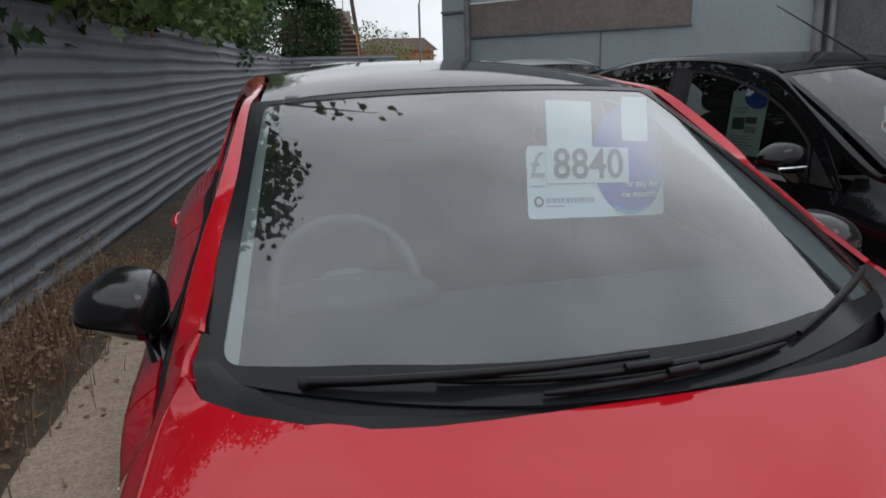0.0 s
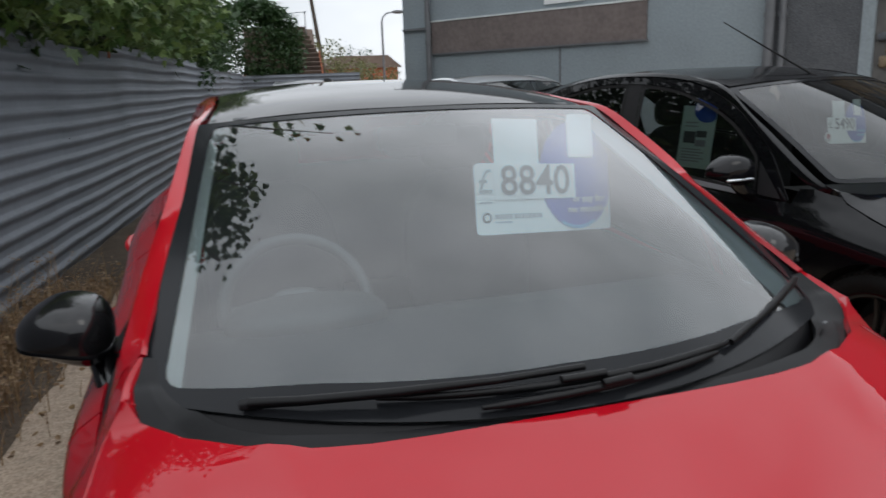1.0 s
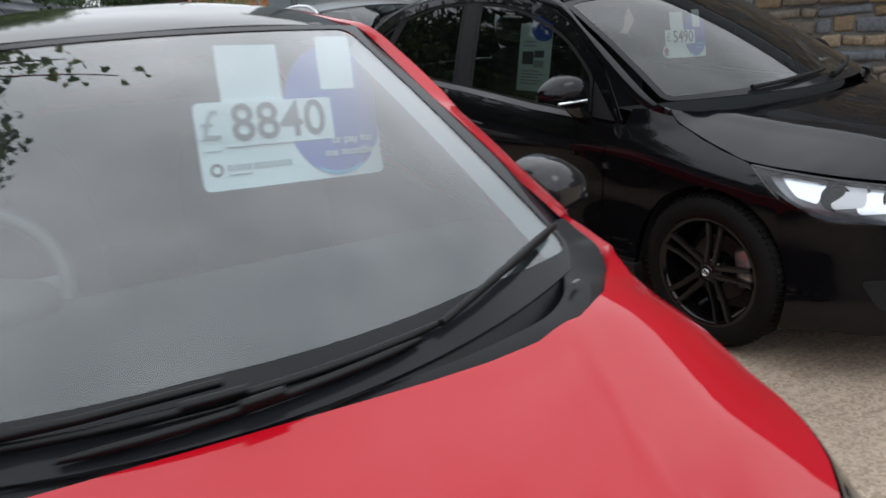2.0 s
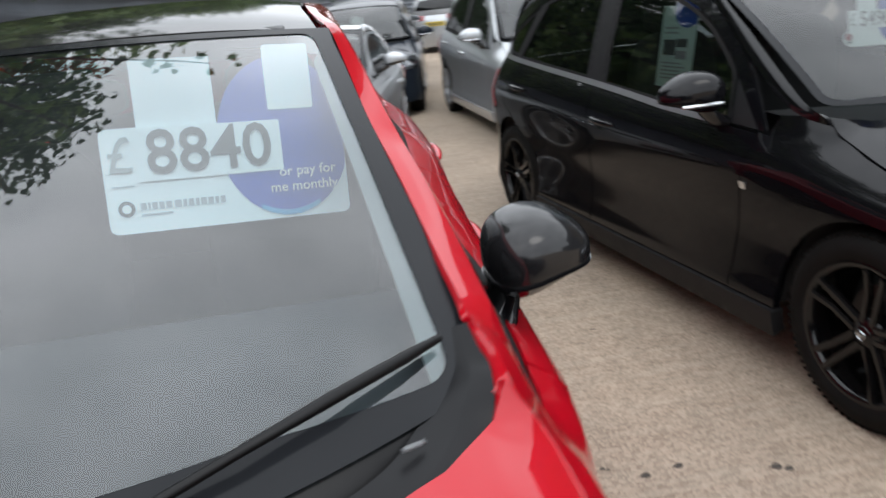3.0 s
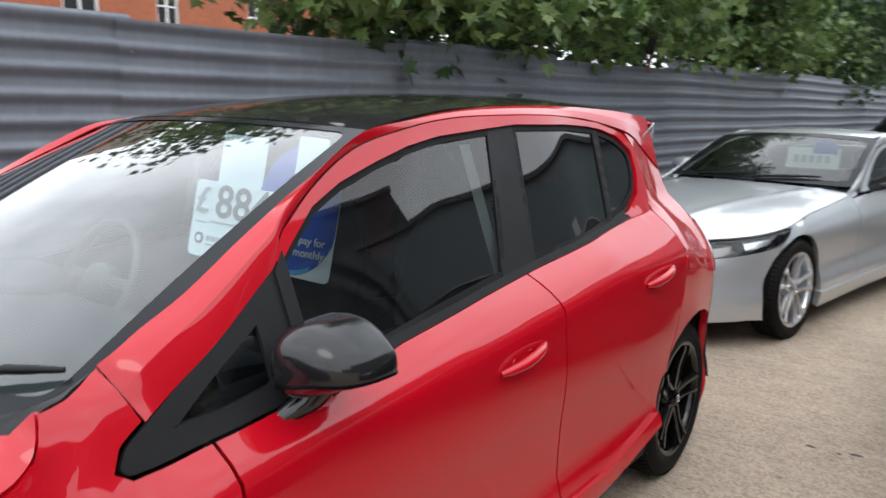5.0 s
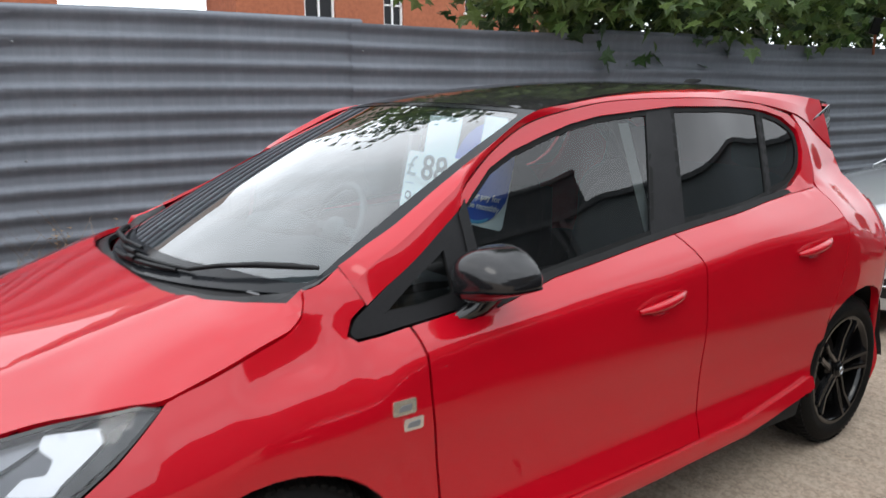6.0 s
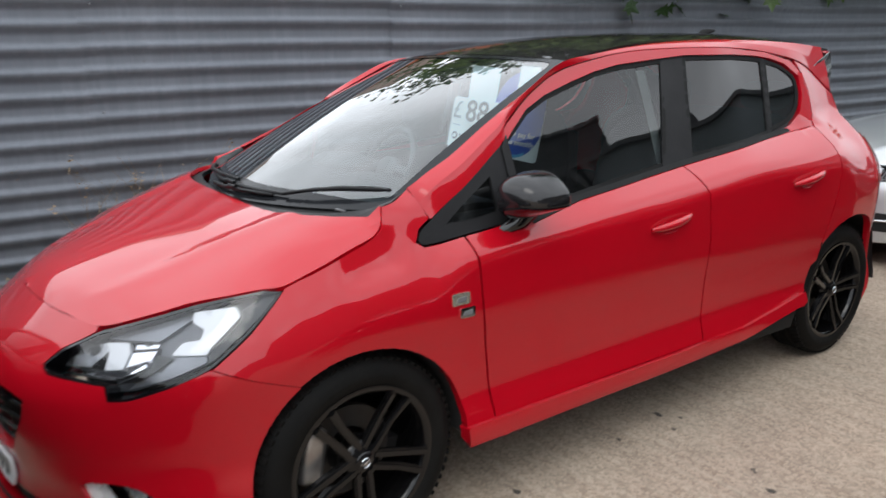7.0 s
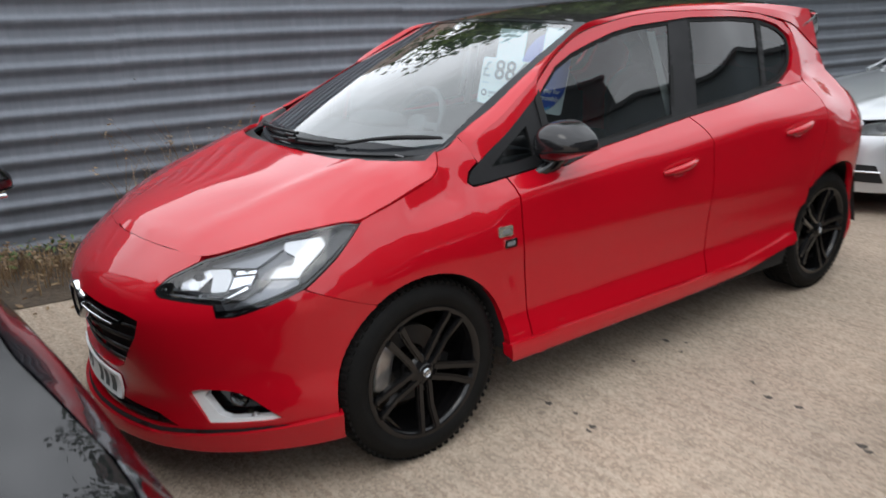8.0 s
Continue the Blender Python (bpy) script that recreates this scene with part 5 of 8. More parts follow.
for side in (1, -1):
    f = part("fog_lamp_surround", side_sheet(C, inset(FOG, -0.003), side, 0.02, rim=0.0, deep=0.06), M_GLOSSBLACK, red_car, "black fog lamp recess with a chrome blade")
    strip = fillet([(nw(50.2), 0.355), (nw(47.5), 0.371), (nw(45.0), 0.370), (nw(46.6), 0.345), (nw(43.0), 0.293), (nw(40.5), 0.284), (nw(30), 0.295), (nw(27.8), 0.290), (nw(30), 0.2845), (nw(45.4), 0.264)], 0.003)
    blade = sheet(strip, lambda w, z: C.skin(w, z, 0.003 + 0.12 * (z - 0.263)), 0.015, rim=0.03, outward=(0, 1.2, 0.6))
    if side < 0:
        mirror(blade)
    # the blade's bright sky reflection is put into its white colour
    part("chrome_blade", blade, M_BRIGHTTRIM, f)
    p = C.skin(nw(39), 0.325, 0.055)
    b = lathe([(0, 0.014), (0.022, 0.012), (0.03, 0.0), (0.033, -0.02)], 20, "y")
    b.transform(Matrix.Translation(p) @ pose(0, 0, 0, 0, 0, 180 + 40))
    if side < 0:
        mirror(b)
    part("fog_lamp", b, M_LENS, f)
    for z, material, lab in ((0.735, M_GOLD, "small square metal badge"), (0.690, M_CHROME, "small chrome badge")):
        o = fillet([(0.290, z - 0.016), (0.352, z - 0.018), (0.352, z + 0.018), (0.290, z + 0.020)], 0.006) if z > 0.7 else fillet([(0.318, z - 0.014), (0.372, z - 0.016), (0.372, z + 0.016), (0.318, z + 0.016)], 0.008)
        bd = part("wing_badge", side_sheet(C, o, side, 0.02, rim=0.004, deep=-0.004), material, red_car, lab)
        yc = sum(q[0] for q in o) / len(o)
        part("badge_emblem", side_sheet(C, fillet([(yc - 0.018, z - 0.007), (yc + 0.016, z - 0.008), (yc + 0.018, z + 0.007), (yc - 0.012, z + 0.006)], 0.004), side, 0.02, rim=0.002, deep=-0.0055), M_GREYTRIM, bd)
    # tail lamps
    o = fillet([(C.tail_w(3), 0.80), (C.tail_w(30), 0.84), (C.tail_w(34), 0.985), (C.tail_w(8), 1.00)], 0.03)
    part("tail_lamp", side_sheet(C, o, side, 0.03, rim=0.01, deep=-0.006), M_TAILRED, red_car, "red tail lamp")

# wipers and scuttle
screen = red_spec["screen"]
part("scuttle", sheet([(-0.78, -0.08), (0.78, -0.08), (0.97, -0.02), (1.0, 0.012), (-1.0, 0.012), (-0.97, -0.02)], lambda a, b: screen(a, max(b, 0.0), 0.006) + Vector((0, 0.5, 0.6)) * min(b, 0.0), 0.05, rim=0.0, outward=(0, 2.2, 0.2)), M_SCUTTLE, red_car, "black plastic scuttle below the windscreen")


# the flared black ends of the scuttle, beside the bonnet's rear corners
OUTER = curve_pts([(0.666, 0.255, 1.036), (0.672, 0.214, 1.019), (0.678, 0.194, 1.010), (0.677, 0.171, 1.004), (0.673, 0.146, 0.990), (0.657, 0.106, 0.960), (0.61, 0.034, 0.946), (0.54, -0.020, 0.942), (0.46, -0.045, 0.940), (0.30, -0.062, 0.942), (0.10, -0.070, 0.944)], 36)
INNER = curve_pts([(0.637, 0.262, 1.026), (0.634, 0.228, 1.010), (0.630, 0.208, 1.001), (0.622, 0.188, 0.994), (0.608, 0.164, 0.987), (0.58, 0.124, 0.979), (0.545, 0.074, 0.974), (0.49, 0.030, 0.971), (0.43, 0.006, 0.970), (0.30, -0.022, 0.966), (0.10, -0.038, 0.962)], 36)
for side in (1, -1):
    corner = ribbon(OUTER, INNER, 6, 0.005, 0.014)
    if side < 0:
        mirror(corner)
    part("scuttle_corner", corner, M_SCUTTLE, red_car, "rounded black plastic end of the scuttle")
part("washer_jet", box_bm(0.030, 0.006, 0.005, pose(0.575, 0.085, 0.986, 0, 12, 38), 0.002), M_GREYTRIM, red_car)


def wiper(pivot, elbow, blade0, blade1, cap=True):
    w = thing_part("wiper", red_car, Matrix())
    at = lambda p, d: tuple(screen(p[0], p[1], -d))
    lerp2 = lambda p, q, t: (p[0] + (q[0] - p[0]) * t, p[1] + (q[1] - p[1]) * t)
    arm = [at(lerp2(pivot, elbow, t), 0.016 + 0.014 * math.sin(math.pi * t)) for t in (0, 0.15, 0.4, 0.7, 1.0)]
    part("wiper_arm", tube(arm, [0.009 if cap else 0.005, 0.008 if cap else 0.008, 0.008, 0.006, 0.006], 8), M_WIPER, w)
    part("wiper_blade", tube([at(lerp2(blade0, blade1, t / 10), 0.012 + 0.004 * math.sin(math.pi * t / 10)) for t in range(11)], [0.004] + [0.0068] * 9 + [0.004], 6), M_WIPER, w)
    mid = lerp2(blade0, blade1, 0.5)
    part("blade_clip", tube([at(lerp2(blade0, blade1, t), 0.024) for t in (0.44, 0.5, 0.56)], 0.007, 8), M_WIPER, w)
    if cap:
        c = Vector(at(pivot, 0.014))
        d = (Vector(at(elbow, 0.014)) - c).normalized()
        part("pivot_cap", box_bm(0.030, 0.018, 0.014, Matrix.Translation(c) @ d.to_track_quat("X", "Z").to_matrix().to_4x4(), 0.005), M_PLASTIC, w)


wiper((-0.74, 0.012), (0.02, 0.062), (-0.47, 0.036), (0.47, 0.040))
wiper((0.93, 0.085), (0.46, 0.036), (0.40, 0.030), (-0.25, 0.012), cap=False)
part("aerial", tube([(0, 2.46, 1.458), (0, 2.48, 1.478), (0, 2.52, 1.486), (0, 2.57, 1.490)], [0.024, 0.020, 0.014, 0.006], 12), M_RUBBER, red_car, "short black roof aerial")

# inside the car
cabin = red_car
rows = []
for i in range(25):
    a = -1 + 2 * i / 24
    x = 0.66 * a
    yb = 0.16 - 0.2 * (1 - a * a)
    rows.append([(x, yb + 0.02, 0.93), (x, yb + 0.20, 0.955), (x, 0.50 - 0.03 * (1 - a * a), 0.965), (x, 0.62, 0.95), (x, 0.68, 0.90), (x, 0.66, 0.75), (x, 0.60, 0.5)])
bm = grid_bm(rows)
if sum(f.normal.z for f in bm.faces) < 0:
    bmesh.ops.reverse_faces(bm, faces=bm.faces[:])
part("dashboard", bm, M_DASH, cabin, "dark grey dashboard")
shell("instrument_hood", (-0.36, 0.58, 0.965), (0.18, 0.10, 0.05), 0.8, M_DASH, cabin)
sw = thing_part("steering_wheel", cabin, pose(-0.36, 0.80, 0.93, 62))
ring = bmesh.new()
rows = [[((0.178 + 0.015 * math.cos(q)) * math.cos(t), (0.178 + 0.015 * math.cos(q)) * math.sin(t), 0.015 * math.sin(q)) for q in [2 * math.pi * j / 10 for j in range(10)]] for t in [2 * math.pi * i / 40 for i in range(40)]]
ring.free()
part("wheel_rim", grid_bm(rows, close_u=True, close_v=True), M_WHEELGRIP, sw)
shell("wheel_boss", (0, -0.01, -0.01), (0.07, 0.06, 0.03), 0.7, M_WHEELGRIP, sw)
for a in (0, 180, 270):
    part("wheel_spoke", box_bm(0.13, 0.035, 0.015, pose(0, 0, -0.005, 0, 0, a) @ pose(0.105, 0, 0), 0.006), M_WHEELGRIP, sw)
for x in (-0.36, 0.36):
    st = thing_part("front_seat", cabin, pose(x, 1.35, 0.42))
    shell("cushion", (0, -0.08, 0.06), (0.25, 0.28, 0.10), 0.6, M_CLOTH, st)
    shell("backrest", (0, 0.22, 0.38), (0.24, 0.09, 0.34), 0.6, M_CLOTH, st, shape=lambda v: Vector((v.x * (1 - 0.15 * (v.z / 0.34) ** 2), v.y + 0.32 * (v.z + 0.3) * 0.55, v.z)))
    shell("headrest", (0, 0.40, 0.80), (0.13, 0.05, 0.09), 0.65, M_CLOTH, st)
    for dx in (-0.05, 0.05):
        part("headrest_post", tube([(dx, 0.37, 0.66), (dx, 0.40, 0.78)], 0.006, 8), M_PLASTIC, st)
bench = thing_part("rear_bench", cabin, pose(0, 2.12, 0.42))
shell("cushion", (0, 0, 0.06), (0.62, 0.26, 0.10), 0.5, M_CLOTH, bench)
shell("backrest", (0, 0.34, 0.36), (0.62, 0.09, 0.34), 0.5, M_CLOTH, bench)
for x in (-0.36, 0.36):
    shell("headrest", (x, 0.38, 0.76), (0.12, 0.05, 0.07), 0.65, M_CLOTH, bench)
rows = [[(xr_ * a, y, red_spec["roof"](y) - 0.05 - 0.05 * abs(a) ** 2.4) for a in [-1 + j / 5 for j in range(11)]] for y, xr_ in ((1.03, 0.53), (1.4, 0.51), (2.0, 0.50), (2.62, 0.48))]
bm = grid_bm(rows, flip=True)
part("headlining", bm, M_PALETRIM, cabin, "pale grey headlining")
for side in (1, -1):
    rows = []
    for k in range(13):
        b = 0.05 + 0.89 * k / 12
        inner = screen(side * 0.914, b, 0.044) - Vector((side * 0.006, 0, 0))
        rows.append([screen(side * 0.945, b, 0.010), screen(side * 0.932, b, 0.014), screen(side * 0.922, b, 0.028), inner, inner + Vector((side * 0.03, 0.03, -0.02))])
    part("pillar_trim", grid_bm(rows, flip=side > 0), M_PALETRIM, cabin, "pale grey windscreen pillar trim")
    rows = [[(side * (0.70 - 0.24 * t), 1.37 + 0.08 * (1 - t), 0.95 + 0.42 * t), (side * (0.66 - 0.24 * t), 1.41 + 0.08 * (1 - t), 0.95 + 0.42 * t), (side * (0.66 - 0.24 * t), 1.47 + 0.08 * (1 - t), 0.95 + 0.42 * t)] for t in [k / 8 for k in range(9)]]
    part("centre_pillar_trim", grid_bm(rows), M_DASH, cabin)
    rows = [[(side * (0.690 - 0.125 * t), 1.372 - 0.02 * t + dy, 0.95 + 0.385 * t) for dy in (-0.024, 0.0, 0.024)] for t in [k / 10 for k in range(11)]]
    part("seat_belt", grid_bm(rows), M_PALETRIM, cabin, "pale grey seat belt hanging at the centre pillar")
    part("door_card", box_bm(0.04, 1.9, 0.5, pose(side * 0.70, 1.35, 0.70), 0.01), M_DASH, cabin)
    part("sun_visor", box_bm(0.36, 0.16, 0.02, pose(side * 0.29, 1.06, 1.365, -16), 0.008), M_GREYTRIM, cabin)
part("interior_mirror", box_bm(0.22, 0.03, 0.06, pose(0, 0.93, 1.325), 0.012), M_PLASTIC, cabin)
part("parcel_floor", box_bm(1.3, 2.2, 0.03, pose(0, 1.6, 0.36)), M_VOID, cabin)


# ---------------------------------------------------------------- price cards
def flat(outline, m, y, material, parent, name, label=""):
    """A thin printed piece in a card's own plane, y in front of its face (towards minus y)."""
    return part(name, prism(outline, 0.0008, m @ pose(0, -y, 0)), material, parent, label, smooth=False)


def rect(x0, z0, x1, z1, r=0.006):
    return fillet([(x0, z0), (x1, z0), (x1, z1), (x0, z1)], r, 4)


def oval(cx, cz, rx, rz, x_max=9.0, n=40):
    return [(min(x_max, cx + rx * math.cos(2 * math.pi * i / n)), cz + rz * math.sin(2 * math.pi * i / n)) for i in range(n)]


def price_card(name, m, digits, label, with_words=True, seal=None):
    c = tagged(thing(name, m), label, "price card")
    I = Matrix()
    body = rect(0, 0, 0.437, 0.19, 0.016)
    base = part("card", prism(body, 0.002, I), M_CARD, c, smooth=False)
    flat(rect(0.065, 0.185, 0.205, 0.31, 0.004), I, -0.003, M_CARD, c, "card_hanger", "pale top strip of the card")
    flat(oval(0.325, 0.155, 0.122, 0.150, 0.4365), I, 0.0012, M_CARDBLUE, c, "blue_oval")
    low = [p for p in oval(0.325, 0.155, 0.122, 0.150, 0.4365) if p[1] < 0.03]
    flat(low + [(p[0], p[1] + 0.010) for p in low[::-1]], I, 0.0022, M_CARDCYAN, c, "cyan_edge")
    flat(rect(0.30, 0.205, 0.385, 0.325, 0.006), I, 0.0032, M_CARD, c, "white_tab")
    flat(rect(0.058, 0.092, 0.318, 0.187, 0.004), I, 0.0035, M_CARD, c, "number_strip")
    part("price_digits", text_bm(digits, 0.113, pose(0.188, -0.0055, 0.139), 0.0012), M_INK, c, smooth=False)
    part("pound_sign", text_bm("\u00a3", 0.092, pose(0.030, -0.003, 0.139)), M_INKMID, c, smooth=False)
    if with_words:
        part("printed_words", text_bm("or pay for", 0.0265, pose(0.362, -0.0035, 0.088), 0.0003), M_WHITE, c, smooth=False)
        part("printed_words", text_bm("me monthly", 0.0265, pose(0.353, -0.0035, 0.059), 0.0003), M_WHITE, c, smooth=False)
        ring = [p for p in oval(0.032, 0.045, 0.0145, 0.0145)]
        flat(ring, I, 0.0012, M_INK, c, "round_mark")
        flat(oval(0.032, 0.045, 0.008, 0.008), I, 0.0022, M_CARD, c, "mark_centre")
        x = 0.056
        for w in (0.010, 0.004, 0.010, 0.009, 0.010, 0.0, 0.012, 0.007, 0.010, 0.007, 0.010, 0.010, 0.007, 0.009):
            if w:
                flat(rect(x, 0.041, x + w, 0.054, 0.001), I, 0.0012, M_INKPALE, c, "grey_bar")
            x += w + 0.0026
        flat(rect(0.056, 0.030, 0.11, 0.034, 0.001), I, 0.0012, M_INKPALE, c, "grey_bar")
        flat(rect(0.012, 0.084, 0.05, 0.087, 0.001), I, 0.0012, M_INKPALE, c, "grey_bar")
    else:
        flat(oval(-0.002, 0.045, 0.038, 0.038), I, 0.0015, M_WHITE, c, "round_mark")
        flat(oval(-0.002, 0.052, 0.022, 0.020), I, 0.0025, M_TAILRED, c, "red_disc")
        flat(rect(-0.022, 0.020, 0.018, 0.028, 0.001), I, 0.0025, M_INK, c, "dark_bar")
        for z in (0.055, 0.085):
            flat(rect(0.33, z, 0.42, z + 0.014, 0.002), I, 0.0022, M_CARDCYAN, c, "pale_bar")
    return c


price_card("price_card", pose(0.115, 0.788, 1.068, -11.5, 4.1, 9.1), "8840", "white and blue price card hanging behind the windscreen")


# ---------------------------------------------------------------- the other cars
def hatch_spec(car, paint, yr=2.85, br=0.62, **over):
    """A larger five-door hatchback of about 4.35 m."""
    S = Shape(yf=-0.2, bf=0.69, yr=yr, br=br,
              width=spline((-0.3, 0.885), (0.4, 0.895), (1.4, 0.90), (2.6, 0.905), (2.9, 0.89)),
              crest=spline((-1.4, 0.55), (-0.9, 0.57), (-0.5, 0.62), (-0.1, 0.66), (0.35, 0.72), (1.3, 0.74), (2.4, 0.79), (3.4, 0.80)),
              round=spline((-1.4, 1.9), (-0.8, 2.2), (-0.3, 3.6), (0.1, 3.4), (0.55, 1.9), (1.4, 1.5), (2.6, 1.3), (3.0, 1.4)),
              belt=spline((0.3, 0.853), (0.8, 0.882), (1.2, 0.908), (1.5, 0.936), (2.0, 0.974), (2.75, 1.026), (3.4, 1.066)),
              low=spline((0.12, 0.06), (0.18, 0.02), (0.28, 0.0), (0.36, 0.012), (0.5, 0.02), (0.64, 0.008), (0.74, 0.0), (1.6, 0.0)),
              nose=spline((0.12, 0.03), (0.2, 0.0), (0.35, -0.005), (0.5, 0.0), (0.62, 0.02), (0.72, 0.05), (1.0, 0.05)),
              tail=spline((0.15, 0.04), (0.45, 0.0), (0.75, 0.02), (0.95, 0.07), (1.1, 0.13), (1.45, 0.34)),
              lean=0.36, mix=(0.1, 0.42))
    n, t = S.nose_w, S.tail_w
    edge = [(0.30, 0.93), (0.24, 0.88), (0.12, 0.835), (0.0, 0.80), (-0.12, 0.772), (n(12), 0.758), (n(28), 0.742), (n(44), 0.725), (n(60), 0.71), (n(75), 0.698), (n(90), 0.69)]
    lamp = [(-0.12, 0.768), (n(12), 0.752), (n(28), 0.735), (n(42), 0.715), (n(50), 0.69), (n(49), 0.62), (n(36), 0.595), (n(20), 0.60), (n(8), 0.66)]
    fw = fillet([(0.70, 0.890), (0.745, 1.045), (0.835, 1.115), (0.955, 1.195), (1.11, 1.265), (1.40, 1.352), (1.60, 1.380), (1.74, 1.389), (1.64, 0.955), (1.2, 0.921)], [0.01, 0.03, 0.1, 0.1, 0.1, 0.1, 0.1, 0.01, 0.01, 0.2])
    rw = fillet([(1.87, 1.393), (2.14, 1.390), (2.48, 1.32), (2.66, 1.034), (2.2, 1.002), (1.785, 0.970)], [0.01, 0.1, 0.02, 0.02, 0.2, 0.01])
    qw = fillet([(2.53, 1.30), (2.80, 1.19), (2.92, 1.11), (2.84, 1.056), (2.71, 1.038)], [0.01, 0.08, 0.03, 0.03, 0.01])
    opening = fillet([(0.685, 0.876), (0.73, 1.052), (0.825, 1.128), (0.945, 1.208), (1.10, 1.279), (1.39, 1.366), (1.70, 1.404), (2.14, 1.408), (2.50, 1.335), (2.82, 1.20), (2.96, 1.10), (2.86, 1.04), (2.0, 0.968), (1.5, 0.930), (1.2, 0.902)], [0.01, 0.03, 0.1, 0.1, 0.1, 0.2, 0.3, 0.2, 0.1, 0.1, 0.03, 0.05, 0.3, 0.2, 0.2])
    sail = [(0.535, 0.870), (0.722, 1.040), (0.678, 0.878)]
    gut = [(0.28, 0.905), (0.38, 0.93), (0.50, 0.985), (0.70, 1.105), (0.88, 1.225), (1.02, 1.305), (1.2, 1.375), (1.42, 1.425), (1.7, 1.447), (2.1, 1.445), (2.45, 1.405), (2.75, 1.32), (2.98, 1.205), (3.10, 1.12)]
    rail = [(0.785, 0.28, 0.930), (0.775, 0.38, 0.966), (0.752, 0.50, 1.032), (0.706, 0.70, 1.148), (0.660, 0.90, 1.264), (0.622, 1.08, 1.370), (0.592, 1.22, 1.413), (0.565, 1.42, 1.446), (0.55, 1.7, 1.468), (0.545, 2.1, 1.466), (0.54, 2.45, 1.44), (0.53, 2.75, 1.40), (0.53, 3.0, 1.355), (0.53, 3.14, 1.32)]
    frame = [(0.50, 0.862), (0.60, 0.985)] + [(y, z - 0.006) for y, z in curve_pts(gut[3:], 36)] + [(2.98, 1.075), (2.9, S.belt(2.9))] + [(y, S.belt(y)) for y in (2.5, 2.1, 1.7, 1.3, 0.9, 0.65)]
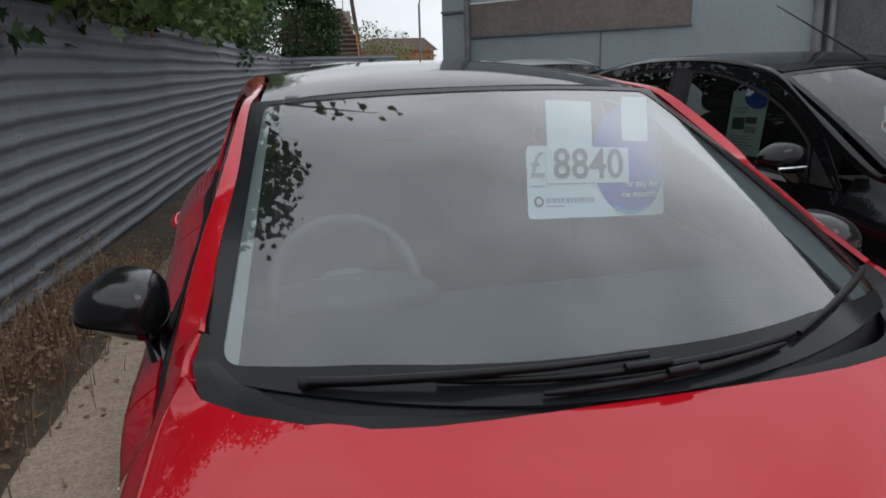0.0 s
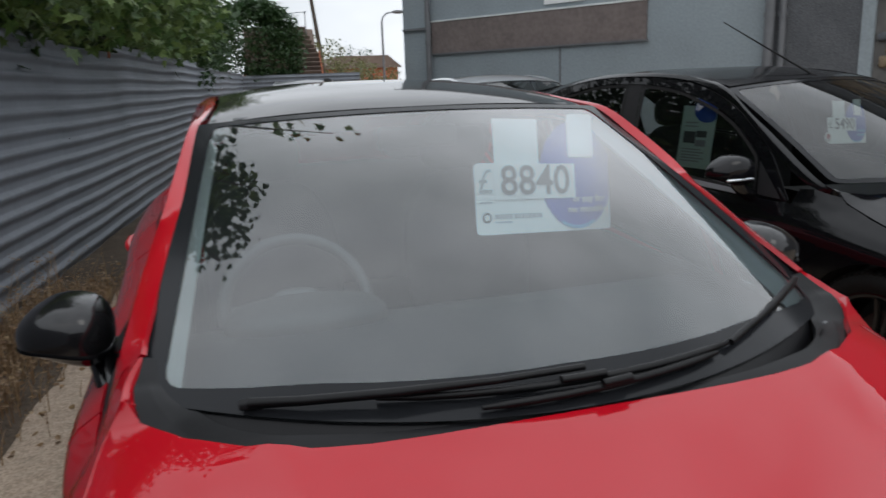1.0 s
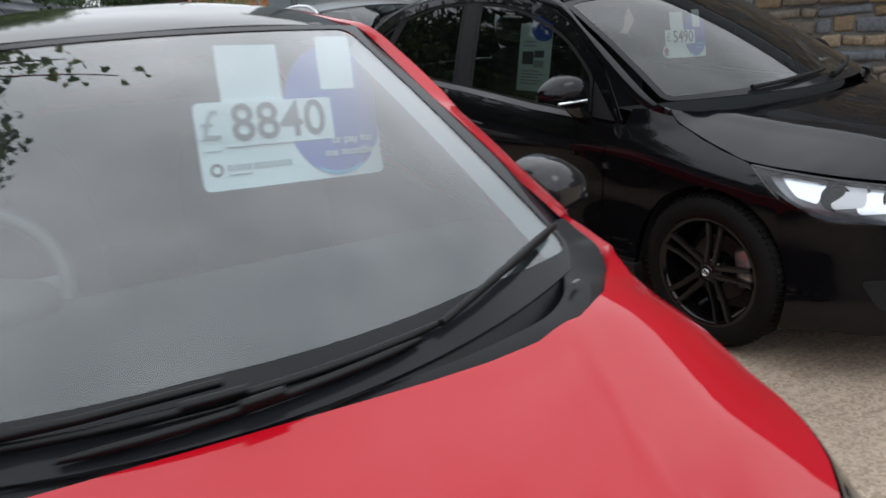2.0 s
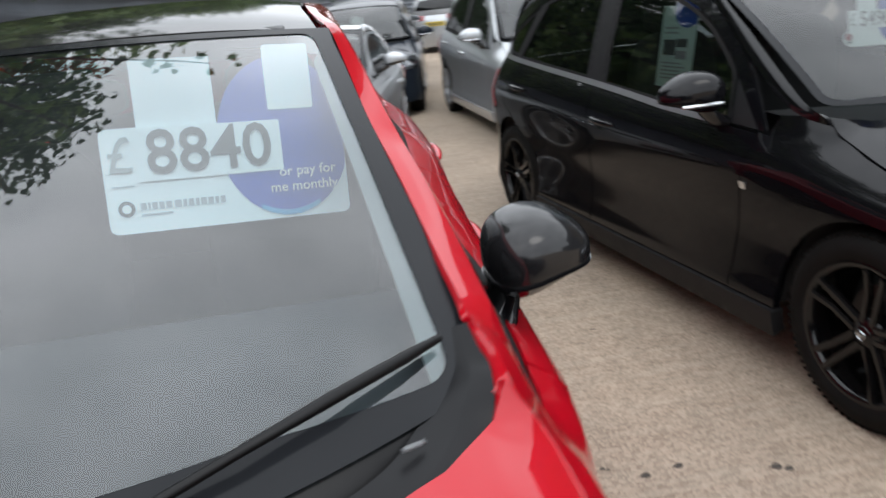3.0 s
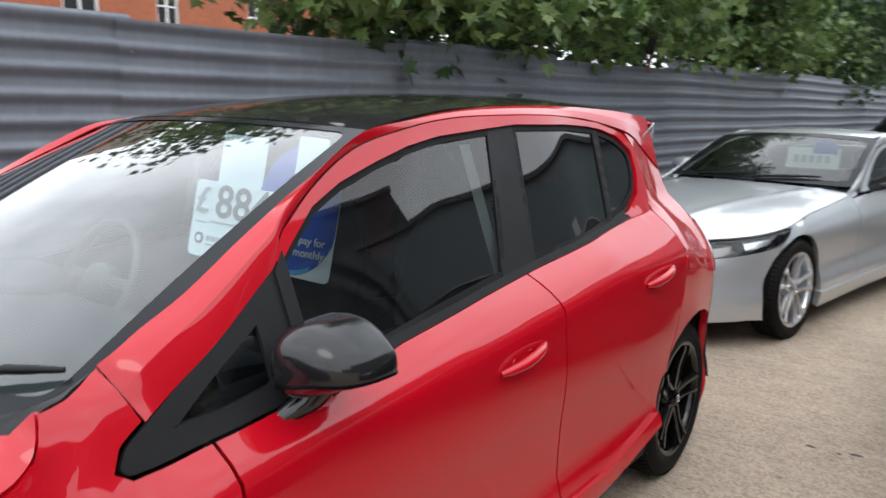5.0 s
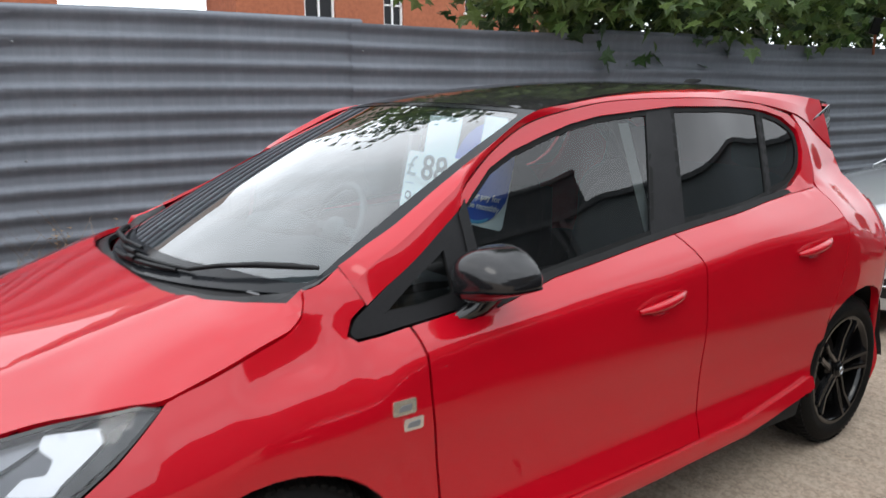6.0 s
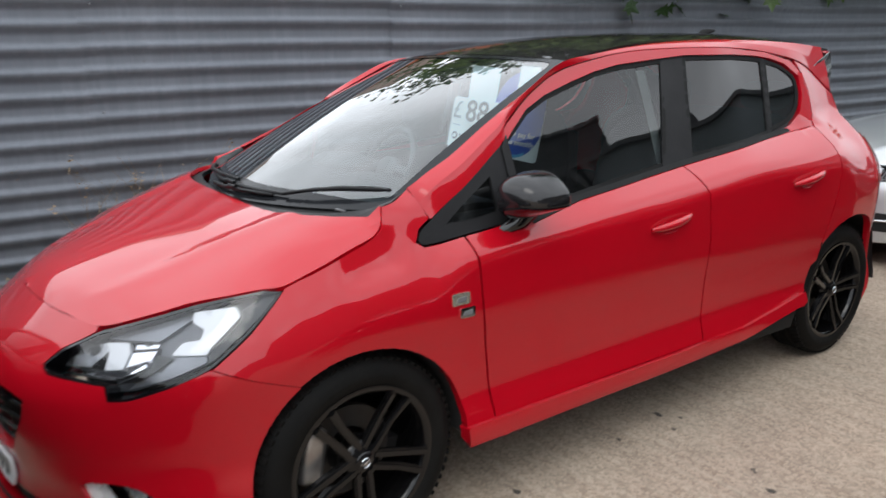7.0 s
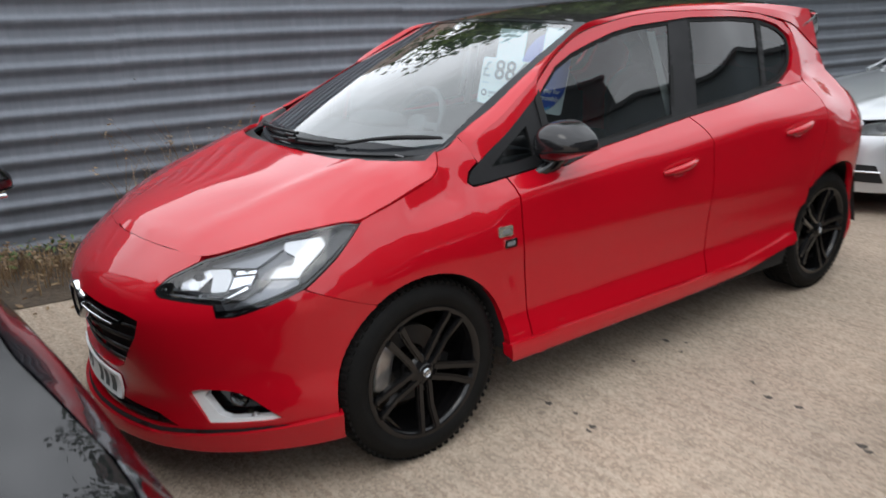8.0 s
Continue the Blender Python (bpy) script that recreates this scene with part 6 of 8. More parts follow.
    spec = dict(
        shape=S, car=car, paint=paint, wheelbase=2.64, track=0.785, tyre=0.318, rim=0.225, wheel="black", steer=0,
        arch=dict(z=0.315, r=0.352, seam=140, to_sill=2, low_front=205), rear_arch=dict(z=0.325, r=0.36, door=150, low=4, rear=-24),
        sill=0.27, floor=0.16, belt_tip=(0.48, 0.862), cowl_corner=[(0.46, 0.93), (0.31, 0.94)], bonnet_edge=edge, tip=4,
        gap_front=[(0.60, 0.27), (0.57, 0.5), (0.545, 0.7), (0.53, 0.868)], gap_mid=[(1.66, 0.27), (1.66, 0.7), (1.68, 0.85), (1.70, 0.945)], gap_rear=[(2.86, 1.02), (2.86, 0.92), (2.72, 0.76), (2.33, 0.505)],
        seam=[(n(6), 0.69), (-0.30, 0.545)], inner_edge=8, tail_top=0.96, c_pillar=[(2.98, 0.99), (3.12, 1.10), (3.06, 1.10), (2.95, 1.06)],
        lamp=dict(outline=fillet(lamp, 0.02, 4), outer=[(n(8), 0.66)], base=M_LAMPCLEAR, inner=[(n(20), 0.60), (n(36), 0.595), (n(49), 0.62), (n(50), 0.69)],
                  inside=[(fillet([(n(3), 0.745), (n(12), 0.738), (n(19), 0.712), (n(17), 0.655), (n(11), 0.672)], 0.01), 0.040, M_REFLECTOR, "reflector"),
                          (fillet([(n(20), 0.722), (n(30), 0.716), (n(30), 0.65), (n(21), 0.64)], 0.02), 0.038, M_LEDWHITE, "reflector"),
                          (fillet([(n(26), 0.71), (n(46), 0.69), (n(45), 0.635), (n(28), 0.625)], 0.02), 0.04, M_REFLECTOR, "reflector")],
                  bulbs=[(n(22), 0.675, 0.042), (n(38), 0.662, 0.04)]),
        bonnet=spline((-0.90, 0.69), (-0.78, 0.76), (-0.6, 0.82), (-0.35, 0.872), (-0.05, 0.912), (0.15, 0.935), (0.4, 0.95)), crease=spline((-0.9, 0.36), (0.2, 0.58)), nose_y=-0.85,
        cowl=lambda x: 0.05 + 0.25 * (x / 0.70) ** 2.4,
        ws_base=[(0.335, 0.957), (0.07, 0.962)], ws_top=[(1.09, 1.372), (0.99, 1.408)], ws_half_top=0.622, ws_corner=0.05, ws_clear=[(-0.965, 0.03), (0, 0.06), (0.965, 0.03), (0.955, 0.965), (-0.955, 0.965)],
        roof=spline((0.95, 1.402), (1.2, 1.450), (1.6, 1.487), (2.1, 1.488), (2.6, 1.455), (3.2, 1.385)), crown=0.045, half=0.57, roof_half=spline((1.0, 0.605), (1.3, 0.575), (1.7, 0.545), (3.2, 0.52)), roof_end=3.16,
        gutter=gut, rail_top=rail, frame=frame, openings=[opening, sail], panes=[dict(outline=fw, label="side window"), dict(outline=rw, tint=True, label="tinted rear side window"), dict(outline=qw, tint=True)],
        pillars=[[(1.72, 1.404), (1.89, 1.404), (1.805, 0.958), (1.62, 0.944)], [(2.44, 1.35), (2.54, 1.33), (2.73, 1.03), (2.64, 1.022)], sail],
        moulding=[(0.70, 0.886)] + [(y, S.belt(y) + 0.010) for y in (1.1, 1.4, 1.7, 2.1, 2.5, 2.84)] + [(2.955, 1.11), (2.985, 1.115), (2.89, 1.020)] + [(y, S.belt(y) - 0.014) for y in (2.5, 2.1, 1.7, 1.4, 1.1)] + [(0.70, 0.866)],
        inner=(0.45, 2.3), bumper_low=dict(centre=0.19, curve=[(n(70), 0.19), (n(45), 0.19), (n(25), 0.20)]),
        mirror=dict(at=(0.975, 0.735, 0.998), size=(0.118, 0.095, 0.078), mat=paint, foot=(0.86, 0.73, 0.885), signal=True, label="gloss door mirror with a clear signal strip"),
        handles=[(1.42, 0.785, 1.63, 0.80), (2.42, 0.865, 2.61, 0.878)],
        tail_lamps=[fillet([(t(4), 0.72), (t(36), 0.72), (t(34), 0.93), (t(10), 0.95)], 0.03)],
    )
    spec.update(over)
    return spec


def seats(car, z=0.45, y=1.5, w=0.38):
    for x in (-w, w):
        st = thing_part("front_seat", car, pose(x, y, z))
        shell("backrest", (0, 0.22, 0.36), (0.24, 0.09, 0.34), 0.6, M_CLOTH, st)
        shell("headrest", (0, 0.26, 0.78), (0.13, 0.05, 0.09), 0.65, M_CLOTH, st)


def dash(car, spec, x=0.7):
    sc = spec["screen"]
    rows = []
    for i in range(17):
        a = -0.95 + 1.9 * i / 16
        p = sc(a, 0.03, 0.05)
        rows.append([(p.x, p.y + 0.03, p.z - 0.04), (p.x, p.y + 0.30, p.z - 0.02), (p.x, p.y + 0.52, p.z - 0.06), (p.x, p.y + 0.5, p.z - 0.4)])
    bm = grid_bm(rows)
    if sum(f.normal.z for f in bm.faces) < 0:
        bmesh.ops.reverse_faces(bm, faces=bm.faces[:])
    part("dashboard", bm, M_DASH, car)


def simple_wipers(car, spec):
    sc = spec["screen"]
    for p0, p1 in (((-0.55, 0.02), (0.10, 0.07)), ((0.10, 0.03), (0.72, 0.10))):
        part("wiper", tube([tuple(sc(p0[0] + (p1[0] - p0[0]) * k / 6, p0[1] + (p1[1] - p0[1]) * k / 6, -0.018)) for k in range(7)], [0.012, 0.01, 0.01, 0.012, 0.01, 0.009, 0.006], 6), M_RUBBER, car)


BLACK_AT = pose(2.883, 1.42, 0, 0, 0, 8.9)
black_car = tagged(thing("black_hatchback_car"), "glossy black five-door hatchback with black alloy wheels", "car")
black_spec = hatch_spec(black_car, M_BLACKPAINT, moulding_mat=M_TRIMGREY, skirt_mat=M_PLASTIC)
build_car(black_spec)
seats(black_car), dash(black_car, black_spec), simple_wipers(black_car, black_spec)
FS = black_spec["shape"]
for side in (1, -1):
    o = fillet([(0.515, 0.672), (0.545, 0.670), (0.550, 0.696), (0.520, 0.698)], 0.006)
    part("wing_badge", side_sheet(FS, o, side, 0.02, rim=0.004, deep=-0.004), M_CHROME, black_car, "small metal wing badge")
    o = fillet([(FS.nose_w(30), 0.40), (FS.nose_w(52), 0.42), (FS.nose_w(55), 0.30), (FS.nose_w(36), 0.29)], 0.03)
    fo = part("fog_lamp_surround", side_sheet(FS, o, side, 0.03, rim=0.01, deep=-0.004), M_PLASTIC, black_car)
    part("fog_lamp", side_sheet(FS, fillet([(FS.nose_w(38), 0.375), (FS.nose_w(47), 0.38), (FS.nose_w(47), 0.32), (FS.nose_w(38), 0.315)], 0.02), side, 0.02, rim=0.01, deep=-0.012), M_REFLECTOR, fo)
for z0, z1, a in ((0.22, 0.40, 60), (0.60, 0.655, 64)):
    for side in (1, -1):
        part("grille", side_sheet(FS, fillet([(FS.nose_w(90), z0), (FS.nose_w(a), z0 + 0.01), (FS.nose_w(a + 4), z1), (FS.nose_w(90), z1)], 0.004), side, 0.03, rim=0.01, deep=-0.004), M_PLASTIC, black_car, "black grille")
part("aerial", tube([(0, 1.06, 1.415), (0, 1.09, 1.435), (0, 1.42, 1.60), (0, 1.74, 1.762)], [0.014, 0.006, 0.005, 0.003], 8), M_RUBBER, black_car, "long thin roof aerial")
black_car.matrix_world = BLACK_AT
price_card("price_card", BLACK_AT @ pose(-0.235, 0.76, 1.075, -10, 3, 2) @ Matrix.Scale(0.72, 4), "5490", "white and blue price card behind the black car's windscreen", with_words=False)
leaf = tagged(thing("window_leaflet", BLACK_AT @ pose(-0.700, 1.375, 0.945, 0, 0, -90) @ pose(0, 0, 0, -9)), "pale green printed sheet inside the black car's side window", "leaflet")
part("sheet", prism(rect(0, 0, 0.25, 0.34, 0.006), 0.002), M_CARDGREEN, leaf, smooth=False)
flat(oval(0.185, 0.325, 0.10, 0.075, 0.249), Matrix(), 0.0015, M_CARDBLUE, leaf, "blue_shape")
flat(rect(0.03, 0.135, 0.12, 0.20, 0.001), Matrix(), 0.0015, M_INK, leaf, "dark_picture")
flat(rect(0.125, 0.17, 0.20, 0.205, 0.001), Matrix(), 0.0015, M_INK, leaf, "dark_picture")
flat(rect(0.125, 0.12, 0.20, 0.155, 0.001), Matrix(), 0.0015, M_INKPALE, leaf, "grey_picture")
for i in range(5):
    flat(rect(0.03, 0.035 + i * 0.016, 0.17 + 0.03 * (i % 2), 0.041 + i * 0.016, 0.001), Matrix(), 0.0015, M_INKPALE, leaf, "grey_bar")
for i in range(2):
    flat(rect(0.03, 0.225 + i * 0.02, 0.13, 0.232 + i * 0.02, 0.001), Matrix(), 0.0015, M_INKPALE, leaf, "grey_bar")

# silver car behind the black one
sil = tagged(thing("silver_hatchback_car"), "silver hatchback parked behind the black car", "car")
sp = hatch_spec(sil, M_SILVER, wheel="silver")
build_car(sp)
seats(sil), dash(sil, sp), simple_wipers(sil, sp)
sil.matrix_world = pose(3.02, 6.50, 0, 0, 0, 2.5) @ Matrix.Scale(1.02, 4)

# two dark cars behind the roadster
for at, paint, lab, size in ((pose(0.88, 9.75, 0, 0, 0, -8), M_DARKBLUE, "dark blue-grey car with a pale card in the windscreen", 1.0), (pose(1.24, 14.6, 0, 0, 0, -8), M_GREYPAINT, "dark grey car at the back of the row", 1.07)):
    dk = tagged(thing("dark_hatchback_car"), lab, "car")
    sp = hatch_spec(dk, paint, wheel="silver" if size > 1.05 else "black")
    build_car(sp)
    seats(dk), dash(dk, sp), simple_wipers(dk, sp)
    dk.matrix_world = at @ Matrix.Scale(size, 4)
    if size < 1.05:
        pc = tagged(thing("window_card", at @ pose(-0.28, 0.72, 1.03, -12)), "pale price card behind the dark car's windscreen", "price card")
        part("card", prism(rect(0, 0, 0.42, 0.16, 0.02), 0.002), M_CARD, pc, smooth=False)
        flat(oval(0.3, 0.17, 0.09, 0.10), Matrix(), 0.002, M_CARD, pc, "pale_oval")

# silver estate at the far end, seen from behind
es = tagged(thing("silver_estate_car"), "silver estate car with a yellow rear plate", "car")
sp = hatch_spec(es, M_SILVER, wheel="silver", tail_lamps=[fillet([(3.02, 0.86), (3.75, 0.84), (3.72, 0.97), (3.05, 1.0)], 0.03)])
build_car(sp)
ES = sp["shape"]
part("rear_plate", box_bm(0.52, 0.01, 0.11, pose(0, ES.skin(ES.tail_w(90), 0.72).y + 0.012, 0.74), 0.002), M_YELLOW, es, "yellow rear number plate", smooth=False)
for i in range(7):
    part("dark_bar", box_bm(0.04, 0.004, 0.07, pose(-0.2 + i * 0.066, ES.skin(ES.tail_w(90), 0.72).y + 0.018, 0.74)), M_INK, es, smooth=False)
es.matrix_world = pose(4.79, 23.8, 0, 0, 0, 159.5) @ Matrix.Scale(1.04, 4)

# black car parked at an angle in front, only its bonnet and lamp corner near the camera
nb = tagged(thing("black_hatchback_car"), "glossy black hatchback parked at an angle, nose towards the red car", "car")
sp = hatch_spec(nb, M_BLACKPAINT)
sp["mirror"]["at"], sp["mirror"]["foot"] = (0.95, 1.18, 1.01), (0.85, 1.17, 0.90)
build_car(sp)
seats(nb), dash(nb, sp), simple_wipers(nb, sp)
nb.matrix_world = pose(1.46, -1.88, 0, 0, 0, 98)


# ---------------------------------------------------------------- the silver roadster
def roadster(m):
    car = tagged(thing("silver_roadster_car"), "silver two-seat roadster with silver alloy wheels", "car")
    S = Shape(yf=-0.1, bf=0.78, yr=2.65, br=0.62,
              width=spline((-0.3, 0.865), (0.3, 0.88), (1.3, 0.865), (2.4, 0.895), (2.8, 0.88)),
              crest=spline((-1.3, 0.48), (-0.8, 0.5), (-0.3, 0.6), (0.1, 0.66), (1.0, 0.66), (1.8, 0.68), (2.6, 0.72), (3.4, 0.72)),
              round=spline((-1.3, 1.9), (-0.7, 2.2), (-0.2, 3.2), (0.5, 2.8), (1.3, 1.8), (2.5, 1.6), (3.0, 1.6)),
              belt=spline((0.9, 0.82), (1.4, 0.845), (2.2, 0.875), (2.7, 0.90), (3.4, 0.92)),
              low=spline((0.1, 0.06), (0.18, 0.02), (0.3, 0.0), (0.42, 0.022), (0.55, 0.012), (0.68, 0.0), (1.6, 0.0)),
              nose=spline((0.1, 0.04), (0.2, 0.0), (0.4, 0.0), (0.55, 0.03), (0.68, 0.09), (1.0, 0.09)),
              tail=spline((0.15, 0.05), (0.5, 0.0), (0.8, 0.04), (0.95, 0.12), (1.3, 0.4)), lean=0.52, mix=(0.7, 1.1))
    n, t = S.nose_w, S.tail_w
    edge = [(1.02, 0.845), (0.85, 0.825), (0.55, 0.80), (0.2, 0.775), (-0.05, 0.735), (n(12), 0.705), (n(28), 0.68), (n(44), 0.66), (n(60), 0.645), (n(75), 0.635), (n(90), 0.63)]
    lamp = [(-0.08, 0.715), (n(14), 0.69), (n(32), 0.662), (n(50), 0.638), (n(60), 0.60), (n(58), 0.555), (n(40), 0.56), (n(20), 0.60), (n(6), 0.66)]
    win = fillet([(1.36, 0.875), (1.62, 1.02), (1.86, 1.115), (2.1, 1.155), (2.36, 1.14), (2.52, 1.07), (2.56, 0.905)], [0.01, 0.1, 0.1, 0.1, 0.08, 0.08, 0.02])
    gut = [(0.98, 0.835), (1.12, 0.865), (1.26, 0.90), (1.46, 0.995), (1.66, 1.085), (1.86, 1.155), (2.1, 1.19), (2.36, 1.18), (2.6, 1.125), (2.8, 1.03), (2.95, 0.96)]
    rail = [(0.76, 0.98, 0.86), (0.745, 1.1, 0.90), (0.73, 1.25, 0.965), (0.70, 1.45, 1.055), (0.675, 1.64, 1.14), (0.64, 1.82, 1.205), (0.60, 2.05, 1.25), (0.585, 2.36, 1.25), (0.58, 2.6, 1.21), (0.58, 2.8, 1.13), (0.60, 3.0, 1.02)]
    frame = [(1.20, 0.85), (1.34, 0.93)] + [(y, z - 0.006) for y, z in curve_pts(gut[3:], 26)] + [(2.85, S.belt(2.85)), (2.5, S.belt(2.5)), (2.0, S.belt(2.0)), (1.6, S.belt(1.6))]
    spec = dict(
        shape=S, car=car, paint=M_SILVER, wheelbase=2.496, track=0.775, tyre=0.322, rim=0.235, wheel="silver",
        arch=dict(z=0.32, r=0.352, seam=150, to_sill=4, low_front=205), rear_arch=dict(z=0.325, r=0.36, low=6, rear=-24),
        sill=0.26, floor=0.15, belt_tip=(1.12, 0.835), cowl_corner=[(1.14, 0.86), (1.03, 0.858)], bonnet_edge=edge, tip=4,
        gap_front=[(1.02, 0.26), (1.0, 0.45), (0.98, 0.65), (1.0, 0.815)], gap_rear=[(2.36, 0.88), (2.34, 0.7), (2.10, 0.42)],
        seam=[(n(10), 0.62), (-0.31, 0.50)], inner_edge=9, tail_top=0.88, c_pillar=[(2.95, 0.90), (3.0, 0.965), (2.9, 0.965), (2.6, 0.90)],
        lamp=dict(outline=fillet(lamp, 0.02, 4), outer=[(n(6), 0.66)], inner=[(n(20), 0.60), (n(40), 0.56), (n(58), 0.555), (n(60), 0.60), (n(55), 0.632)],
                  inside=[(fillet([(n(8), 0.675), (n(28), 0.65), (n(28), 0.60), (n(14), 0.625)], 0.02), 0.045, M_REFLECTOR, "reflector")], bulbs=[(n(30), 0.612, 0.036), (n(46), 0.598, 0.036)]),
        bonnet=spline((-0.88, 0.63), (-0.75, 0.70), (-0.5, 0.765), (-0.1, 0.825), (0.4, 0.865), (0.9, 0.89), (1.2, 0.90)), crease=spline((-0.9, 0.25), (1.0, 0.55)), nose_y=-0.8,
        cowl=lambda x: 0.92 + 0.12 * (x / 0.72) ** 2.4,
        ws_base=[(1.10, 0.885), (0.93, 0.905)], ws_top=[(1.80, 1.205), (1.70, 1.245)], ws_half_top=0.645, ws_clear=[(-0.94, 0.08), (0.94, 0.08), (0.93, 0.93), (-0.93, 0.93)],
        roof=spline((1.65, 1.24), (1.9, 1.275), (2.2, 1.288), (2.6, 1.25), (3.1, 1.08)), crown=0.04, half=0.60, roof_half=spline((1.7, 0.625), (2.0, 0.60), (3.1, 0.56)), roof_end=2.98,
        gutter=gut, rail_top=rail, frame=frame, openings=[inset(win, -0.012)], panes=[dict(outline=win, label="side window")], pillars=[],
        moulding=[(1.36, 0.87), (1.9, 0.885), (2.5, 0.905), (2.5, 0.893), (1.9, 0.868), (1.36, 0.852)], inner=(0.5, 2.0),
        bumper_low=dict(centre=0.17, curve=[(n(70), 0.17), (n(45), 0.17), (n(25), 0.18)]),
        mirror=dict(at=(0.93, 1.62, 0.945), size=(0.105, 0.075, 0.062), mat=M_SILVER, foot=(0.80, 1.62, 0.87), label="silver door mirror"),
        handles=[(2.02, 0.70, 2.2, 0.705)], tail_lamps=[fillet([(t(6), 0.66), (t(40), 0.68), (t(38), 0.80), (t(8), 0.80)], 0.03)], rear_glass=[(-0.8, 0.1), (0.8, 0.1), (0.85, 0.7), (-0.85, 0.7)])
    build_car(spec)
    seats(car, 0.25, 2.2), dash(car, spec), simple_wipers(car, spec)
    for side in (1, -1):
        lo = part("lower_grille", side_sheet(S, fillet([(n(48), 0.36), (n(72), 0.37), (n(72), 0.25), (n(44), 0.24)], 0.01), side, 0.03, rim=0.01, deep=-0.004), M_VOID, car, "dark lower intake with a silver blade")
        part("intake_blade", tube([tuple(Vector((side, 1, 1)) * S.skin(n(a), 0.315, -0.010)) for a in (46, 56, 66, 72)], 0.008, 6), M_ALLOY, lo)
        part("kidney_grille", side_sheet(S, fillet([(n(80), 0.60), (n(88.5), 0.60), (n(88.5), 0.44), (n(80), 0.46)], 0.015), side, 0.03, rim=0.01, deep=-0.006), M_PLASTIC, car, "dark grille")
    car.matrix_world = m
    pc = tagged(thing("window_card", m @ pose(0.02, 1.62, 0.97, -10)), "pale price card behind the roadster's windscreen", "price card")
    part("card", prism(rect(0, 0, 0.42, 0.17, 0.012), 0.002), M_CARD, pc, smooth=False)
    flat(oval(0.30, 0.15, 0.10, 0.09), Matrix(), 0.002, M_CARDBLUE, pc, "blue_oval")
    flat(rect(0.03, 0.03, 0.38, 0.12, 0.004), Matrix(), 0.004, M_CARD, pc, "number_strip")
    for i in range(5):
        flat(rect(0.06 + i * 0.062, 0.045, 0.10 + i * 0.062, 0.105, 0.002), Matrix(), 0.006, M_INKPALE, pc, "grey_bar")


roadster(pose(-0.09, 4.86, 0, 0, 0, -11.1))


# ---------------------------------------------------------------- the yard
FX, FB = -2.43, 0.117                                     # the fence stands on x = FX + FB * y


def fence_x(y):
    return FX + FB * y


def edge_x(y):
    return -1.645 + 0.062 * y                             # edge of the concrete


STAINS = [(0.84, 1.41, 0.020), (0.80, 1.36, 0.012), (0.82, 0.55, 0.014), (0.98, 0.57, 0.014), (1.34, 1.28, 0.018), (1.26, 1.27, 0.012), (1.70, 1.19, 0.016), (0.80, 1.12, 0.014), (1.5, 2.3, 0.014), (1.25, 3.1, 0.02)]
bm = bmesh.new()
bmesh.ops.create_grid(bm, x_segments=60, y_segments=60, size=1.0)
for v in bm.verts:                                        # one sheet, fine near the cars, out to the horizon
    v.co.x, v.co.y = [math.copysign(abs(c) ** 3, c) * 900 for c in v.co[:2]]
    v.co.z = 0.0
tagged(part("ground", bm, M_CONCRETE, smooth=False), "worn tan concrete yard with exposed stones and stains", "ground", kind="structure")

rows = []
rng = random.Random(5)
for i in range(150):
    y = -6 + i * 0.2
    a, b = fence_x(y) - 0.5, edge_x(y) + 0.015 * math.sin(i * 1.7)
    row = []
    for j in range(13):
        t = j / 12
        x = a + (b - a) * t
        h = 0.012 + 0.045 * math.sin(math.pi * min(1, t * 1.05)) * (0.6 + 0.8 * noise.noise((x * 2.2, y * 2.2, 0)))
        row.append((x, y, max(0.006, h) if j < 12 else 0.003))
    rows.append(row)
bm = grid_bm(rows, flip=True)
if sum(f.normal.z for f in bm.faces) < 0:
    bmesh.ops.reverse_faces(bm, faces=bm.faces[:])
tagged(part("soil_verge", bm, M_SOIL), "strip of dry soil along the foot of the fence", "soil", kind="structure")


def fence_panel(parent, y0, y1, top, lean):
    """One horizontally corrugated sheet: rounded ribs 137 mm apart, lapped over the next."""
    k = math.hypot(1, FB)
    prof = []
    z = 0.03
    while z < top:
        ph = ((z - 1.90) / 0.137) % 1.0
        d = 0.030 * (1 - smoothstep(0.0, 0.18, ph) + smoothstep(0.48, 0.92, ph))
        prof.append((z, d))
        z += 0.137 / 14
    prof.append((top, prof[-1][1]))
    prof.append((top, prof[-1][1] - 0.003))
    rows = []
    n = 10
    for i in range(n + 1):
        y = y0 + (y1 - y0) * i / n
        wob = 0.006 * math.sin(y * 3.1 + y0) + lean
        sag = 0.010 * math.sin(i / n * 2.6 + y0 * 1.7)
        rows.append([(fence_x(y) + (d - 0.03 + wob) / k, y - (d + wob) * FB, z + sag * z / top) for z, d in prof])
    bm = grid_bm(rows)
    if sum(f.normal.x for f in bm.faces) < 0:
        bmesh.ops.reverse_faces(bm, faces=bm.faces[:])
        bm.normal_update()
    part("fence_panel", bm, M_FENCE, parent)


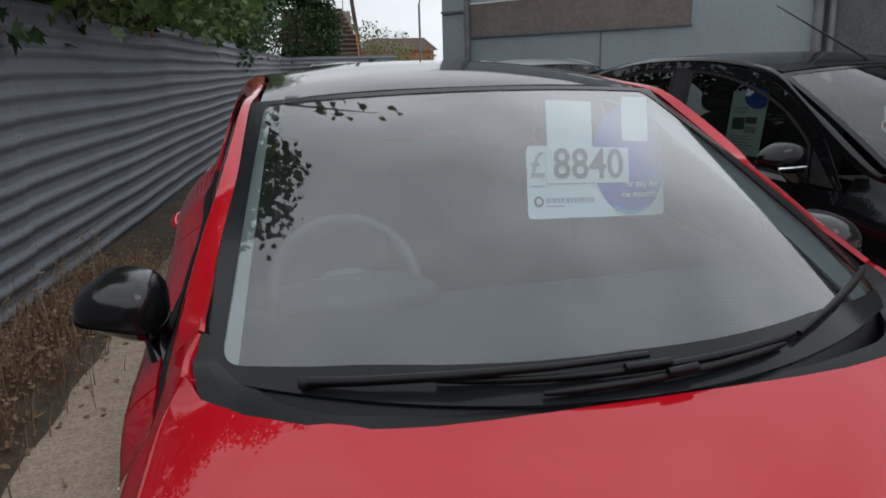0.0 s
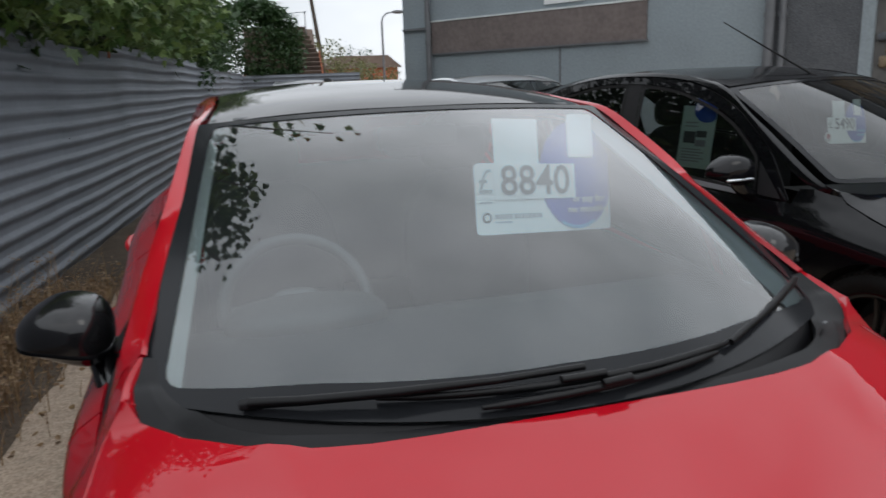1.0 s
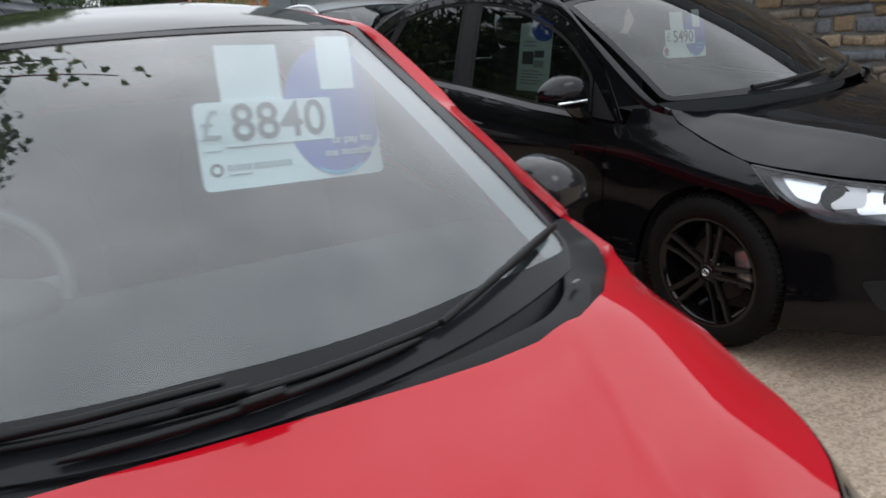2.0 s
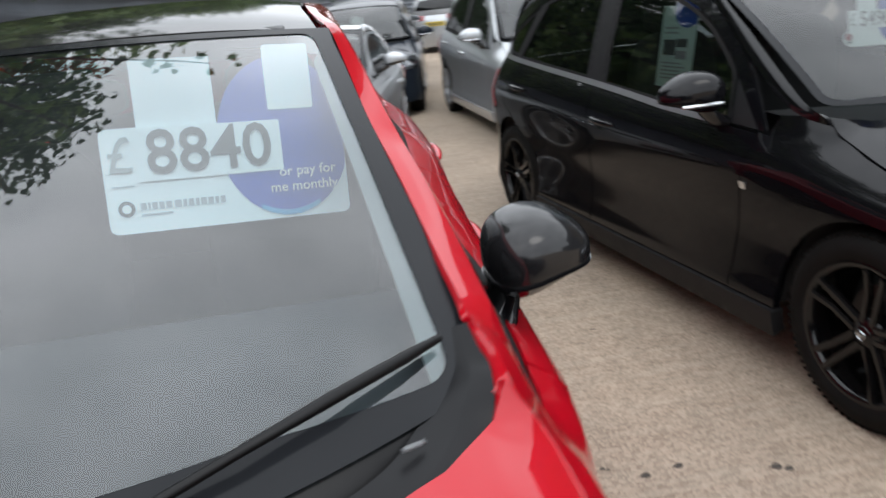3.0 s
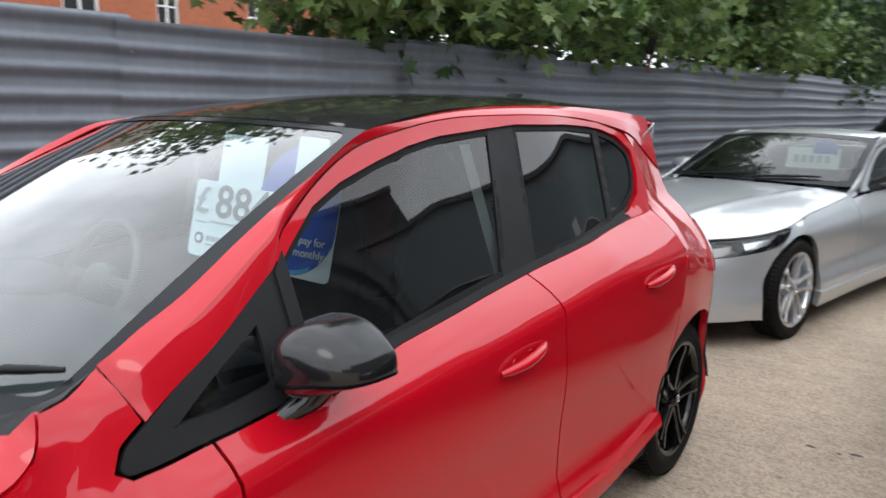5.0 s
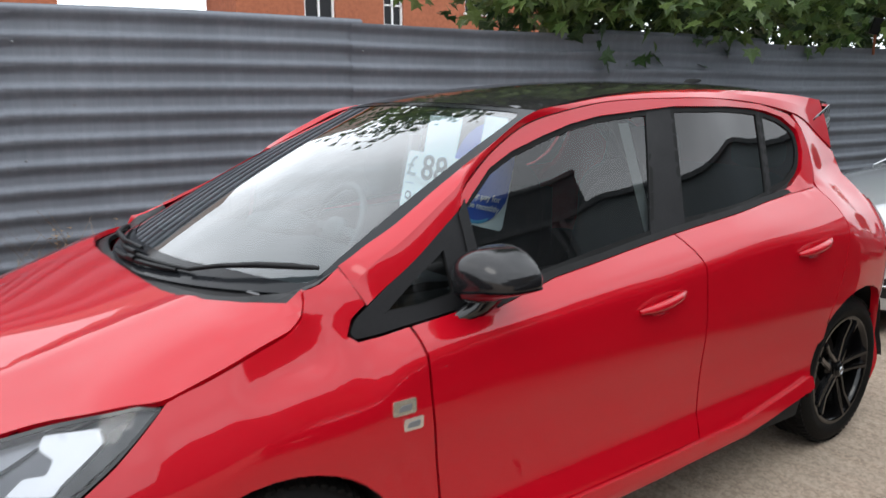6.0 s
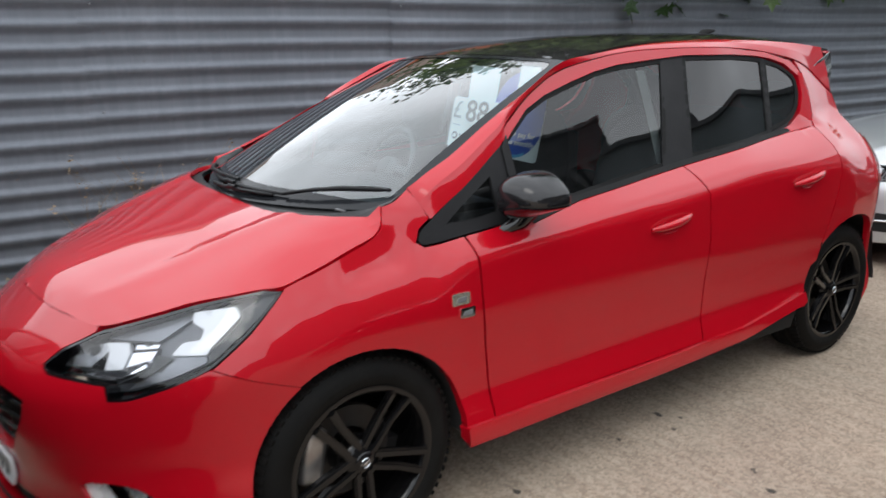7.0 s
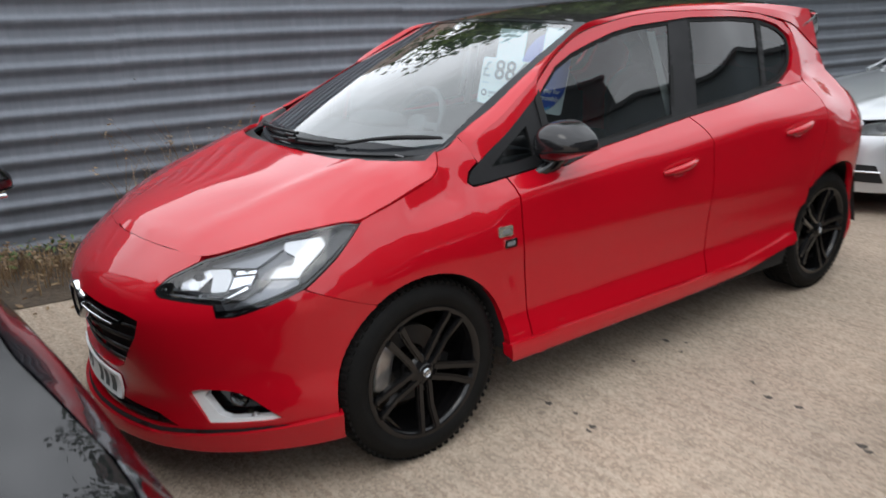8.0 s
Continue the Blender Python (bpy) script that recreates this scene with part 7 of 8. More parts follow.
fence = tagged(thing("corrugated_fence"), "tall weathered grey fence of horizontally corrugated steel sheets", "fence", kind="structure")
ys = [-7.8, -5.9, -3.95, -2.0, 0.03, 2.01, 4.05, 6.0, 8.2, 10.3, 12.4, 14.5, 16.4, 18.4, 20.5, 22.7, 25.0]
for i in range(len(ys) - 1):
    fence_panel(fence, ys[i] - 0.04, ys[i + 1] + 0.04, 1.90 + (0.02, 0.0, 0.03, -0.01)[i % 4] + (0.06 if 7 < i < 11 else 0.0), 0.004 * (i % 2))
    for z in (0.42, 1.10, 1.72):
        s = lathe([(0, 0.006), (0.006, 0.004), (0.008, 0.0)], 8)
        s.transform(pose(fence_x(ys[i] + 0.03) + 0.008, ys[i] + 0.03, z))
        part("screw", s, M_PIPE, fence)
for i in range(0, 17, 1):
    part("fence_post", box_bm(0.08, 0.08, 1.8, pose(fence_x(ys[i]) - 0.10, ys[i], 0.9), 0.006), M_PIPE, fence)

# the fence across the far end
cross = tagged(thing("far_fence"), "grey corrugated steel fence closing the far end of the yard", "fence", kind="structure")
for i in range(2):
    rows = []
    x0, x1 = 0.4 + i * 2.0, 2.45 + i * 2.0
    for j in range(2):
        x = (x0, x1)[j]
        row, z = [], 0.02
        while z < 1.86:
            ph = (z / 0.137) % 1.0
            row.append((x, 25.2 - 0.03 * (1 - smoothstep(0.0, 0.18, ph) + smoothstep(0.48, 0.92, ph)) - 0.004 * (i % 2), z))
            z += 0.0137
        rows.append(row)
    bm = grid_bm(rows)
    if sum(f.normal.y for f in bm.faces) > 0:
        bmesh.ops.reverse_faces(bm, faces=bm.faces[:])
    part("fence_panel", bm, M_FENCE, cross)

# ---------------------------------------------------------------- the grey building along the yard
BW = pose(5.48, 8.60, 0, 0, 0, math.degrees(math.atan2(0.853, -0.522)))     # local x along the wall, away from the start; y out of the wall is minus
wall = tagged(thing("building", BW), "long grey rendered building with boarded windows and flat roof", "building")


def wall_box(name, s0, s1, y0, y1, z0, z1, material, bevel=0.0, label=""):
    return part(name, box_bm(abs(s1 - s0), abs(y1 - y0), z1 - z0, pose((s0 + s1) / 2, (y0 + y1) / 2, (z0 + z1) / 2), bevel), material, wall, label, smooth=False)


# y > 0 in this frame faces the yard
wall_box("rendered_wall", -1.72, 4.85, -0.35, 0.0, 0, 4.3, M_RENDER)
wall_box("end_wall", 4.5, 4.85, -6.0, -0.36, 0, 4.3, M_RENDER)
wall_box("plinth", -1.7, 4.86, 0.0, 0.04, 0, 0.35, M_MORTAR)
wall_box("boarding", 0.02, 4.13, 0.0, 0.035, 1.94, 2.47, M_BOARD, 0.004, "brown boarded strip window")
wall_box("board_trim", 0.0, 4.15, 0.0, 0.045, 1.915, 1.94, M_PIPE)
wall_box("board_trim", 0.0, 4.15, 0.0, 0.045, 2.47, 2.495, M_PALETRIM)
wall_box("pale_sign", 1.05, 1.75, 0.0, 0.03, 2.56, 2.9, M_WHITE)
wall_box("render_joint", 1.46, 1.49, 0.0, 0.006, 0.36, 1.9, M_PIPE)
wall_box("cable_duct", 4.2, 4.84, 0.0, 0.04, 2.36, 2.40, M_PIPE)
wall_box("roof_edge", -12.6, 4.95, -0.4, 0.12, 4.3, 4.42, M_PIPE, 0.01)
wall_box("upper_storey", -12.4, -0.75, -4.0, -0.02, 4.43, 5.25, M_PEBBLE)
wall_box("upper_roof_edge", -12.5, -0.68, -4.1, 0.06, 5.25, 5.35, M_PIPE, 0.01)
for s, r in ((4.17, 0.05), (-1.68, 0.065), (-1.84, 0.04)):
    p = lathe([(r, 0.0), (r, 4.3)], 16, "z")
    p.transform(pose(s, 0.075, 0))
    pp = part("downpipe", p, M_PIPE, wall, "grey metal downpipe")
    for z in (0.9, 2.1, 3.3):
        c = lathe([(r + 0.012, z), (r + 0.012, z + 0.06)], 16, "z")
        c.transform(pose(s, 0.075, 0))
        part("pipe_collar", c, M_PIPE, pp)
wall_box("pebbledash_wall", -2.72, -1.72, -0.35, 0.02, 0, 4.3, M_PEBBLE)
wall_box("corner_post", -2.86, -2.72, -0.35, 0.05, 0, 4.3, M_RENDER)
wall_box("stone_backing", -7.0, -2.86, -0.35, -0.03, 0, 4.3, M_MORTAR)
wall_box("dark_end_wall", -12.5, -7.0, -0.35, -0.02, 0, 4.3, M_PEBBLE)
wall_box("low_end_wall", -20.0, -12.5, -0.35, -0.02, 0, 3.1, M_PEBBLE)
rng = random.Random(11)
z = 0.05
while z < 4.2:                                            # coursed rubble stones
    h = rng.uniform(0.11, 0.2)
    s = -2.88 - rng.uniform(0, 0.2)
    while s > -6.6:
        wd = rng.choice((rng.uniform(0.12, 0.24), rng.uniform(0.2, 0.58)))
        hh = h * rng.uniform(0.72, 1.06)
        b = box_bm(wd - 0.016, 0.09, hh - 0.012, pose(s - wd / 2, -0.03 + rng.uniform(-0.02, 0.028), z + h / 2 + rng.uniform(-0.02, 0.02), rng.uniform(-4, 4), rng.uniform(-4.5, 4.5), rng.uniform(-3, 3)), 0.03, 2)
        for v in b.verts:
            v.co += Vector((rng.uniform(-0.008, 0.008), rng.uniform(-0.006, 0.006), rng.uniform(-0.008, 0.008)))
        part("stone", b, rng.choice(M_STONES), wall)
        s -= wd
    z += h

# ---------------------------------------------------------------- houses and street furniture beyond the fences
def brick_house(name, m, length, depth, height, windows, label):
    h = tagged(thing(name, m), label, "house")
    cuts = [(x - w / 2, z, x + w / 2, z + hh) for x, z, w, hh in windows]
    holes = [[(a, b), (c, b), (c, d), (a, d)] for a, b, c, d in cuts]
    front = sheet([(0, 0), (length, 0), (length, height), (0, height)], lambda u, v: Vector((u, 0, v)), 1.2, holes, 0.0)
    if sum(f.normal.y for f in front.faces) > 0:
        bmesh.ops.reverse_faces(front, faces=front.faces[:])
        front.normal_update()
    rims(front, 0.2)
    part("front_wall", front, M_BRICK, h, "red brick wall", smooth=False)
    for x in (0.12, length - 0.12):
        part("side_wall", box_bm(0.24, depth, height, pose(x, depth / 2 + 0.2, height / 2)), M_BRICK, h, smooth=False)
    part("back_wall", box_bm(length, 0.24, height, pose(length / 2, depth + 0.3, height / 2)), M_BRICK, h, smooth=False)
    roof = bmesh.new()
    o = 0.3
    pts = [(-o, -o, height), (length + o, -o, height), (length + o, depth + o, height), (-o, depth + o, height), (0.6, depth / 2, height + 2.6), (length - 0.6, depth / 2, height + 2.6)]
    vs = [roof.verts.new(p) for p in pts]
    for f in ((0, 1, 5, 4), (2, 3, 4, 5), (1, 2, 5), (3, 0, 4), (3, 2, 1, 0)):
        roof.faces.new([vs[i] for i in f])
    part("roof", roof, M_TILE, h, smooth=False)
    for x, z, w, hh in windows:
        wn_ = thing_part("window", h, pose(x, 0.10, z))
        fr = bmesh.new()
        for cx, cz, sx, sz in ((0, 0.03, w, 0.06), (0, hh - 0.03, w, 0.06), (-w / 2 + 0.03, hh / 2, 0.06, hh), (w / 2 - 0.03, hh / 2, 0.06, hh), (0, hh / 2, 0.05, hh), (0, hh * 0.5, w, 0.04)):
            add_box(fr, sx, 0.07, sz, pose(cx, 0, cz))
        part("window_frame", fr, M_WHITE, wn_, "white window frame", smooth=False)
        part("pane", box_bm(w - 0.06, 0.01, hh - 0.06, pose(0, 0.02, hh / 2)), M_FRIT, wn_, smooth=False)
        part("window_sill", box_bm(w + 0.15, 0.2, 0.06, pose(0, -0.1, -0.03), 0.01), M_WHITE, wn_)
    return h


# facades that look towards +x: the local front is minus y, so turn by 90 degrees
brick_house("brick_house", pose(-16, 6.75, 0, 0, 0, 90), 12.0, 1.6, 6.2, [(2.29, 3.46, 0.9, 1.3), (4.58, 3.38, 0.66, 1.15), (7.5, 3.9, 0.75, 1.1), (2.6, 0.9, 1.1, 1.3), (7.9, 0.9, 1.1, 1.3)], "red brick house with white-framed windows beyond the fence")
brick_house("brick_house", pose(-16, -4.6, 0, 0, 0, 90), 7.4, 7.0, 6.2, [(5.3, 3.55, 1.0, 1.3), (2.0, 3.55, 1.0, 1.3), (2.0, 0.9, 1.1, 1.3)], "red brick house with white-framed windows beyond the fence")

gable = tagged(thing("tiled_house", pose(2.25, 27.8, 0)), "small house with a brown tiled roof slope behind the far fence", "house")
part("wall", box_bm(2.6, 5.0, 2.0, pose(-0.1, 2.5, 1.0)), M_BRICK, gable, smooth=False)
for i in range(11):                                       # lapped courses of the roof slope facing the yard
    z = 1.85 + i * 0.165
    part("tile_course", box_bm(2.75 - 0.085 * max(0, i - 4), 0.32, 0.035, pose(-0.15 - 0.02 * max(0, i - 4), -0.2 + i * 0.11, z + 0.02, -52), 0.006, 1), M_TILE, gable, smooth=False)
part("roof_board", box_bm(2.6, 2.0, 0.06, pose(-0.15, 0.42, 2.72, 56)), M_TILE, gable, smooth=False)
part("barge_board", box_bm(0.05, 1.3, 0.14, pose(1.24, -0.1, 2.15, 56)), M_BRICK, gable, smooth=False)
ae = tagged(thing("tv_aerial", pose(3.0, 27.6, 3.5)), "thin metal television aerial on the house roof", "aerial")
part("mast", tube([(0, 0, -0.2), (0, 0, 0.62)], 0.018, 8), M_PIPE, ae)
part("boom", tube([(-0.62, 0, 0.55), (0.08, 0, 0.6)], 0.012, 6), M_PIPE, ae)
for i in range(7):
    part("element", tube([(-0.55 + i * 0.09, -0.12, 0.56), (-0.55 + i * 0.09, 0.12, 0.56)], 0.006, 5), M_PIPE, ae)
pole = tagged(thing("telegraph_pole", pose(4.9, 38, 0)), "leaning dark wooden telegraph pole", "pole")
part("shaft", tube([(0.35, 0, 0), (0, 0, 3.4), (-0.3, 0, 6.0)], [0.13, 0.11, 0.09], 10), M_BARK, pole)
lamp_post = tagged(thing("street_lamp", pose(5.95, 28, 0)), "grey steel street lamp with a curved arm", "street lamp")
part("post", tube([(0, 0, 0), (0, 0, 1.2), (0, 0, 3.75)], [0.07, 0.05, 0.04], 10), M_PIPE, lamp_post)
part("arm", tube([(0, 0, 3.72), (0.05, 0, 3.92), (0.2, 0, 4.05), (0.5, 0, 4.10)], 0.03, 8), M_PIPE, lamp_post)
shell("lantern", (0.66, 0, 4.10), (0.24, 0.12, 0.07), 0.8, M_GREYTRIM, lamp_post, "grey lantern head")
far = tagged(thing("brick_house", pose(8.6, 46, 0)), "distant red brick house with a low roof", "house")
part("wall", box_bm(4.5, 5, 2.4, pose(0, 2.5, 1.2)), M_BRICK, far, smooth=False)
bm = prism([(-2.5, 0), (2.5, 0), (1.6, 0.75), (-1.6, 0.75)], 5.4, pose(0, -0.2, 2.4))
part("roof", bm, M_TILE, far, smooth=False)


# ---------------------------------------------------------------- trees, bushes and weeds
LEAF_V = np.array([(0, 0, 0), (0.22, 0.10, 0.02), (0.52, 0.05, 0.03), (0.34, 0.28, 0.03), (0.50, 0.58, 0.02), (0.22, 0.52, 0.0), (0, 1.0, -0.10),
                   (-0.22, 0.52, 0.0), (-0.50, 0.58, 0.02), (-0.34, 0.28, 0.03), (-0.52, 0.05, 0.03), (-0.22, 0.10, 0.02), (0, 0.38, -0.05)])
LEAF_F = [(12, i, (i + 1) % 12) for i in range(12)]
OVAL_V = np.array([(0, 0, 0), (0.26, 0.3, 0.03), (0.2, 0.7, 0.02), (0, 1, -0.05), (-0.2, 0.7, 0.02), (-0.26, 0.3, 0.03), (0, 0.5, -0.04)])
OVAL_F = [(6, i, (i + 1) % 6) for i in range(6)]


def leaves(name, spots, size, material, parent, label="", maple=True, droop=0.6, seed=1, flat=0.5):
    """One mesh of many leaves at the given places, each turned and sized at random."""
    r = np.random.RandomState(seed)
    V, F = (LEAF_V, LEAF_F) if maple else (OVAL_V, OVAL_F)
    verts, faces, k = [], [], 0
    for p in spots:
        yaw = r.uniform(0, 2 * math.pi)
        pitch = -droop + r.normal(0, flat)
        s = size * r.uniform(0.65, 1.25)
        m = np.array(Euler((pitch, r.normal(0, 0.45), yaw)).to_matrix())
        verts.append((V * s) @ m.T + np.array(p))
        faces += [tuple(i + k for i in f) for f in F]
        k += len(V)
    me = bpy.data.meshes.new(name)
    me.from_pydata(np.concatenate(verts).tolist(), [], faces)
    me.materials.append(material)
    ob = new(name, me)
    ob.parent = parent
    if label:
        ob["label"] = label
    return ob


def clump_spots(clumps, per, seed):
    """Places scattered in soft clumps: (x, y, z, radius across, radius up)."""
    r = np.random.RandomState(seed)
    out = []
    for x, y, z, a, b in clumps:
        n = int(per * a * a * b * 8)
        d = r.normal(0, 0.55, (max(n, 8), 3))
        d = d[np.linalg.norm(d, axis=1) < 1.1]
        out += (d * np.array((a, a, b)) + np.array((x, y, z))).tolist()
    return out


def limb(parent, name, pts, r0, r1):
    p = curve_pts(pts, 14)
    part(name, tube(p, [r0 + (r1 - r0) * i / 14 for i in range(15)], 8), M_BARK, parent)


maple = tagged(thing("maple_tree", pose(0, 0, 0)), "leafy green maple tree overhanging the fence", "tree")
limb(maple, "trunk", [(-3.7, 5.6, 0), (-3.6, 5.5, 2.0), (-3.35, 5.3, 5.0), (-3.2, 5.1, 9.0)], 0.22, 0.05)
rng = random.Random(21)
clumps = []
for i, (tip, r) in enumerate((((-1.55, 3.9, 2.45), 0.05), ((-2.2, 5.6, 7.2), 0.05), ((-1.5, 6.2, 2.4), 0.05), ((-1.2, 8.2, 2.6), 0.05), ((-2.6, 4.6, 6.2), 0.05), ((-2.0, 6.4, 7.4), 0.05), ((-3.2, 2.4, 3.0), 0.04), ((-3.0, 8.6, 3.6), 0.05), ((-1.0, 10.3, 2.8), 0.05))):
    t = Vector(tip)
    a = Vector((-3.45, 5.35, max(2.3 + 0.25 * (i % 4), t.z - 3.2)))
    mid = a.lerp(t, 0.5) + Vector((0, 0, 0.55))
    limb(maple, "limb", [tuple(a), tuple(mid), tuple(t)], r, 0.012)
    for k in range(5):
        c = a.lerp(t, 0.35 + 0.16 * k) + Vector((rng.uniform(-0.3, 0.3), rng.uniform(-0.5, 0.5), rng.uniform(-0.1, 0.5) + 0.35 * math.sin(math.pi * (0.35 + 0.16 * k))))
        clumps.append((*c, rng.uniform(0.3, 0.55), rng.uniform(0.25, 0.4)))
for i in range(20):                                       # leaves hanging over the top of the fence
    y = 3.3 + i * 0.38 + rng.uniform(-0.15, 0.15)
    clumps.append((fence_x(y) + rng.uniform(0.0, 0.45), y, 2.18 + 0.18 * math.sin(i * 1.9) + rng.uniform(-0.05, 0.12), 0.36, 0.24))
for i in range(44):
    clumps.append((rng.uniform(-4.4, -2.3), rng.uniform(2.6, 10.5), rng.uniform(2.4, 4.6), rng.uniform(0.5, 0.8), rng.uniform(0.35, 0.6)))
for i in range(60):                                       # the near overhang, low and thick
    y = rng.uniform(3.1, 8.0)
    x = rng.uniform(-0.5, 0.7)
    clumps.append((fence_x(y) + x, y, 2.02 + 0.25 * abs(x) + rng.uniform(0.0, 0.75), rng.uniform(0.3, 0.42), rng.uniform(0.22, 0.32)))
for tip in ((0.12, 4.25, 5.0), (-0.35, 4.8, 5.05), (-1.1, 3.4, 4.95), (-2.05, 3.5, 4.9)):      # high boughs reaching out over the cars
    t, a = Vector(tip), Vector((-3.3, 5.25, 4.3))
    limb(maple, "limb", [tuple(a), tuple(a.lerp(t, 0.5) + Vector((0, 0, 0.3))), tip], 0.03, 0.008)
    for k in range(7):
        c = a.lerp(t, 0.40 + 0.10 * k) + Vector((rng.uniform(-0.12, 0.12), rng.uniform(-0.1, 0.3), 0.3 * math.sin(math.pi * (0.40 + 0.10 * k)) + rng.uniform(-0.08, 0.08)))
        clumps.append((*c, rng.uniform(0.16, 0.26), rng.uniform(0.12, 0.18)))
leaves("crown", clump_spots(clumps, 170, 3), 0.13, M_LEAF, maple, "broad lobed green leaves", seed=4)
# inner leaves: the crown's shade is put into a darker green
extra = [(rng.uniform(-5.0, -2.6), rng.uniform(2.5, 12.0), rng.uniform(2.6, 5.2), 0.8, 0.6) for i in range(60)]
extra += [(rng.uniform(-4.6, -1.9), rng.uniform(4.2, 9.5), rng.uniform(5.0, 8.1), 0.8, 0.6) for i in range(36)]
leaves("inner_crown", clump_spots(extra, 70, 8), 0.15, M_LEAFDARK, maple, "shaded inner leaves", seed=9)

# leaves behind the fence, their shade also painted as dark green
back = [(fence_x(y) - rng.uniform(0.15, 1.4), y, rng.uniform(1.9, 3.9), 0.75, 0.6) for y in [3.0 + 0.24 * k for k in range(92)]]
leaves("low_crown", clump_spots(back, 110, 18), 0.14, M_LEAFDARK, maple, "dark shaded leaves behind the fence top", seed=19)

bush = tagged(thing("evergreen_bush"), "large rounded dark green bush over the end of the fence", "bush")
limb(bush, "trunk", [(1.1, 26.1, 0), (1.1, 26.1, 1.4), (1.2, 26.0, 3.0)], 0.12, 0.04)
cl = []
for i in range(170):
    a, e = rng.uniform(0, 6.28), rng.uniform(-1.2, 1.5)
    cl.append((1.02 + 1.5 * math.cos(a) * math.cos(e), 26.0 + 0.6 * math.sin(a) * math.cos(e), 2.75 + 1.4 * math.sin(e), 0.40, 0.34))
leaves("crown", clump_spots(cl, 300, 5), 0.13, M_LEAFDARK, bush, "dense dark green foliage", maple=False, seed=6)
hedge = tagged(thing("hedge_tree"), "leafy green tree beside the fence", "tree")
limb(hedge, "trunk", [(-2.4, 12.6, 0), (-2.3, 12.6, 2.0), (-2.2, 12.4, 4.2)], 0.14, 0.05)
cl = [(rng.uniform(-2.9, -0.6), rng.uniform(9.5, 15.5), rng.uniform(2.2, 4.3), rng.uniform(0.45, 0.7), rng.uniform(0.4, 0.6)) for i in range(80)]
leaves("crown", clump_spots(cl, 150, 7), 0.12, M_LEAF, hedge, "green leaves", seed=12)
for k, (x, y, h, w) in enumerate(((5.2, 34, 2.2, 2.2), (7.0, 36, 1.9, 2.0), (10.5, 60, 3.0, 2.4), (3.6, 31, 1.7, 1.4))):
    t = tagged(thing("distant_tree"), "pale green tree far beyond the yard", "tree")
    limb(t, "trunk", [(x, y, 0), (x, y, h * 0.6), (x + 0.1, y, h)], 0.12, 0.05)
    cl = [(x + rng.gauss(0, w * 0.35), y + rng.gauss(0, 0.6), h + rng.gauss(0, 0.55), 0.5, 0.45) for i in range(16)]
    leaves("crown", clump_spots(cl, 90, 30 + k), 0.16, M_LEAFPALE if k != 2 else M_LEAFDARK, t, maple=False, seed=40 + k)


def tuft(name, x, y, n, h, material, label, spread=0.12, seed=0, z=0.03):
    """A tuft of thin bent stalks with seed heads."""
    r = random.Random(seed)
    bm = bmesh.new()
    for i in range(n):
        bx, by = x + r.gauss(0, spread), y + r.gauss(0, spread)
        a, l = r.uniform(0, 6.28), h * r.uniform(0.45, 1.1)
        ox, oy = math.cos(a) * l * 0.35, math.sin(a) * l * 0.35
        prev = None
        wd = r.uniform(0.0016, 0.0032)
        for k in range(5):
            t = k / 4
            c = Vector((bx + ox * t * t, by + oy * t * t, z + l * t * (1 - 0.22 * t)))
            s = Vector((-math.sin(a), math.cos(a), 0)) * wd * (1.3 - t) + Vector((0, 0, 0.0005))
            cur = (bm.verts.new(c - s), bm.verts.new(c + s))
            if prev:
                bm.faces.new((prev[0], prev[1], cur[1], cur[0]))
            prev = cur
        if r.random() < 0.4:
            for q in range(5):
                c2 = c + Vector((r.gauss(0, 0.012), r.gauss(0, 0.012), r.uniform(-0.06, 0.02)))
                d = Vector((r.gauss(0, 0.01), r.gauss(0, 0.01), 0.012))
                bm.faces.new([bm.verts.new(c2), bm.verts.new(c2 + d), bm.verts.new(c2 + Vector((d.y, -d.x, 0.006)))])
    return tagged(part(name, bm, material, smooth=False), label, "weeds", kind="stuff")


for i, (y, h, n) in enumerate(((0.05, 0.95, 46), (0.35, 1.0, 60), (0.62, 0.9, 34), (1.3, 0.5, 30), (2.1, 0.5, 50), (2.6, 0.55, 60), (3.1, 0.5, 60), (3.7, 0.45, 60), (4.4, 0.5, 50))):
    tuft("dry_weeds", fence_x(y) + 0.13 + (0.12 if y > 2 else 0), y, n, h, M_DRYGRASS, "tall dry brown weeds against the fence", 0.13, seed=i)
for i in range(26):
    y = -1.3 + i * 0.24
    tuft("dry_grass_mat", fence_x(y) + 0.30 + 0.14 * math.sin(i * 2.3), y, 170, 0.20, M_DRYGRASS, "matted dry brown grass on the verge", 0.15, seed=100 + i, z=0.02)
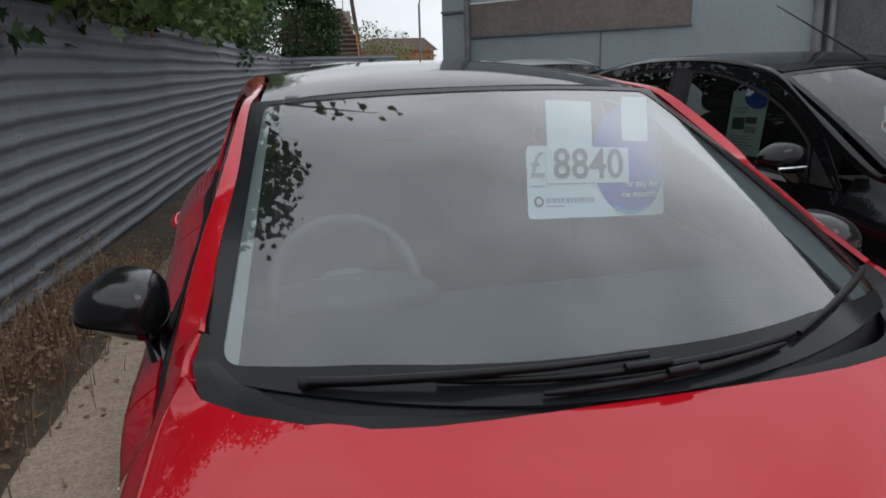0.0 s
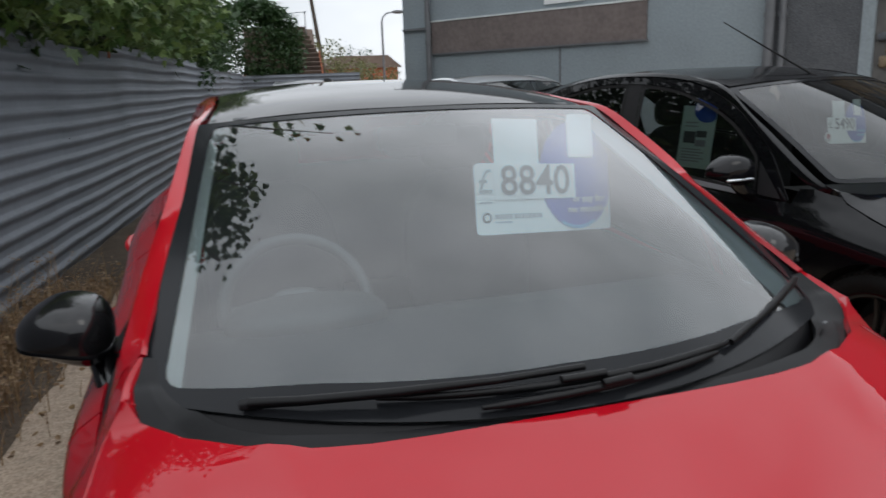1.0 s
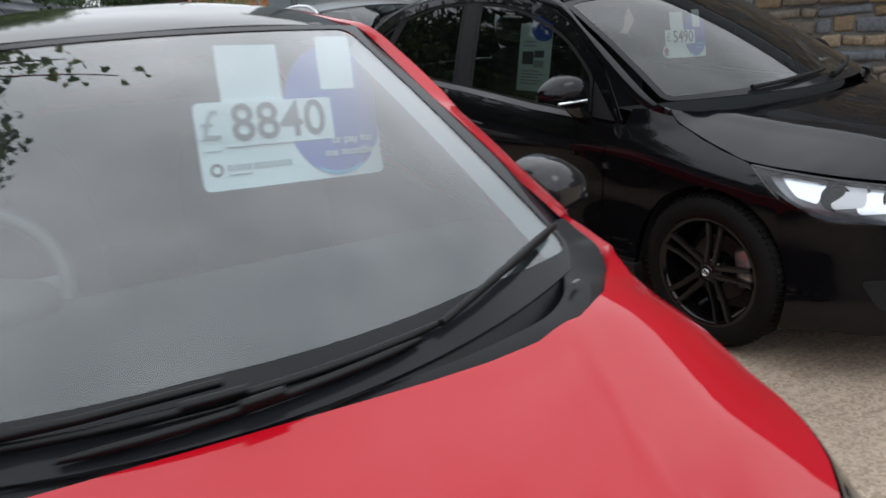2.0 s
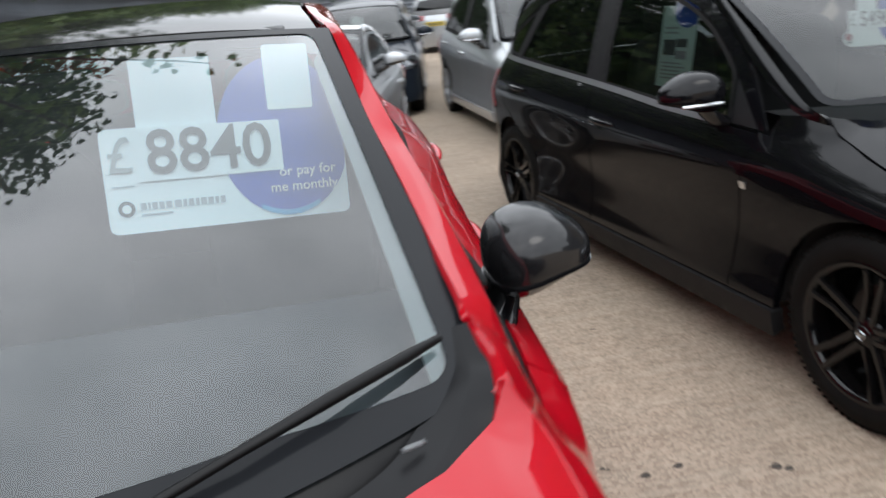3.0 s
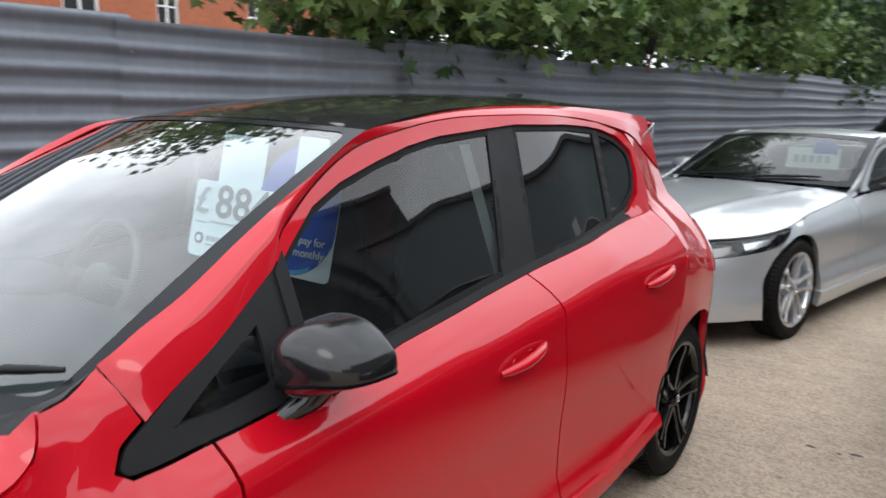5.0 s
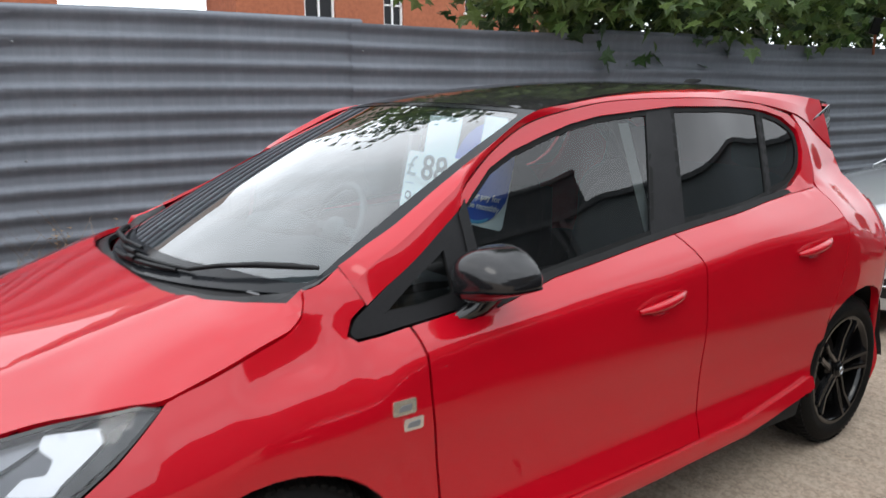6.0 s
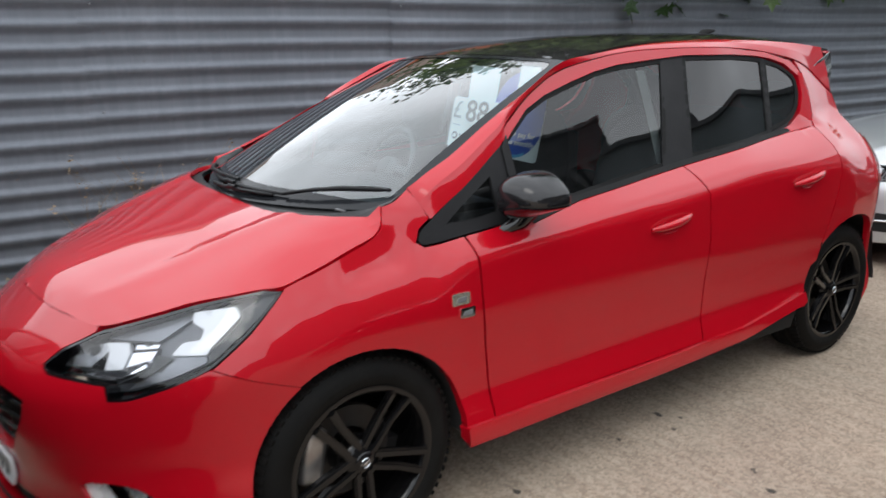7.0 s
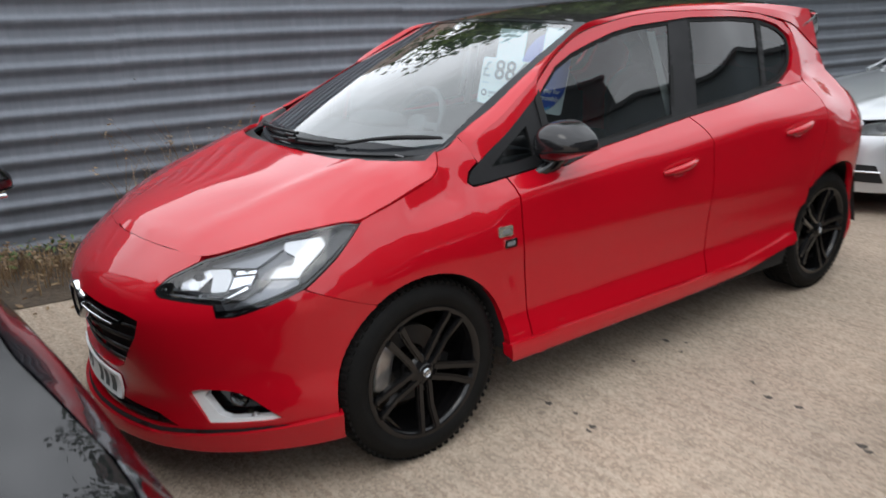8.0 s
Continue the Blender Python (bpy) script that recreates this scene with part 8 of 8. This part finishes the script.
for i, y in enumerate((-1.1, -0.85, -0.62, -0.4, 1.9, 2.9)):
    t = tagged(thing("green_weed"), "low green leafy weed on the soil", "weeds")
    sp = [(fence_x(y) + 0.12 + rng.gauss(0, 0.07), y + rng.gauss(0, 0.09), 0.05 + rng.random() * 0.14) for _ in range(26)]
    tagged(leaves("leaf_mass", sp, 0.05, M_LEAF, t, maple=False, seed=70 + i), kind="stuff")
rr = np.random.RandomState(77)
sp = []
for i in range(420):
    y = rr.uniform(-2.5, 6.0)
    x = edge_x(y) - abs(rr.normal(0, 0.28)) if rr.rand() < 0.85 else edge_x(y) + rr.uniform(0, 0.25)
    sp.append((max(x, fence_x(y) + 0.03), y, 0.05 if x < edge_x(y) else 0.01))
litter = tagged(thing("leaf_litter"), "scattered dry leaves on the soil", "leaf litter", kind="stuff")
leaves("dead_leaves", sp, 0.045, M_DRYGRASS, litter, maple=False, droop=0.0, seed=78, flat=0.25)
lit = tagged(thing("security_light", pose(fence_x(7.7) + 0.02, 7.7, 1.92)), "small black and white security light on the fence top", "light")
part("bracket", tube([(0, 0, -0.1), (0, 0, 0.1)], 0.012, 8), M_BRICK, lit)
part("body", box_bm(0.09, 0.10, 0.16, pose(0, 0, 0.18, 0, 15, 30), 0.012), M_PLASTIC, lit)
part("lamp_front", box_bm(0.012, 0.09, 0.12, pose(0.05, 0.03, 0.19, 0, 15, 30), 0.004), M_WHITE, lit)


# dark drips on the concrete
rng = random.Random(91)
for x, y, r in STAINS:
    for k in range(rng.randint(1, 3)):
        cx, cy, rr = x + rng.gauss(0, 0.05), y + rng.gauss(0, 0.035), r * rng.uniform(0.45, 1.0)
        bm = bmesh.new()
        ph = rng.uniform(0, 6)
        vs = [bm.verts.new((cx + rr * 1.3 * (1 + 0.25 * math.sin(3 * q + ph) + 0.15 * math.sin(7 * q)) * math.cos(q), cy + rr * 0.8 * (1 + 0.3 * math.sin(2 * q + ph)) * math.sin(q), 0.0015)) for q in [2 * math.pi * j / 20 for j in range(20)]]
        bm.faces.new(vs)
        tagged(part("oil_stain", bm, M_OIL, smooth=False), "small dark oil drip on the concrete", "stain", kind="structure")
